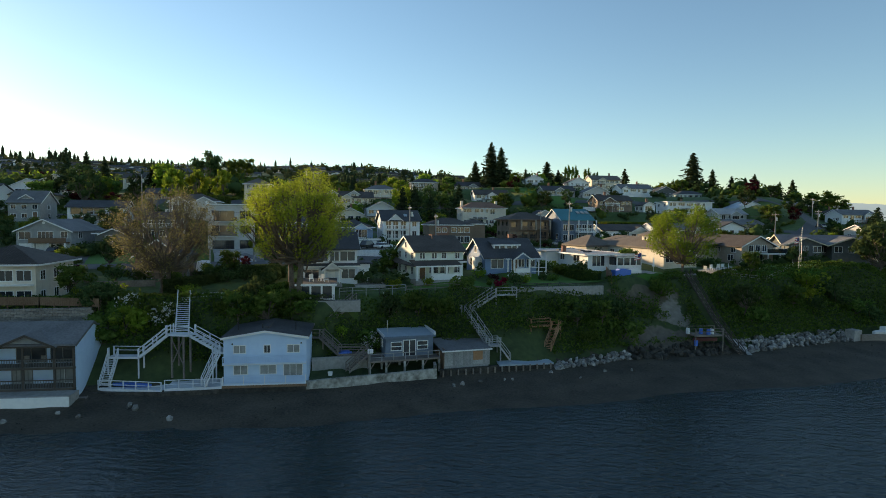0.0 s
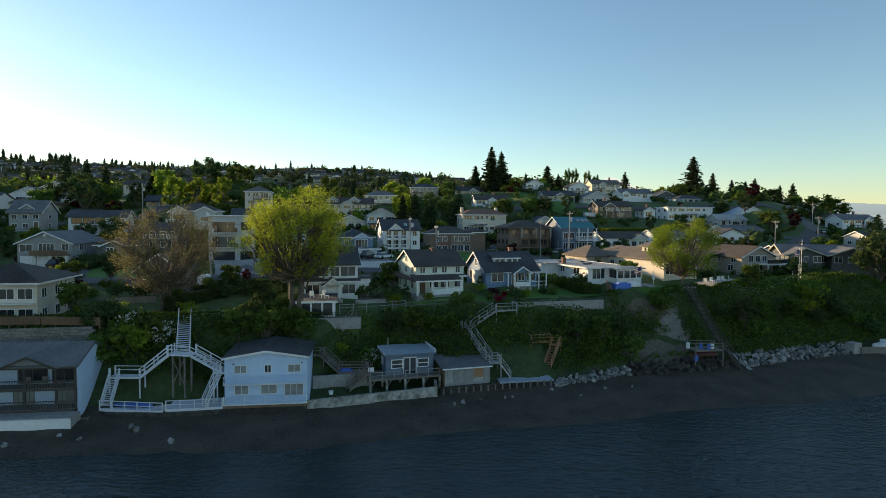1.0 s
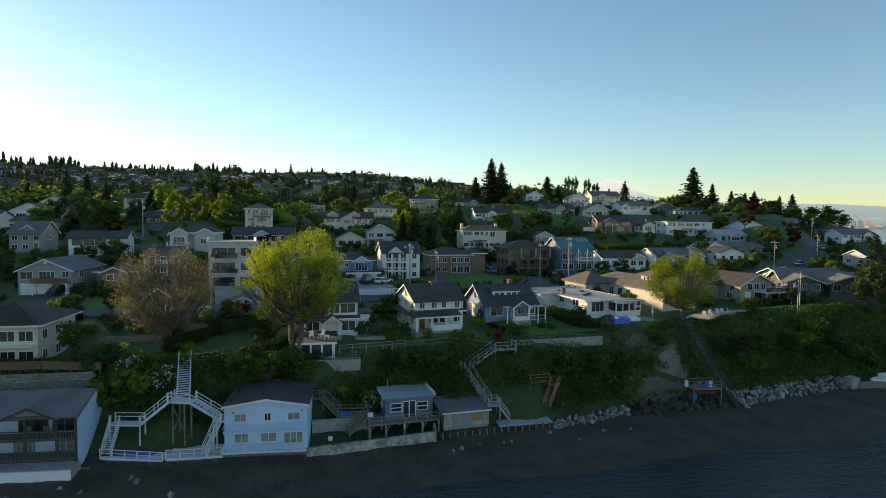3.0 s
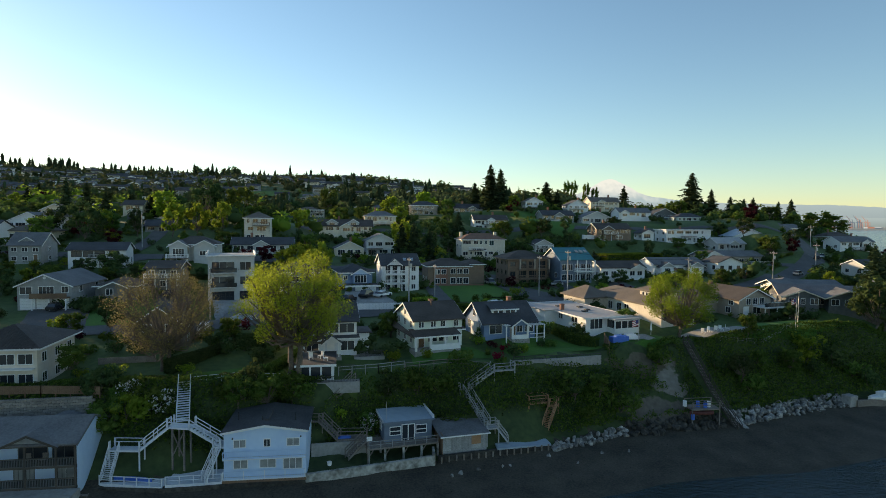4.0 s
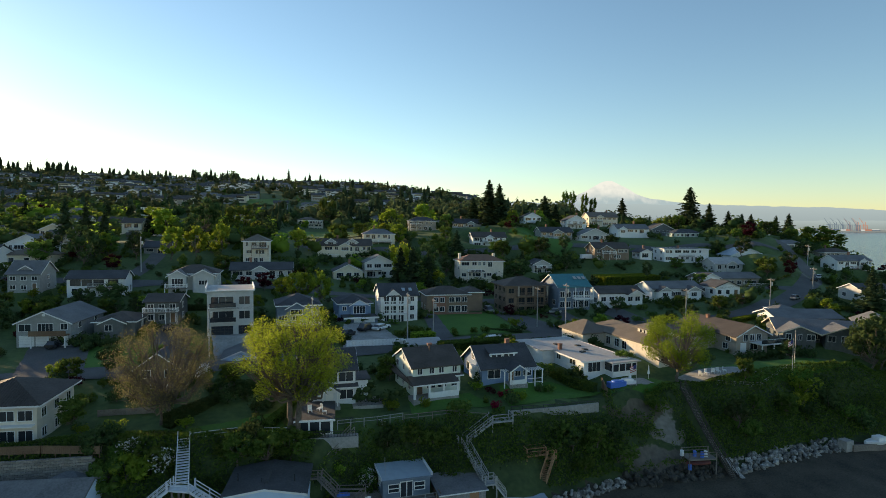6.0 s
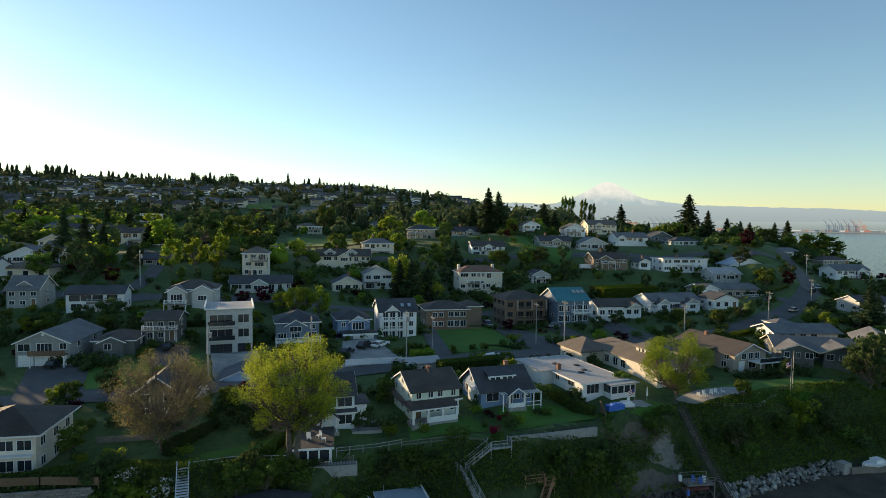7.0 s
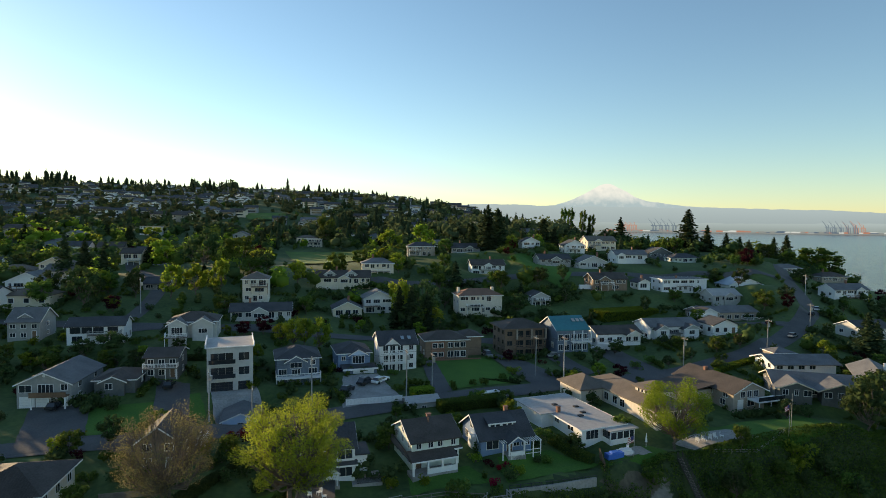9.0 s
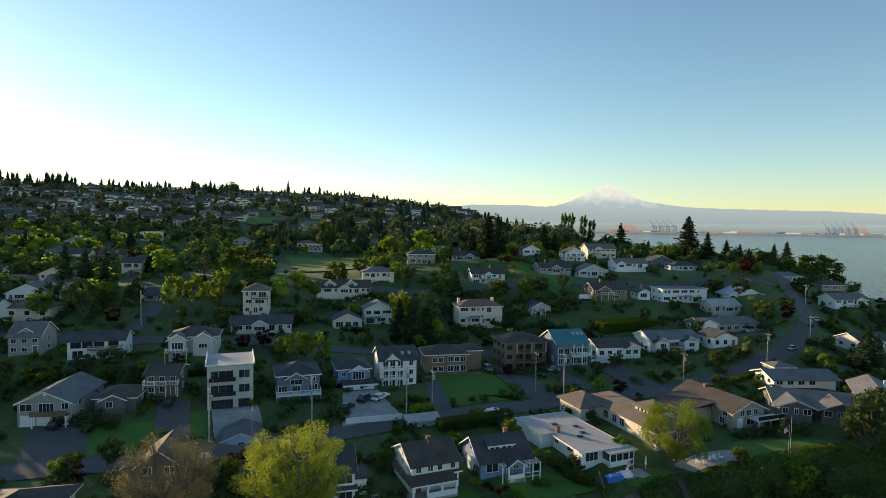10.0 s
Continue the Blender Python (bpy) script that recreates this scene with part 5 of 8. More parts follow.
r = house("blue house with a white-trimmed front gable", -25.2, 142, 13.7, 18, 8.1, 10, 5.4, blue, roof_dark, "hip", rise=1.9, storeys=1, front=0, left=2, win=(1.2, 1.2))
cross_gable(r, 2.8, 4.4, -0.8, 5, 5.0, 1.3, pale_blue, roof_dark, 0.4, "front_gable")
part("bay", boxes((3.0, 7.0, -0.8, 0.1, 2.7, 5.0)), blue, r)
window(r, "f", 5.0, 2.9, 2.8, 1.8, (8.1, 10), bars=3).matrix_basis = pose(5.0, -0.8, 2.9)
window(r, "f", 1.4, 3.6, 0.9, 1.0, (8.1, 10))
part("terrace", boxes((0.5, 9.0, -5.5, 0, 2.4, 2.65)), roof_dark, r)
part("lower_wall", boxes((1.0, 8.8, -5.0, 0, -1, 2.4)), blue_grey, r)
part("terrace_rim", boxes((0.45, 9.05, -5.56, -5.5, 2.3, 2.75)), white, r)
garage_door(r, 5.5, 4.8, 2.1, white, y=-5.0)

r = house("three-storey white house with balconies", -15.0, 144.5, 14.0, 15, 9.4, 10, 6.8, white_siding, roof_dark, rise=2.5, storeys=1, front=0, left=0, win=(1.1, 1.2))
for z in (2.3, 4.6):
    deck(r, 0.6, 6.8, -1.5, 0, z, white, white, legs=2.3)
for z in (0.2, 2.45, 4.75):
    for u in (1.4, 3.2, 5.2):
        window(r, "f", u, z, 1.2, 1.8, (9, 9))
    window(r, "f", 8.0, z + 0.6, 1.0, 1.1, (9, 9))
for z in (3.2, 5.3):
    row(r, "l", 2, z, 0.9, 1.0, (9, 9))
cross_gable(r, 1.4, 3.4, -0.3, 4.0, 6.9, 1.4, white_siding, roof_dark, 0.3, "dormer_roof")
for u in (5.6, 7.4):
    part("skylight", slab(bmesh.new(), [(u, 1.3, 7.95), (u + 0.8, 1.3, 7.95), (u + 0.8, 2.3, 8.5), (u, 2.3, 8.5)], 0.1), roof_blue, r)

r = house("red-brick and stucco house with a brown hip roof", -3.8, 156, 14.5, 12, 12, 9, 5.3, brown, roof_brown, "hip", rise=1.9, storeys=1, front=0, left=2, win=(1.2, 1.2))
block_of(r, 5.5, 7, 5.6, "hip", 1.3, brown, roof_brown, x0=11.0, y0=2.5)
part("brick_front", boxes((1.6, 5.4, -0.25, 0.0, -1.5, 4.9)), brick, r)
for u in (2.6, 4.3):
    for z in (0.7, 3.2):
        window(r, "f", u, z, 1.2, 1.2, (12, 9)).matrix_basis = pose(u, -0.25, z)
for u in (7.0, 8.8, 10.6):
    window(r, "f", u, 3.2, 1.3, 1.3, (12, 9))
    window(r, "f", u, 0.5, 1.4, 1.6, (12, 9))
part("planter_wall", boxes((1.0, 15.0, -2.4, -2.1, -1.5, 0.5)), brick, r)

r = house("three-storey brown house with recessed balconies", 19, 166, 12.9, 15, 12.4, 10, 8.5, brown, roof_brown, "hip", rise=2.2, storeys=3, front=0, left=3, win=(1.3, 1.2), trim=brown, over=0.9)
for z in (2.8, 5.6):
    deck(r, 3.0, 12.2, -1.8, 0, z, brown, brown, legs=2.8)
for z in (0.3, 3.0, 5.8):
    for u in (4.6, 7.6, 10.6):
        window(r, "f", u, z, 2.2, 1.9, (12.4, 10), brown)
    window(r, "f", 1.5, z + 0.5, 1.6, 1.3, (12.4, 10), brown)
posts(r, (3.1, 7.6, 12.1), -1.7, 5.6, 8.4, taupe, 0.2)

r = house("pale house with a teal metal roof", 33.9, 165, 15.0, 15, 10, 11, 6.4, blue_grey, roof_teal, rise=3.0, storeys=1, front=0, left=2, win=(1.3, 1.4))
for z in (0.4, 3.3):
    for u in (1.2, 3.2, 5.4, 7.2, 8.9):
        window(r, "f", u, z, 1.3, 1.7, (10, 11))
deck(r, 4.4, 10.2, -1.8, 0, 3.0, white, white)
posts(r, (4.5, 7.3, 10.1), -1.7, 3.0, 6.3, white, 0.12)
for u in (6.2, 7.6, 9.0):
    part("skylight", slab(bmesh.new(), [(u, 2.6, 8.36), (u + 0.9, 2.6, 8.36), (u + 0.9, 3.8, 9.0), (u, 3.8, 9.0)], 0.1), roof_pale, r)

r = house("long white bungalow with a dark roof", 48.5, 175.5, 14.5, 12, 14.7, 9, 3.8, white_siding, roof_brown, rise=1.7, storeys=1, front=0, left=2, win=(1.5, 1.3))
for u in (1.5, 4.2, 7.4, 10.5, 13.0):
    window(r, "f", u, 1.4, 1.5, 1.3, (14.7, 9))
deck(r, 3.0, 8.0, -2.2, 0, 1.1, white, white)
cross_gable(r, 9.2, 5.0, -1.4, 5, 3.6, 1.3, white_siding, roof_brown, 0.4, "front_gable")

r = house("pale rambling house with several gables", 69.2, 187.5, 14.0, 12, 18.2, 10, 4.6, white_siding, roof_grey, rise=1.9, storeys=1, front=0, left=2, win=(1.5, 1.1))
for x0, ww in ((1.0, 5.0), (11.0, 6.0)):
    part("bay", boxes((x0 + 0.3, x0 + ww - 0.3, -2.0, 0.1, -2, 4.0)), white_siding, r)
    cross_gable(r, x0, ww, -2.0, 6, 4.0, 1.4, pale_grey, roof_dark, 0.5, "bay_roof")
for u, y_ in ((3.5, -2.0), (7.5, 0), (9.5, 0), (14.0, -2.0)):
    window(r, "f", u, 2.3, 1.9, 1.2, (18, 10), bars=2).matrix_basis = pose(u, y_, 2.3)
    window(r, "f", u, 0.2, 1.7, 1.3, (18, 10), bars=2).matrix_basis = pose(u, y_, 0.2)
posts(r, (6.2, 8.2, 10.4), -1.6, -0.5, 2.4)
part("porch_roof", boxes((5.7, 10.9, -1.9, 0, 2.4, 2.55)), roof_grey, r)

r = house("low house with a pale grey roof and deck", 95, 208, 17.1, 12, 23.9, 9, 3.2, taupe, roof_grey, rise=1.7, front=0, left=2, win=(1.6, 1.3))
row(r, "f", 6, 0.9, 1.7, 1.3, (23.9, 9), 4, 23)
part("white_wing", boxes((-2.0, 5.0, -2.5, 4, -2, 3.6)), white, r)
cross_gable(r, -2.3, 7.6, -2.5, 7, 3.6, 1.6, white, roof_dark, 0.4, "wing_roof")
deck(r, 17, 25, -3, 0, 0.6, wood, white)
house("white cottage with black-framed windows", 90.1, 188, 16.2, 12, 9.2, 8, 3.2, white, roof_dark, along="y", rise=1.8, front=3, left=2, trim=dark_metal)

r = house("pale blue-grey house with white-trimmed gable below the street", 139.5, 189.5, 15.2, 12, 13, 9, 3.4, pale_grey, roof_dark, rise=1.9, front=0, left=2, win=(1.4, 1.2))
row(r, "f", 5, 0.9, 1.5, 1.2, (13, 9), 0.5, 12.5)
deck(r, 1.0, 9.0, -2.2, 0, 0.3, wood, white)
cross_gable(r, 0.6, 5.0, -0.8, 5, 3.2, 1.4, pale_grey, roof_dark, 0.4, "front_gable")
# farther houses on the slope
FAR_ROWS = (
    ("pink stucco house with a red tile roof", 7, 208, 17.5, 12, 16.3, 9, 8.0, stucco, roof_red, "hip", 2, 7),
    ("white two-storey house with a grey roof", -26.7, 203, 19.3, 14, 10.5, 9, 5.4, white_siding, roof_grey, "gy", 2, 4),
    ("cream cottage with a steep gable", -35.6, 192, 19.3, 14, 9.5, 9, 3.2, cream, roof_dark, "gy", 1, 3),
    ("cream house under a broad dark roof", -48.6, 226, 25, 10, 21, 10, 4.6, cream, roof_brown, "gx", 1, 5),
    ("cream house with a low grey roof", -33.4, 248, 30.3, 10, 13.4, 9, 3.6, cream, roof_grey, "hip", 1, 5),
    ("tall beige house with balconies", -65.2, 190, 24.7, 12, 8.1, 9, 7.7, stucco, roof_tan, "hip", 3, 3),
    ("long low house with a dark roof", -62.7, 172, 21.5, 14, 17.6, 8, 2.9, pale_grey, roof_dark, "gx", 1, 7),
    ("white house with a long veranda", 14.4, 262, 28.3, 8, 15.4, 9, 4.4, white_siding, roof_brown, "gx", 2, 6),
    ("grey house with a dark gabled roof", 6.1, 300, 35.3, 8, 15, 9, 3.5, grey, roof_dark, "gx", 1, 4),
    ("brown house with a bay and dark roof", -16.3, 290, 34.9, 8, 13.8, 9, 4.8, taupe, roof_dark, "hip", 2, 4),
    ("cream flat-roofed block of flats", -94.1, 410, 31.9, 8, 9.9, 8, 6.8, stucco, roof_pale, "flat", 3, 3),
    ("pale blue gabled house", 36.0, 224, gz(36, 224) + 0.3, 12, 7.1, 8, 3.0, pale_grey, roof_dark, "gy", 2, 2),
    ("white house with a steep gable", 42.8, 300, 39.4, 8, 9.2, 8, 3, white, roof_dark, "gy", 1, 2),
    ("white house with a low roof and wide windows", 86.2, 282, 32.8, 10, 16.6, 9, 4.4, white, roof_grey, "gx", 1, 6),
    ("pale green house with a low hip roof", 120.7, 297, 29.9, 10, 14.9, 9, 5.3, green_white, roof_dark, "hip", 2, 4),
    ("cream house with a red-brown gabled roof", 78.8, 308, 38, 8, 16, 10, 5.1, cream, roof_tan, "gx", 2, 5),
    ("white gabled house with a dark roof", 65, 300, 36.8, 8, 10.8, 9, 4.1, white, roof_dark, "gy", 2, 3),
    ("dark house with a steep gable", 112.9, 310, 33.6, 8, 13.1, 10, 3.2, dark_grey, roof_dark, "gy", 1, 3),
    ("grey house with a row of windows", 46.7, 270, 31.6, 10, 15.5, 9, 3.7, grey, roof_dark, "gx", 1, 7),
    ("grey bungalow with white gables", 64.8, 268, 31, 10, 14.1, 9, 3.2, pale_grey, roof_grey, "gy", 1, 3),
    ("dark half-timbered house with gables", 62.8, 235, 24.9, 10, 15, 9, 4.6, brown, roof_brown, "gx", 2, 6),
    ("small white house with a steep gable", 83.1, 240, 25, 10, 5.2, 7, 2.9, white, roof_dark, "gy", 1, 1),
    ("white house with glazed balconies", 93.1, 240, 23.7, 10, 20.5, 9, 5.6, white, roof_grey, "flat", 2, 7),
    ("white house with a pale blue roof", 123.6, 245, 23.4, 10, 16.4, 9, 3.4, white, roof_blue, "gy", 1, 4),
    ("pale house with a low metal roof", 108.9, 228, 21.1, 10, 12.1, 9, 3.2, pale_grey, roof_pale, "gx", 1, 4),
    ("low house among shrubs with a grey roof", 176.2, 300, 27.2, 10, 15.3, 9, 3, pale_grey, roof_grey, "hip", 1, 4),
    ("low white house with a grey roof", 172.5, 250, 21.3, 10, 17.3, 9, 3.5, white, roof_grey, "gx", 1, 5),
    ("low brown house near the water", 200.1, 300, 23.1, 10, 15.5, 9, 3, taupe, roof_brown, "hip", 1, 4),
    ("pale yellow gabled house", -149.4, 215, 30.3, 12, 9.5, 9, 4.2, cream, roof_tan, "gy", 2, 3),
    ("white house with a wide grey gable", -143.3, 190, 25.7, 12, 12.5, 10, 4.7, white_siding, roof_grey, "gy", 2, 4),
    ("cream house with a brown roof", -132.6, 240, 34.2, 10, 7.7, 8, 3.1, cream, roof_brown, "gx", 1, 3),
    ("low house with a dark roof under trees", -102.9, 200, 26.7, 12, 8.2, 8, 2.6, grey, roof_dark, "gx", 1, 3),
)
vary = np.random.default_rng(17)
for lab, x, y, z, yaw, w, d, h, wm, rm, sh, st, nf in FAR_ROWS:
    rise = min(3.0, (d if sh != "gy" else w) * 0.24)
    r = house(lab, x, y, z, yaw, w, d, h, wm, rm, {"g": "gable"}.get(sh[0], sh), sh[1] if sh[0] == "g" else "x", storeys=st, front=0, left=2, right=1, win=(1.2, 1.1), door=False, rise=rise, chim=float(vary.uniform(0.2, 0.8)) if vary.random() < 0.5 else None)
    if lab.startswith("cream house under"):
        for u in (3.2, 11.5):
            part("dormer", boxes((u, u + 4.2, 0.6, 4.0, h - 0.5, h + 1.5)), pale_grey, r)
            cross_gable(r, u, 4.2, 0.6, 4.6, h + 1.4, 1.3, pale_grey, rm, 0.4, "dormer_roof")
            window(r, "f", 0, 0, 2.0, 1.2, (w, d), bars=2).matrix_basis = pose(u + 2.1, 0.6, h + 0.1)
    if lab.startswith("pink"):
        for u in (0.3, w - 3.0):
            part("chimney", boxes((u, u + 0.9, d / 2 - 0.5, d / 2 + 0.5, h - 1, h + 2.6)), stucco, r)
        lean_roof(r, 4.0, 9.0, -1.4, 0.2, h / 2 + 0.1, h / 2 + 0.7, roof_dark)
    lift = h / st
    for s in range(st):
        u = float(vary.uniform(0.5, 1.2))
        while u < w - 0.8:
            ww = float(vary.choice([0.8, 1.1, 1.6, 2.2, 2.8]))
            if u + ww > w - 0.3:
                break
            tall = float(vary.choice([1.0, 1.2, 1.7]))
            window(r, "f", u + ww / 2, s * lift + lift - 0.45 - tall, ww, tall, (w, d), bars=1 if ww < 2 else 2)
            u += ww + float(vary.uniform(0.5, 1.6))
    if st > 1 or vary.random() < 0.5:
        a0 = float(vary.uniform(0, w * 0.4))
        deck(r, a0, min(w, a0 + float(vary.uniform(4, 9))), -1.8, 0, (st - 1) * lift + 0.15, wood, white if vary.random() < 0.7 else brown_wood, pitch=0.5)
    if sh == "gx" and w > 11:
        g0, gw = float(vary.uniform(0.5, w - 6)), float(vary.uniform(3.5, 5))
        cross_gable(r, g0, gw, -0.6, d * 0.5 + 0.4, h - 0.1, gw * 0.28, wm, rm, 0.35, "front_gable")
        part("bay", boxes((g0 + 0.2, g0 + gw - 0.2, -0.6, 0.05, -2, h - 0.1)), wm, r)
        window(r, "f", 0, 0, gw - 1.6, 1.2, (w, d), bars=2).matrix_basis = pose(g0 + gw / 2, -0.6, h - 1.9)


# ---- ground, water, distance ----
def grid_sheet():
    xs = np.unique(np.concatenate([np.linspace(-2500, -400, 22), np.linspace(-400, -130, 40), np.linspace(-130, 130, 190), np.linspace(130, 340, 60)]))
    ys = np.unique(np.concatenate([np.linspace(0, 50, 8), np.linspace(50, 150, 96), np.linspace(150, 330, 70), np.linspace(330, 1250, 75), np.linspace(1250, 2400, 16)]))
    X, Y = np.meshgrid(xs, ys)
    Z = ground(X, Y)
    D = inland(X, Y)
    for i in range(Z.shape[0]):
        for j in range(Z.shape[1]):
            if -12 < D[i, j] < 12:
                p = Vector((X[i, j] * 0.35, Y[i, j] * 0.35, 0))
                k = 0.22 if D[i, j] < 1 else 0.8
                Z[i, j] += k * noise.noise(p) * min(1, (D[i, j] + 12) / 6)
    co = np.stack([X, Y, Z], 2).reshape(-1, 3)
    ny, nx = X.shape
    i = (np.arange(ny - 1)[:, None] * nx + np.arange(nx - 1)[None]).ravel()
    faces = np.stack([i, i + 1, i + nx + 1, i + nx], 1)
    me = bpy.data.meshes.new("ground")
    me.from_pydata(co.tolist(), [], faces.tolist())
    for m in (gravel, bluff, garden):
        me.materials.append(m)
    c = co[faces].mean(1)
    d = inland(c[:, 0], c[:, 1])
    idx = np.where(d < 1.0, 0, np.where(d < 11, 1, 2))
    idx = np.where((c[:, 2] < 0.4), 0, idx)
    me.polygons.foreach_set("material_index", idx.astype(np.int32))
    me.polygons.foreach_set("use_smooth", np.ones(len(faces), bool))
    me.update()
    return tagged(new("ground", me), "hilly land with lawns, overgrown bluff and gravel beach", "ground", kind="structure")


grid_sheet()


def water_material():
    m = bpy.data.materials.new("sea_water")
    m.use_nodes = True
    n, l = m.node_tree.nodes, m.node_tree.links
    b = n["Principled BSDF"]
    b.inputs["Base Color"].default_value = (0.012, 0.03, 0.034, 1)
    b.inputs["Roughness"].default_value, b.inputs["IOR"].default_value = 0.17, 1.33
    geo, mp = n.new("ShaderNodeNewGeometry"), n.new("ShaderNodeMapping")
    mp.inputs["Scale"].default_value = (0.7, 1.3, 1)
    mp.inputs["Rotation"].default_value = (0, 0, radians(20))
    l.new(geo.outputs["Position"], mp.inputs["Vector"])
    last = None
    for size, strength in ((3.0, 0.7), (0.8, 0.55)):
        t, bp = n.new("ShaderNodeTexNoise"), n.new("ShaderNodeBump")
        t.inputs["Scale"].default_value, t.inputs["Detail"].default_value = 1 / size, 4
        bp.inputs["Strength"].default_value, bp.inputs["Distance"].default_value = strength, 0.38
        l.new(mp.outputs[0], t.inputs["Vector"])
        l.new(t.outputs["Fac"], bp.inputs["Height"])
        if last:
            l.new(last.outputs[0], bp.inputs["Normal"])
        last = bp
    l.new(last.outputs[0], b.inputs["Normal"])
    return m


bm = bmesh.new()
slab(bm, [(-4500, -600, 0), (4500, -600, 0), (4500, 4700, 0), (-4500, 4700, 0)], 0.5)
solid("water", bm, water_material(), pose(0, 0, 0), "calm rippled dark blue bay water", "water", kind="structure")

# far shore, foothills and the snow-capped mountain, miles away; haze painted into glowing colours
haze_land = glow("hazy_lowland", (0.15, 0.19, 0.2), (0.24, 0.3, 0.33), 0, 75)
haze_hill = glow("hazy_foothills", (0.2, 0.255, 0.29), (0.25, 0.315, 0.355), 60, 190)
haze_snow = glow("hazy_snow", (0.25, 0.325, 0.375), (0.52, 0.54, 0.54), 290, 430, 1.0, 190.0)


def ridge(name, mat, y, xs, zs, label, rough, seed, deep=120.0):
    """A long ridge with a crest of varying height, sloping to the front and the back."""
    n = 260
    x = np.linspace(xs[0], xs[-1], n)
    z = np.interp(x, xs, zs)
    bm = bmesh.new()
    rows_ = []
    for k, (dy, f) in enumerate(((-deep, 0.0), (-deep * 0.5, 0.62), (0, 1.0), (deep * 0.5, 0.0))):
        line = []
        for i in range(n):
            w = rough * (noise.fractal(Vector((x[i] * 0.006, k * 1.7, seed)), 0.8, 2.2, 4)) * (f > 0)
            line.append(bm.verts.new((x[i], y + dy, max(0.0, z[i] * f + w))))
        rows_.append(line)
    for a_, b_ in zip(rows_, rows_[1:]):
        for i in range(n - 1):
            bm.faces.new((a_[i], a_[i + 1], b_[i + 1], b_[i]))
    return solid(name, bm, mat, pose(0, 0, 0), label, "backdrop", kind="structure")


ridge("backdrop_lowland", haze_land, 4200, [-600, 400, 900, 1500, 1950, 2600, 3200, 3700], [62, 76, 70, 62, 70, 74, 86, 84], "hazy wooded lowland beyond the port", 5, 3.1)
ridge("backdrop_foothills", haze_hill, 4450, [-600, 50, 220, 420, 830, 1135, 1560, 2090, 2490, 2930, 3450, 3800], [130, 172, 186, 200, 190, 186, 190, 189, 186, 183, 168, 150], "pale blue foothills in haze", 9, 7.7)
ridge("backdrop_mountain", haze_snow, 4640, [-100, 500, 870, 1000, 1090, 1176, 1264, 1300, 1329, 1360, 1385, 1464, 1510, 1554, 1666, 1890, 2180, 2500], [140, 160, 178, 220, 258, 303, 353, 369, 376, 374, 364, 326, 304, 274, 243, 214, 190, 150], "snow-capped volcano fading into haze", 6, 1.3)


# ---- trees ----
def lumpy_tree(seed, height, radius, trunk, n, leaf, mat, lumps=14, low=0.28, lump=0.42, stems=1, flat=1.0, core=0.0):
    """A rounded crown built of leafy lumps, each carried by its own limb."""
    rng = np.random.default_rng(seed)
    bm = bmesh.new()
    half = height * (1 - low) / 2
    mid = height - half
    u = rng.normal(size=(lumps, 3))
    u /= np.linalg.norm(u, axis=1)[:, None]
    k = rng.uniform(0.35, 1.0, lumps) ** 0.5
    c = u * k[:, None] * np.array([radius * (1 - lump * 0.8), radius * (1 - lump * 0.8), half * (1 - lump * 0.7)]) + np.array([0, 0, mid])
    size = radius * lump * rng.uniform(0.7, 1.15, lumps)
    forks = []
    for s in range(stems):
        x = (s - (stems - 1) / 2) * trunk * 1.9
        q = Vector((x * 1.7 + rng.normal(0, 0.3), rng.normal(0, 0.3), height * (low + 0.06)))
        beam(bm, (x, 0, -0.4), tuple((Vector((x, 0, 0)) + q) / 2 + Vector((rng.normal(0, 0.15), 0, 0))), trunk, trunk * 0.85, 7)
        beam(bm, tuple((Vector((x, 0, 0)) + q) / 2), tuple(q), trunk * 0.85, trunk * 0.7, 7)
        forks.append(q)
    for p in c:
        f = forks[int(rng.integers(0, stems))]
        e = Vector(p)
        m = f.lerp(e, 0.5) + Vector(rng.normal(0, 0.06 * radius, 3)) + Vector((0, 0, -0.05 * height))
        beam(bm, tuple(f), tuple(m), trunk * 0.42, trunk * 0.28, 5)
        beam(bm, tuple(m), tuple(e), trunk * 0.28, trunk * 0.1, 4)
        for _ in range(7 if stems > 1 else 1):
            beam(bm, tuple(m.lerp(e, rng.uniform(0.2, 0.9))), tuple(e + Vector(rng.normal(0, 0.35 * radius * lump, 3))), trunk * 0.12, 0.02, 3)
    w = rng.normal(size=(n, 3))
    w /= np.linalg.norm(w, axis=1)[:, None]
    i = rng.choice(lumps, n, p=size ** 2 / (size ** 2).sum())
    pts = c[i] + w * size[i][:, None] * (rng.uniform(0.25, 1.12, n) ** 0.6)[:, None] * np.array([1, 1, 0.85 * flat])
    heart = (c, size[:, None] * core * np.array([1, 1, 0.85 * flat])) if core else None
    return to_mesh("trunk", bm, bark), cards(pts, leaf, rng, mat, "crown", cores=heart)


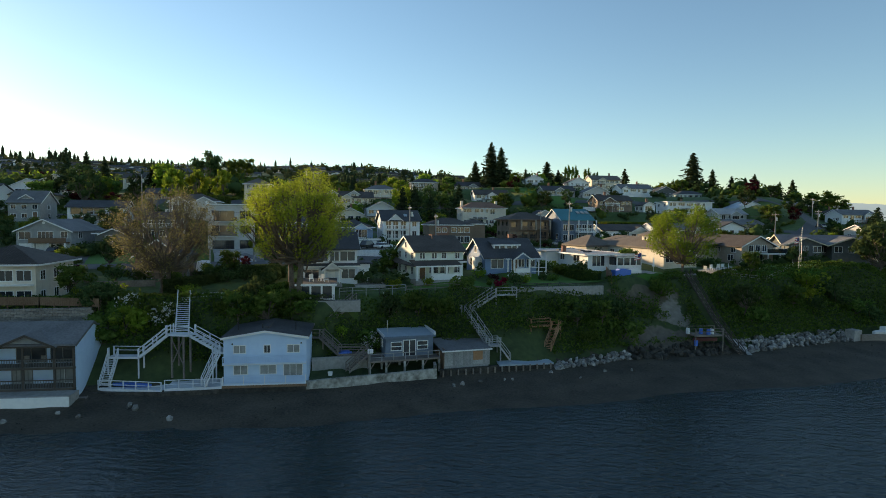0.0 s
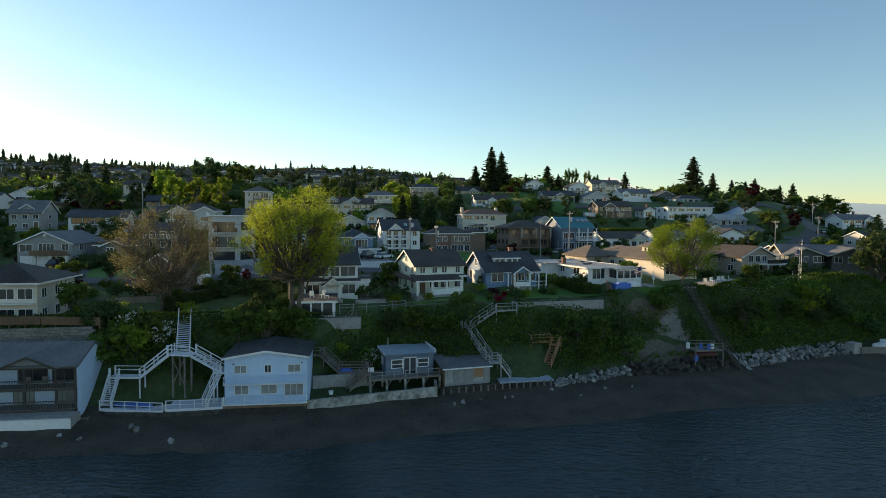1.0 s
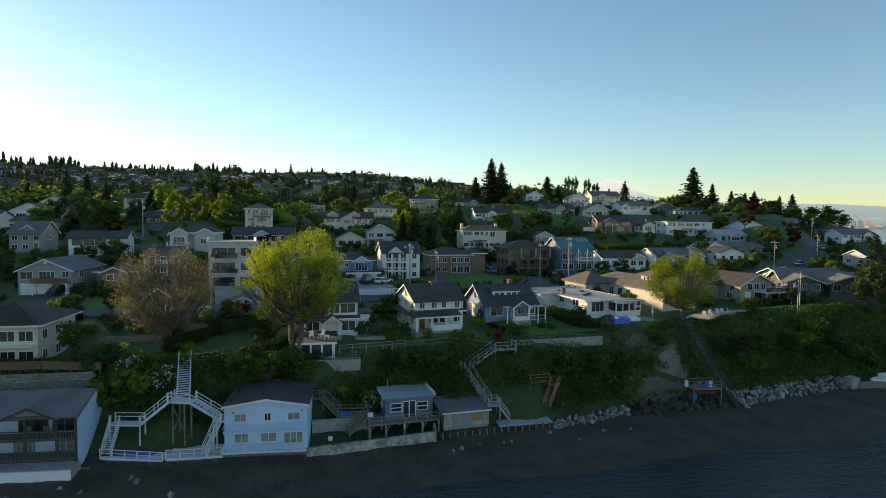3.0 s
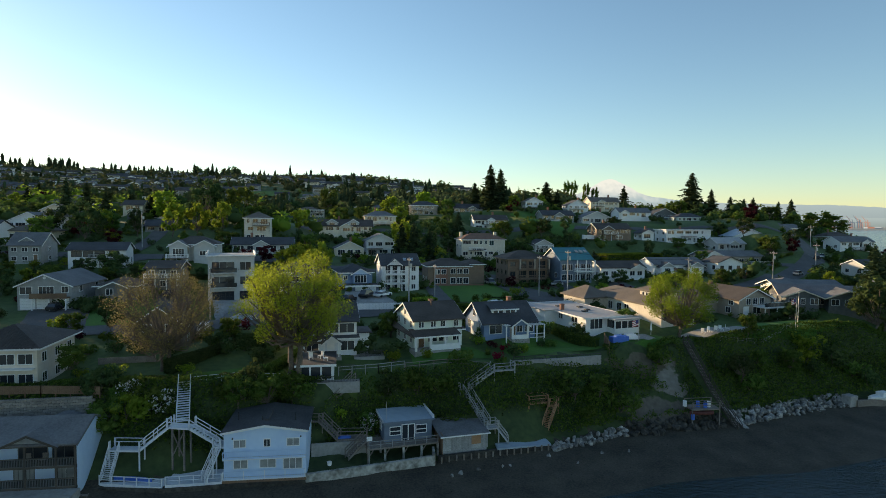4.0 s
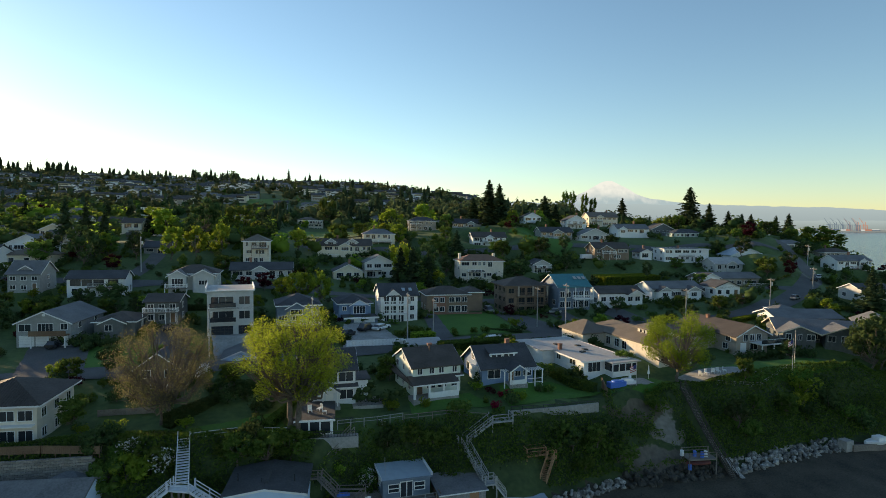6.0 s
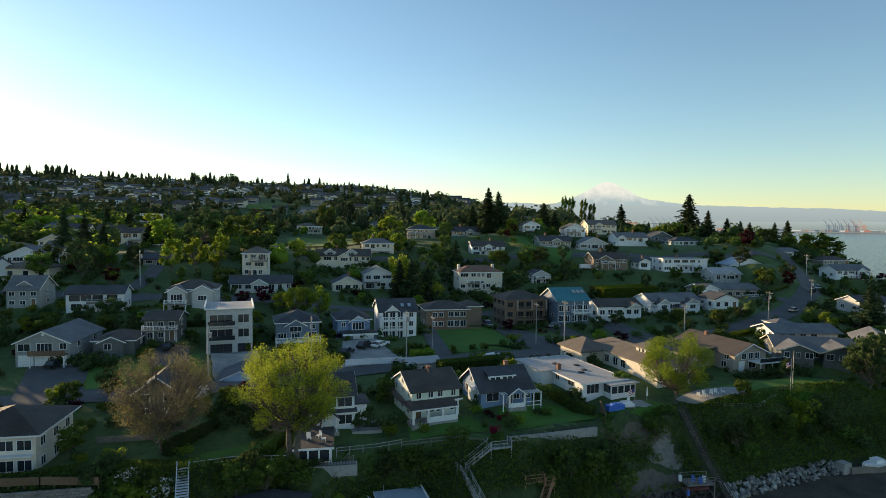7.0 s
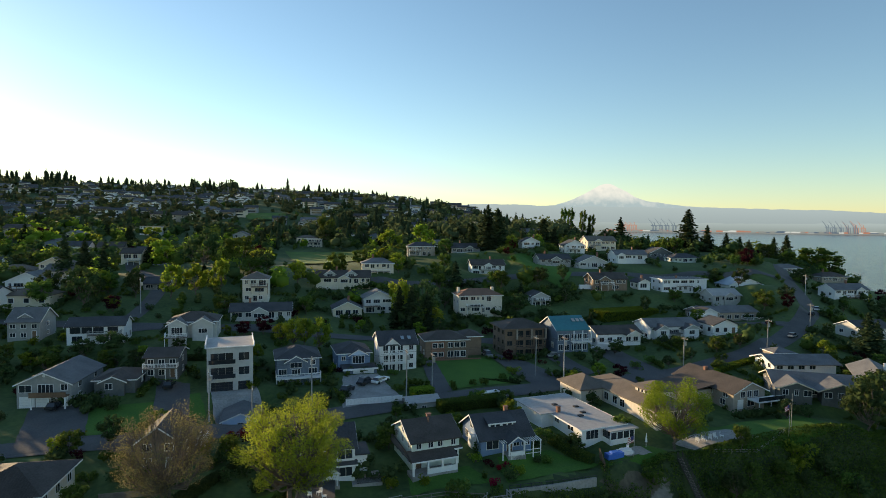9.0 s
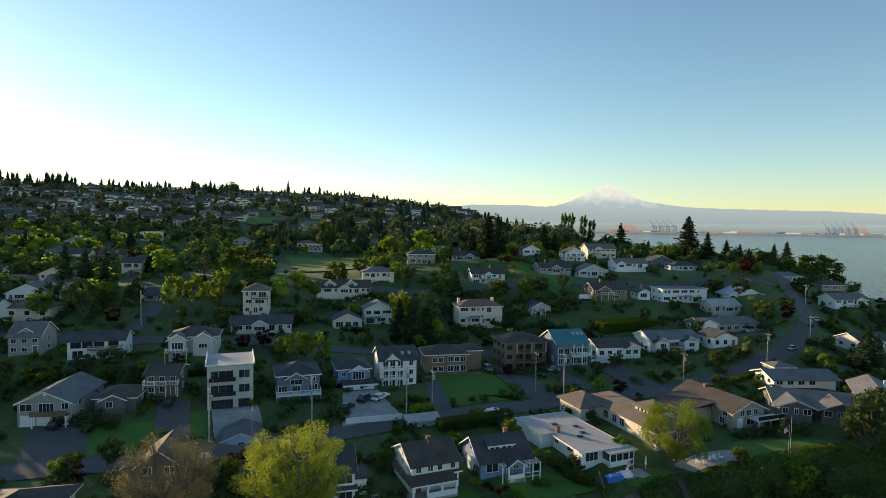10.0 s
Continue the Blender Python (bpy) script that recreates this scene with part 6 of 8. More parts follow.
def conifer(seed, height, spread, mat, whorls=22, blades=8, bits=7, bare=0.06):
    rng = np.random.default_rng(seed)
    bm = bmesh.new()
    beam(bm, (0, 0, -0.4), (0, 0, height * 0.96), height * 0.017, 0.03, 6)
    pts, size = [], []
    for k in range(whorls):
        f = (k + rng.uniform(-0.3, 0.3)) / whorls
        z = height * (bare + (1 - bare) * f)
        reach = spread * (1 - f) ** 0.72 * rng.uniform(0.72, 1.12) + 0.15
        for b in range(blades):
            az = rng.uniform(0, 2 * math.pi)
            r = reach * rng.uniform(0.7, 1.1)
            for i in range(bits):
                g = (i + rng.uniform(0, 1)) / bits
                pts.append((math.cos(az) * r * g + rng.normal(0, 0.12 * reach * g), math.sin(az) * r * g + rng.normal(0, 0.12 * reach * g), z - 0.2 * r * g ** 1.4 + rng.normal(0, 0.2)))
                size.append(0.2 * reach * (1.15 - 0.5 * g) + 0.2)
    f = (np.arange(9) + 0.5) / 9
    r = spread * (1 - f) ** 0.72 * 0.5
    heart = np.stack([rng.normal(0, 0.08, 9) * r, rng.normal(0, 0.08, 9) * r, height * (bare + (1 - bare) * f) - 0.1 * r], 1), np.stack([r, r, np.full(9, height * 0.075)], 1)
    return to_mesh("trunk", bm, bark), cards(pts, np.array(size), rng, mat, "crown", squash=0.35, cores=heart)


def shrub(seed, w, h, n, leaf, mat):
    rng = np.random.default_rng(seed)
    bm = bmesh.new()
    lumps = rng.normal(0, 1, (7, 3)) * np.array([w * 0.24, w * 0.24, h * 0.12]) + np.array([0, 0, h * 0.5])
    for q in lumps:
        beam(bm, (0, 0, -0.2), tuple(q), 0.06, 0.02, 3)
    u = rng.normal(size=(n, 3))
    u /= np.linalg.norm(u, axis=1)[:, None]
    pts = lumps[rng.integers(0, 7, n)] + u * np.array([w * 0.27, w * 0.27, h * 0.38]) * rng.uniform(0.6, 1.05, n)[:, None]
    pts[:, 2] = np.maximum(pts[:, 2], 0.02)
    return to_mesh("woody_base", bm, bark), cards(pts, leaf, rng, mat, "leaves")


def plant(name, meshes, x, y, label, category="tree", scale=1.0, turn=0.0, z=None, wide=None, group="", names=("trunk", "crown")):
    root = thing(name, pose(x, y, gz(x, y) if z is None else z, 0, 0, turn) @ Matrix.Diagonal((wide or scale, wide or scale, scale, 1)), label, category, group)
    for nm, me in zip(names, meshes):
        part(nm, me, None, root)
    return root




# ---- streets, drives and lawns ----
STREET = [(-90, 92), (-66, 99), (-53, 102), (-40, 107), (-28, 111.5), (-20, 115.5), (-9, 121.5), (3, 127), (16.5, 133), (30.6, 139), (55, 148), (75, 159), (101, 177), (125, 199), (143, 221), (153, 243), (160, 262), (172, 290), (188, 315)]


def smooth_line(pts, step=2.0):
    out = []
    for i in range(len(pts) - 1):
        p0, p1, p2, p3 = (Vector(pts[max(0, min(len(pts) - 1, j))]) for j in (i - 1, i, i + 1, i + 2))
        n = max(1, int((p2 - p1).length / step))
        for k in range(n):
            t = k / n
            out.append(0.5 * ((2 * p1) + (p2 - p0) * t + (2 * p0 - 5 * p1 + 4 * p2 - p3) * t * t + (3 * p1 - p0 - 3 * p2 + p3) * t ** 3))
    return out + [Vector(pts[-1])]


def strip(name, pts, width, mat, label, lift=0.16, across=6):
    line = smooth_line(pts)
    bm, prev = bmesh.new(), None
    for i, p in enumerate(line):
        w = (line[min(i + 1, len(line) - 1)] - line[max(i - 1, 0)]).normalized()
        side = Vector((-w.y, w.x))
        cur = []
        for k in range(across + 1):
            q = p + side * width * (k / across - 0.5)
            cur.append(bm.verts.new((q.x, q.y, gz(q.x, q.y) + lift)))
        if prev:
            for k in range(across):
                bm.faces.new((prev[k + 1], prev[k], cur[k], cur[k + 1]))
        prev = cur
    return solid(name, bm, mat, pose(0, 0, 0), label, name.split("_")[0], kind="structure")


def patch(name, quad, mat, label, lift=0.12, n=14):
    """A piece of ground cover laid over the land between four corners."""
    a_, b_, c_, d_ = (Vector(q) for q in quad)
    bm = bmesh.new()
    g = []
    for i in range(n + 1):
        for j in range(n + 1):
            p = (a_.lerp(b_, i / n)).lerp(d_.lerp(c_, i / n), j / n)
            p = p + Vector((noise.noise(Vector((p.x, p.y, 0.3))), noise.noise(Vector((p.x, p.y, 4.3))))) * 0.25
            g.append(bm.verts.new((p.x, p.y, gz(p.x, p.y) + lift)))
    for i in range(n):
        for j in range(n):
            bm.faces.new((g[i * (n + 1) + j], g[(i + 1) * (n + 1) + j], g[(i + 1) * (n + 1) + j + 1], g[i * (n + 1) + j + 1]))
    return solid(name, bm, mat, pose(0, 0, 0), label, name.split("_")[0], kind="structure")


strip("road_main", STREET, 6.5, asphalt, "asphalt street winding along the slope")
strip("road_upper", [(-95, 150), (-92, 175), (-100, 205), (-125, 235), (-140, 265)], 5, asphalt, "narrow asphalt lane up the slope")
strip("road_hill", [(-140, 165), (-60, 166), (-10, 172), (40, 190), (85, 205), (125, 200)], 5, asphalt, "asphalt lane behind the houses")
strip("road_crest", [(-60, 240), (0, 245), (50, 255), (110, 262), (158, 262)], 5, asphalt, "asphalt lane between upper gardens")
strip("road_far", [(-250, 500), (-245, 600), (-260, 700), (-255, 800)], 9, asphalt, "distant street climbing the hill")
patch("driveway_asphalt", [(-83, 116), (-72, 118), (-62, 99), (-72, 95)], asphalt, "wide dark asphalt driveway below a garage", 0.18)
patch("driveway_lane", [(-63, 127.5), (-56, 128.5), (-47, 107), (-53, 104)], asphalt, "sloping asphalt driveway", 0.18)
patch("driveway_concrete", [(-51.5, 128), (-42.5, 131), (-33, 113), (-42.5, 109)], concrete, "pale concrete driveway below the tall house", 0.2)
patch("driveway_parking", [(-23, 136), (-15, 139), (-8, 125), (-20, 118)], concrete, "grey concrete parking pad", 0.18)
patch("driveway_east", [(-5, 152), (-1.5, 154), (3, 131), (-1, 128)], asphalt, "asphalt driveway beside a lawn", 0.18)
patch("driveway_middle", [(13, 163), (20, 165), (32, 143), (23, 138)], asphalt, "asphalt driveway between houses", 0.18)
patch("driveway_teal", [(30, 164), (35, 166), (41, 149), (35, 144)], asphalt, "asphalt driveway beside shrubs", 0.18)
patch("driveway_van", [(46, 171), (53, 175), (61, 151), (51, 147)], asphalt, "asphalt driveway with a parked van", 0.18)
patch("lawn_west", [(-72, 116), (-58, 119), (-52, 106), (-64, 103)], lawn, "mown green lawn beside a drive")
patch("lawn_drive", [(-56.5, 121), (-52, 124), (-46, 113), (-50.5, 109)], lawn, "mown green lawn strip")
patch("lawn_centre", [(-2.5, 152), (14, 160), (20, 140), (3, 132)], lawn, "open mown lawn above the street")
patch("lawn_cream", [(-5, 91), (5, 95), (9, 90.5), (-4, 85.5)], lawn, "mown lawn on the edge of the bluff")
patch("lawn_blue", [(10, 97), (20, 102), (27.5, 96), (11, 89.5)], lawn, "mown lawn in front of a bungalow")
patch("lawn_white", [(29, 98.5), (40, 103), (41, 98), (28, 95)], lawn, "mown lawn by a patio")
patch("lawn_hedge", [(-34, 80), (-25, 86), (-21.5, 80.5), (-31, 77)], lawn, "mown lawn framed by hedges")
patch("lawn_east", [(50, 112), (76, 121), (78, 110), (50, 101)], lawn, "mown lawn on the edge of the bluff")
patch("lawn_meadow", [(-100, 372), (-52, 382), (-40, 305), (-68, 286)], meadow, "sunlit open meadow on the slope", 0.6)
patch("lawn_slope", [(32, 277), (46, 290), (59, 257), (51, 238)], lawn, "open green slope between the houses", 0.4)
patch("lawn_hill", [(-186, 548), (-150, 562), (-140, 526), (-170, 512)], meadow, "distant open field on the hill", 1.5)
patch("patio_gravel", [(44, 106), (56, 111), (60, 106), (46, 102)], concrete, "pale gravel patio with garden chairs", 0.16)
patch("patio_stone", [(31, 99.5), (36, 101.5), (37.5, 99), (32.5, 97.5)], concrete, "small stone patio with covered chairs", 0.2)


# ---- poles, wires, cars ----
def utility_pole(x, y, h, turn=20.0, box_on=True):
    r = thing("utility_pole", pose(x, y, gz(x, y), 0, 0, turn), "weathered wooden utility pole with crossarm and insulators", "utility pole", "utility poles")
    part("pole", beam(bmesh.new(), (0, 0, -0.5), (0, 0, h), 0.17, 0.12, 8), grey_wood, r)
    part("crossarm", boxes((-0.06, 0.06, -1.2, 1.2, h - 0.7, h - 0.55)), wood, r)
    for y_ in (-1.1, -0.4, 0.4, 1.1):
        part("insulator", beam(bmesh.new(), (0, y_, h - 0.55), (0, y_, h - 0.35), 0.05, 0.05, 6), white, r)
    if box_on:
        part("transformer", beam(bmesh.new(), (0.4, 0, h - 2.4), (0.4, 0, h - 1.4), 0.3, 0.3, 10), metal, r)
    return Vector((x, y, gz(x, y) + h - 0.4))


tops = [utility_pole(*p) for p in ((-45.0, 111.5, 10.5, 20), (-26.6, 119.0, 10.5, 20, False), (-7.2, 125.5, 11.0), (-1.6, 130.6, 9.0, 20, True), (29.5, 135.0, 13.0), (24.5, 145, 10.5, 20, False), (63.2, 147.5, 11.0), (99.8, 173.5, 9.5), (128.5, 198, 9.0), (-91, 175, 11.0), (-35.9, 109.5, 7.5, 20, False), (157, 246, 9))]


def wire(p, q, sag=0.8):
    c = bpy.data.curves.new("wire", "CURVE")
    c.dimensions, c.bevel_depth, c.bevel_resolution = "3D", 0.018, 0
    s = c.splines.new("POLY")
    s.points.add(12)
    for k in range(13):
        t = k / 12
        v = p.lerp(q, t)
        s.points[k].co = (v.x, v.y, v.z - sag * 4 * t * (1 - t), 1)
    c.materials.append(dark_metal)
    tagged(new("power_line", c), "thin black overhead power line between poles", "power line", "power lines")


for i, j in ((0, 1), (1, 2), (2, 4), (4, 6), (6, 7), (7, 8), (8, 11)):
    for off in (-0.8, 0.8):
        wire(tops[i] + Vector((0, off, 0)), tops[j] + Vector((0, off, 0)))

WHEEL = to_mesh("wheel", beam(bmesh.new(), (0, -0.11, 0), (0, 0.11, 0), 0.33, 0.33, 12), rubber)


def car(x, y, turn, mat, label, length=4.5, high=1.45, van=False):
    r = thing("van" if van else "car", pose(x, y, gz(x, y) + 0.2, 0, 0, turn), label, "van" if van else "car", "parked vehicles")
    w, L = 0.9, length / 2
    bm = bmesh.new()
    slab(bm, [(-L, -w, 0.85), (L * 0.97, -w, 0.78), (L * 0.97, w, 0.78), (-L, w, 0.85)], 0.55)
    bmesh.ops.bevel(bm, geom=bm.edges[:], offset=0.1, segments=2, affect="EDGES")
    part("body", bm, mat, r)
    a0, a1, b0, b1 = (-L + 0.05, L * 0.55, -L + 0.1, L * 0.35) if van else (-L * 0.85, L * 0.5, -L * 0.6, L * 0.15)
    top = 1.95 if van else high
    bm = bmesh.new()
    v = [bm.verts.new(p) for p in ((a0, -w * 0.95, 0.8), (a1, -w * 0.95, 0.8), (a1, w * 0.95, 0.8), (a0, w * 0.95, 0.8), (b0, -w * 0.78, top), (b1, -w * 0.78, top), (b1, w * 0.78, top), (b0, w * 0.78, top))]
    for f in ((0, 3, 2, 1), (4, 5, 6, 7), (0, 1, 5, 4), (1, 2, 6, 5), (2, 3, 7, 6), (3, 0, 4, 7)):
        bm.faces.new([v[i] for i in f])
    part("cabin", bm, mat if van else glass, r)
    part("roof_panel", boxes((b0, b1, -w * 0.78, w * 0.78, top - 0.02, top + 0.05)), mat, r)
    if van:
        part("windscreen", slab(bmesh.new(), [(a1 + 0.03, -0.7, 0.95), (a1 + 0.03, 0.7, 0.95), (b1 + 0.08, 0.62, 1.8), (b1 + 0.08, -0.62, 1.8)], 0.04), glass, r)
    for sx in (-L * 0.62, L * 0.62):
        for sy in (-w + 0.05, w - 0.05):
            part("wheel", WHEEL, None, r, at=pose(sx, sy, 0.33))


car(-17.0, 132, 60, car_dark, "dark parked pickup on a concrete pad", 5.2, 1.7)
car(-13.8, 134, 60, white, "white boat-like trailer parked on a pad", 5.5, 1.3)
car(-20.5, 127, 70, car_dark, "dark grey car parked on a pad", 4.4)
car(13.5, 160, -70, car_silver, "silver car parked beside a lawn", 4.6, 1.6)
car(32.0, 162, 160, car_silver, "silver hatchback parked on a drive", 4.2)
car(48.5, 171.5, 155, white, "white delivery van parked on a drive", 5.6, 2, True)
car(12.2, 126.5, 30, white, "white camper van beside a hedge", 6.0, 2, True)
car(8.6, 124.0, 30, car_silver, "pale car parked beside a hedge", 4.4)
car(-42.6, 103, 100, white, "white box van beside a shed", 5.0, 2, True)
car(-77.5, 115.5, 90, car_dark, "black car parked by the garage", 4.6)
car(-59.5, 126.0, 100, car_dark, "black car parked before a house", 4.4)
car(61, 238, 10, white, "white motorhome parked on the slope", 6.8, 2, True)
car(117, 189, 40, car_silver, "silver car parked by the street", 4.5)
car(138, 212, 50, car_dark, "dark car parked by the street", 4.5)
car(149, 226, 60, white, "white car parked by the street", 4.5)
car(96, 182, 30, red_paint, "red car parked by the street", 4.3)

# ---- fences, walls and garden things ----
fence([(-19.5, 119.3), (-8, 123.5)], 1.5, white, "white-painted board fence along the street", 2.4, boards=0.3)
fence([(-33.4, 76.2), (-28, 78), (-21, 80.2)], 1.0, W_, "white post and rail fence along the bluff")
fence([(-14.5, 80.8), (-9, 82), (-5.4, 83.5)], 1.0, grey_wood, "weathered grey fence along the bluff", 1.8, zs=[10.4, 10.6, 10.7])
fence([(-5.2, 83.2), (1, 84.6), (7, 85.4)], 1.1, wood, "weathered brown rail fence along the bluff", 2.0)
fence([(11, 87.2), (18, 89.4), (25.8, 92.4)], 1.0, dark_metal, "thin dark metal fence beside a lawn", 2.0)
wall_line([(11, 86.8), (18, 89.0), (25.8, 92.0)], [11.0, 10.9, 10.8], [8.0, 8.0, 8.0], 0.35, concrete, "garden_wall", "low pale concrete wall along the lawn edge")
fence([(-57, 70.0), (-50, 71.2), (-43, 71.8)], 1.1, brown_wood, "brown board fence above the block wall", 2.0, boards=0.25, zs=[10.1, 10.0, 9.8])
fence([(49, 100.5), (58, 103), (66, 108)], 0.9, grey_wood, "low weathered fence beside a patio", 2.0)
fence([(27.6, 93.8), (27.9, 98)], 1.8, brown_wood, "tall brown garden fence", 1.5, boards=0.2)
fence([(-49.5, 82.5), (-42, 84)], 1.0, wood, "weathered picket fence below the brown house", 1.5, boards=0.3)

# the block retaining wall behind the veranda house
r = thing("block_wall", pose(-57.5, 67.6, 6.9, 0, 0, 12), "dry-stacked wall of grey-brown retaining blocks", "retaining wall")
bm = boxes((0, 0.58, 0, 0.4, 0, 0.32))
bmesh.ops.bevel(bm, geom=bm.edges[:], offset=0.04, segments=1, affect="EDGES")
blk = to_mesh("block", bm, block)
for j in range(9):
    for i in range(24):
        part("block", blk, None, r, at=pose(i * 0.6 + (j % 2) * 0.3, j * 0.05, j * 0.33))

# garden pavilion on the bank
r = thing("garden_pavilion", pose(-19.8, 78.4, 10.0, 0, 0, 10), "white garden room with a flat roof terrace", "pavilion")
part("wall", boxes((0, 5.0, 0, 6, -3.5, 2.0)), white_siding, r)
part("terrace", boxes((-0.3, 8.5, -1.3, 0, -1.6, -0.05)), concrete, r)
part("roof", boxes((-0.3, 5.3, -0.3, 8.0, 2.0, 2.18)), roof_dark, r)
part("fascia", boxes((-0.33, 5.33, -0.36, -0.3, 1.9, 2.2)), white, r)
for u in (1.0, 2.5, 4.0):
    window(r, "f", u, 0.15, 1.25, 1.7, (5, 4), bars=0)
part("railing", pickets(2.4, 8.3, 0.2, -0.05, 0.8, -1.25), dark_metal, r)
part("roof_railing", pickets(5.4, 8.0, 0.2, 0.5, 1.5, 2.0), dark_metal, r)


def chair(x, y, turn, mat, z=None):
    r = thing("garden_chair", pose(x, y, gz(x, y) + 0.2 if z is None else z, 0, 0, turn), "white slatted garden chair on a patio", "chair", "garden chairs")
    part("seat", boxes((-0.3, 0.3, -0.3, 0.3, 0.36, 0.42)), mat, r)
    part("backrest", slab(bmesh.new(), [(-0.3, 0.3, 1.0), (0.3, 0.3, 1.0), (0.3, 0.38, 1.0), (-0.3, 0.38, 1.0)], 0.6), mat, r)
    for a_ in (-0.26, 0.26):
        for b_ in (-0.26, 0.26):
            part("leg", boxes((a_ - 0.03, a_ + 0.03, b_ - 0.03, b_ + 0.03, 0, 0.37)), mat, r)


for x, y, t in ((49, 104.5, 20), (50.2, 104.8, -30), (51.5, 105.4, 10), (53, 106, 60), (47.8, 104.4, 130), (33.5, 99.6, 30)):
    chair(x, y, t, white)
for x, y, t in ((-18.6, 81.6, 20), (-17.4, 82.4, -40), (-16.4, 81.2, 100)):
    chair(x, y, t, white, 12.19)
solid("covered_furniture", boxes((-1.3, 1.3, -0.8, 0.8, 0, 0.5), (-0.9, 0.9, -0.5, 0.5, 0.5, 0.8)), white, pose(32.5, 98.6, gz(32.5, 98.6) + 0.2, 0, 0, 15), "low garden furniture under a pale cover", "furniture")
solid("closed_parasol", beam(beam(bmesh.new(), (0, 0, 0), (0, 0, 2.4), 0.04), (0, 0, 0.9), (0, 0, 2.5), 0.22, 0.04, 8), white, pose(37.2, 101.6, gz(37.2, 101.6) + 0.1), "closed white parasol on a stone patio", "parasol")
solid("covered_grill", boxes((-1.6, 1.6, -0.6, 0.6, 0, 0.95), (-0.7, 0.7, -0.5, 0.5, 0.95, 1.15)), blue_tarp, pose(30.2, 97.3, gz(30.2, 97.3) + 0.1, 0, 0, 20), "garden bench under a bright blue cover", "furniture")


def flagpole(x, y, h, flagged=True):
    r = thing("flagpole", pose(x, y, gz(x, y), 0, 0, 30), "tall slender flagpole on the bluff edge", "flagpole")
    part("pole", beam(bmesh.new(), (0, 0, -0.4), (0, 0, h), 0.06, 0.04, 8), metal, r)
    if flagged:
        for k in range(7):
            part("stripe", slab(bmesh.new(), [(-1.6, 0, h - 0.5 - k * 0.15), (-0.05, 0.1, h - 0.3 - k * 0.15), (-0.05, 0.13, h - 0.3 - k * 0.15), (-1.6, 0.03, h - 0.5 - k * 0.15)], 0.145), red_paint if k % 2 == 0 else white, r)
        part("canton", slab(bmesh.new(), [(-0.75, 0.0, h - 0.38), (-0.05, 0.08, h - 0.29), (-0.05, 0.16, h - 0.29), (-0.75, 0.08, h - 0.38)], 0.6), blue_paint, r)


flagpole(66.5, 107.5, 6.5)
flagpole(67.5, 108.5, 7.5, False)
flagpole(33.6, 97.4, 4.0)

# shed, barrels, skiff and other beach gear
house("small pale shed with a light metal roof", -6.2, 119.5, 11.4, 20, 6.5, 4.5, 2.5, pale_grey, roof_pale, "gable", "x", rise=0.7, front=1, left=0, right=0, name="garden_shed", win=(0.9, 0.8), pad=False)
skiff = to_mesh("skiff", hull(3.8, 0.75, 0.55), faded_red)
solid("skiff", skiff, None, pose(38.0, 86.6, 3.0, 4, 0, 6), "faded red skiff lying among beach gear", "boat")
for x, y, z, m in ((40.6, 87.2, 4.0, blue_tarp), (41.3, 87.6, 4.0, white), (38.4, 86.4, 2.4, blue_tarp), (39.6, 87.6, 4.0, blue_tarp), (37.7, 87.8, 4.0, white)):
    solid("barrel", beam(bmesh.new(), (0, 0, 0), (0, 0, 0.85), 0.3, 0.28, 10), m, pose(x, y, z, 0, 0, 20), "plastic storage barrel on a timber platform", "barrel", "beach barrels")
bm = hull(6, 1.1, 1.0)
r = thing("motor_boat", pose(74.3, 98.6, 1.5, 0, 0, 14), "white motor boat lying above the beach", "boat")
part("hull", bm, white, r)
part("cuddy", boxes((2.2, 4.0, -0.7, 0.7, 1.0, 1.7)), white, r)
solid("concrete_box", boxes((-0.9, 0.9, -0.8, 0.8, 0, 2.2)), concrete, pose(70.6, 98.2, 0.7, 0, 0, 20), "square grey concrete box at the bank foot", "bunker")
wall_line([(71.5, 97.4), (80, 99.0), (92, 102.6)], [2.2, 2.1, 2.0], [0, 0, 0], 0.4, wood, "bulkhead", "low weathered timber bulkhead by a boat", "seawall")
solid("bucket", beam(bmesh.new(), (0, 0, 0), (0, 0, 0.45), 0.24, 0.3, 10), white, pose(-13.6, 69.6, 2.0), "white plastic bucket behind the seawall", "bucket")
solid("folded_tarp", boxes((-0.9, 0.9, -0.4, 0.4, 0, 0.35), (-0.5, 0.6, -0.3, 0.3, 0.35, 0.5)), blue_tarp, pose(-12.6, 74.3, 3.45, 0, 0, 10), "folded bright blue tarpaulin on a wall", "tarpaulin")


# ---- planting ----
ROADS = [p for pts in (STREET, [(-95, 150), (-92, 175), (-100, 205)], [(-140, 165), (-60, 166), (-10, 172), (40, 190), (85, 205), (125, 200)], [(-60, 240), (0, 245), (50, 255), (110, 262), (158, 262)]) for p in smooth_line(pts, 3.0)]
ROADS = np.array([tuple(p) for p in ROADS])
OPEN = [(-56, 84, 6), (-77, 107, 9), (-55, 117, 9), (-62, 110, 8), (-43, 119, 9), (-16, 130, 8), (8, 147, 11), (1, 139, 6), (23, 151, 7), (36, 155, 5), (53, 160, 7), (1, 90, 6), (18, 96, 7.5), (35, 99, 5), (-28, 81, 6), (62, 110, 9), (-72, 345, 30), (-162, 537, 24), (-153, 510, 14), (50, 107, 6), (69, 212, 12), (48, 216, 7), (47, 265, 13), (106, 178, 8), (118, 188, 9), (130, 203, 9), (140, 216, 8), (150, 232, 9), (98, 192, 6), (-60, 268, 8), (-53, 294, 14), (-75, 305, 16), (-64, 248, 8)]
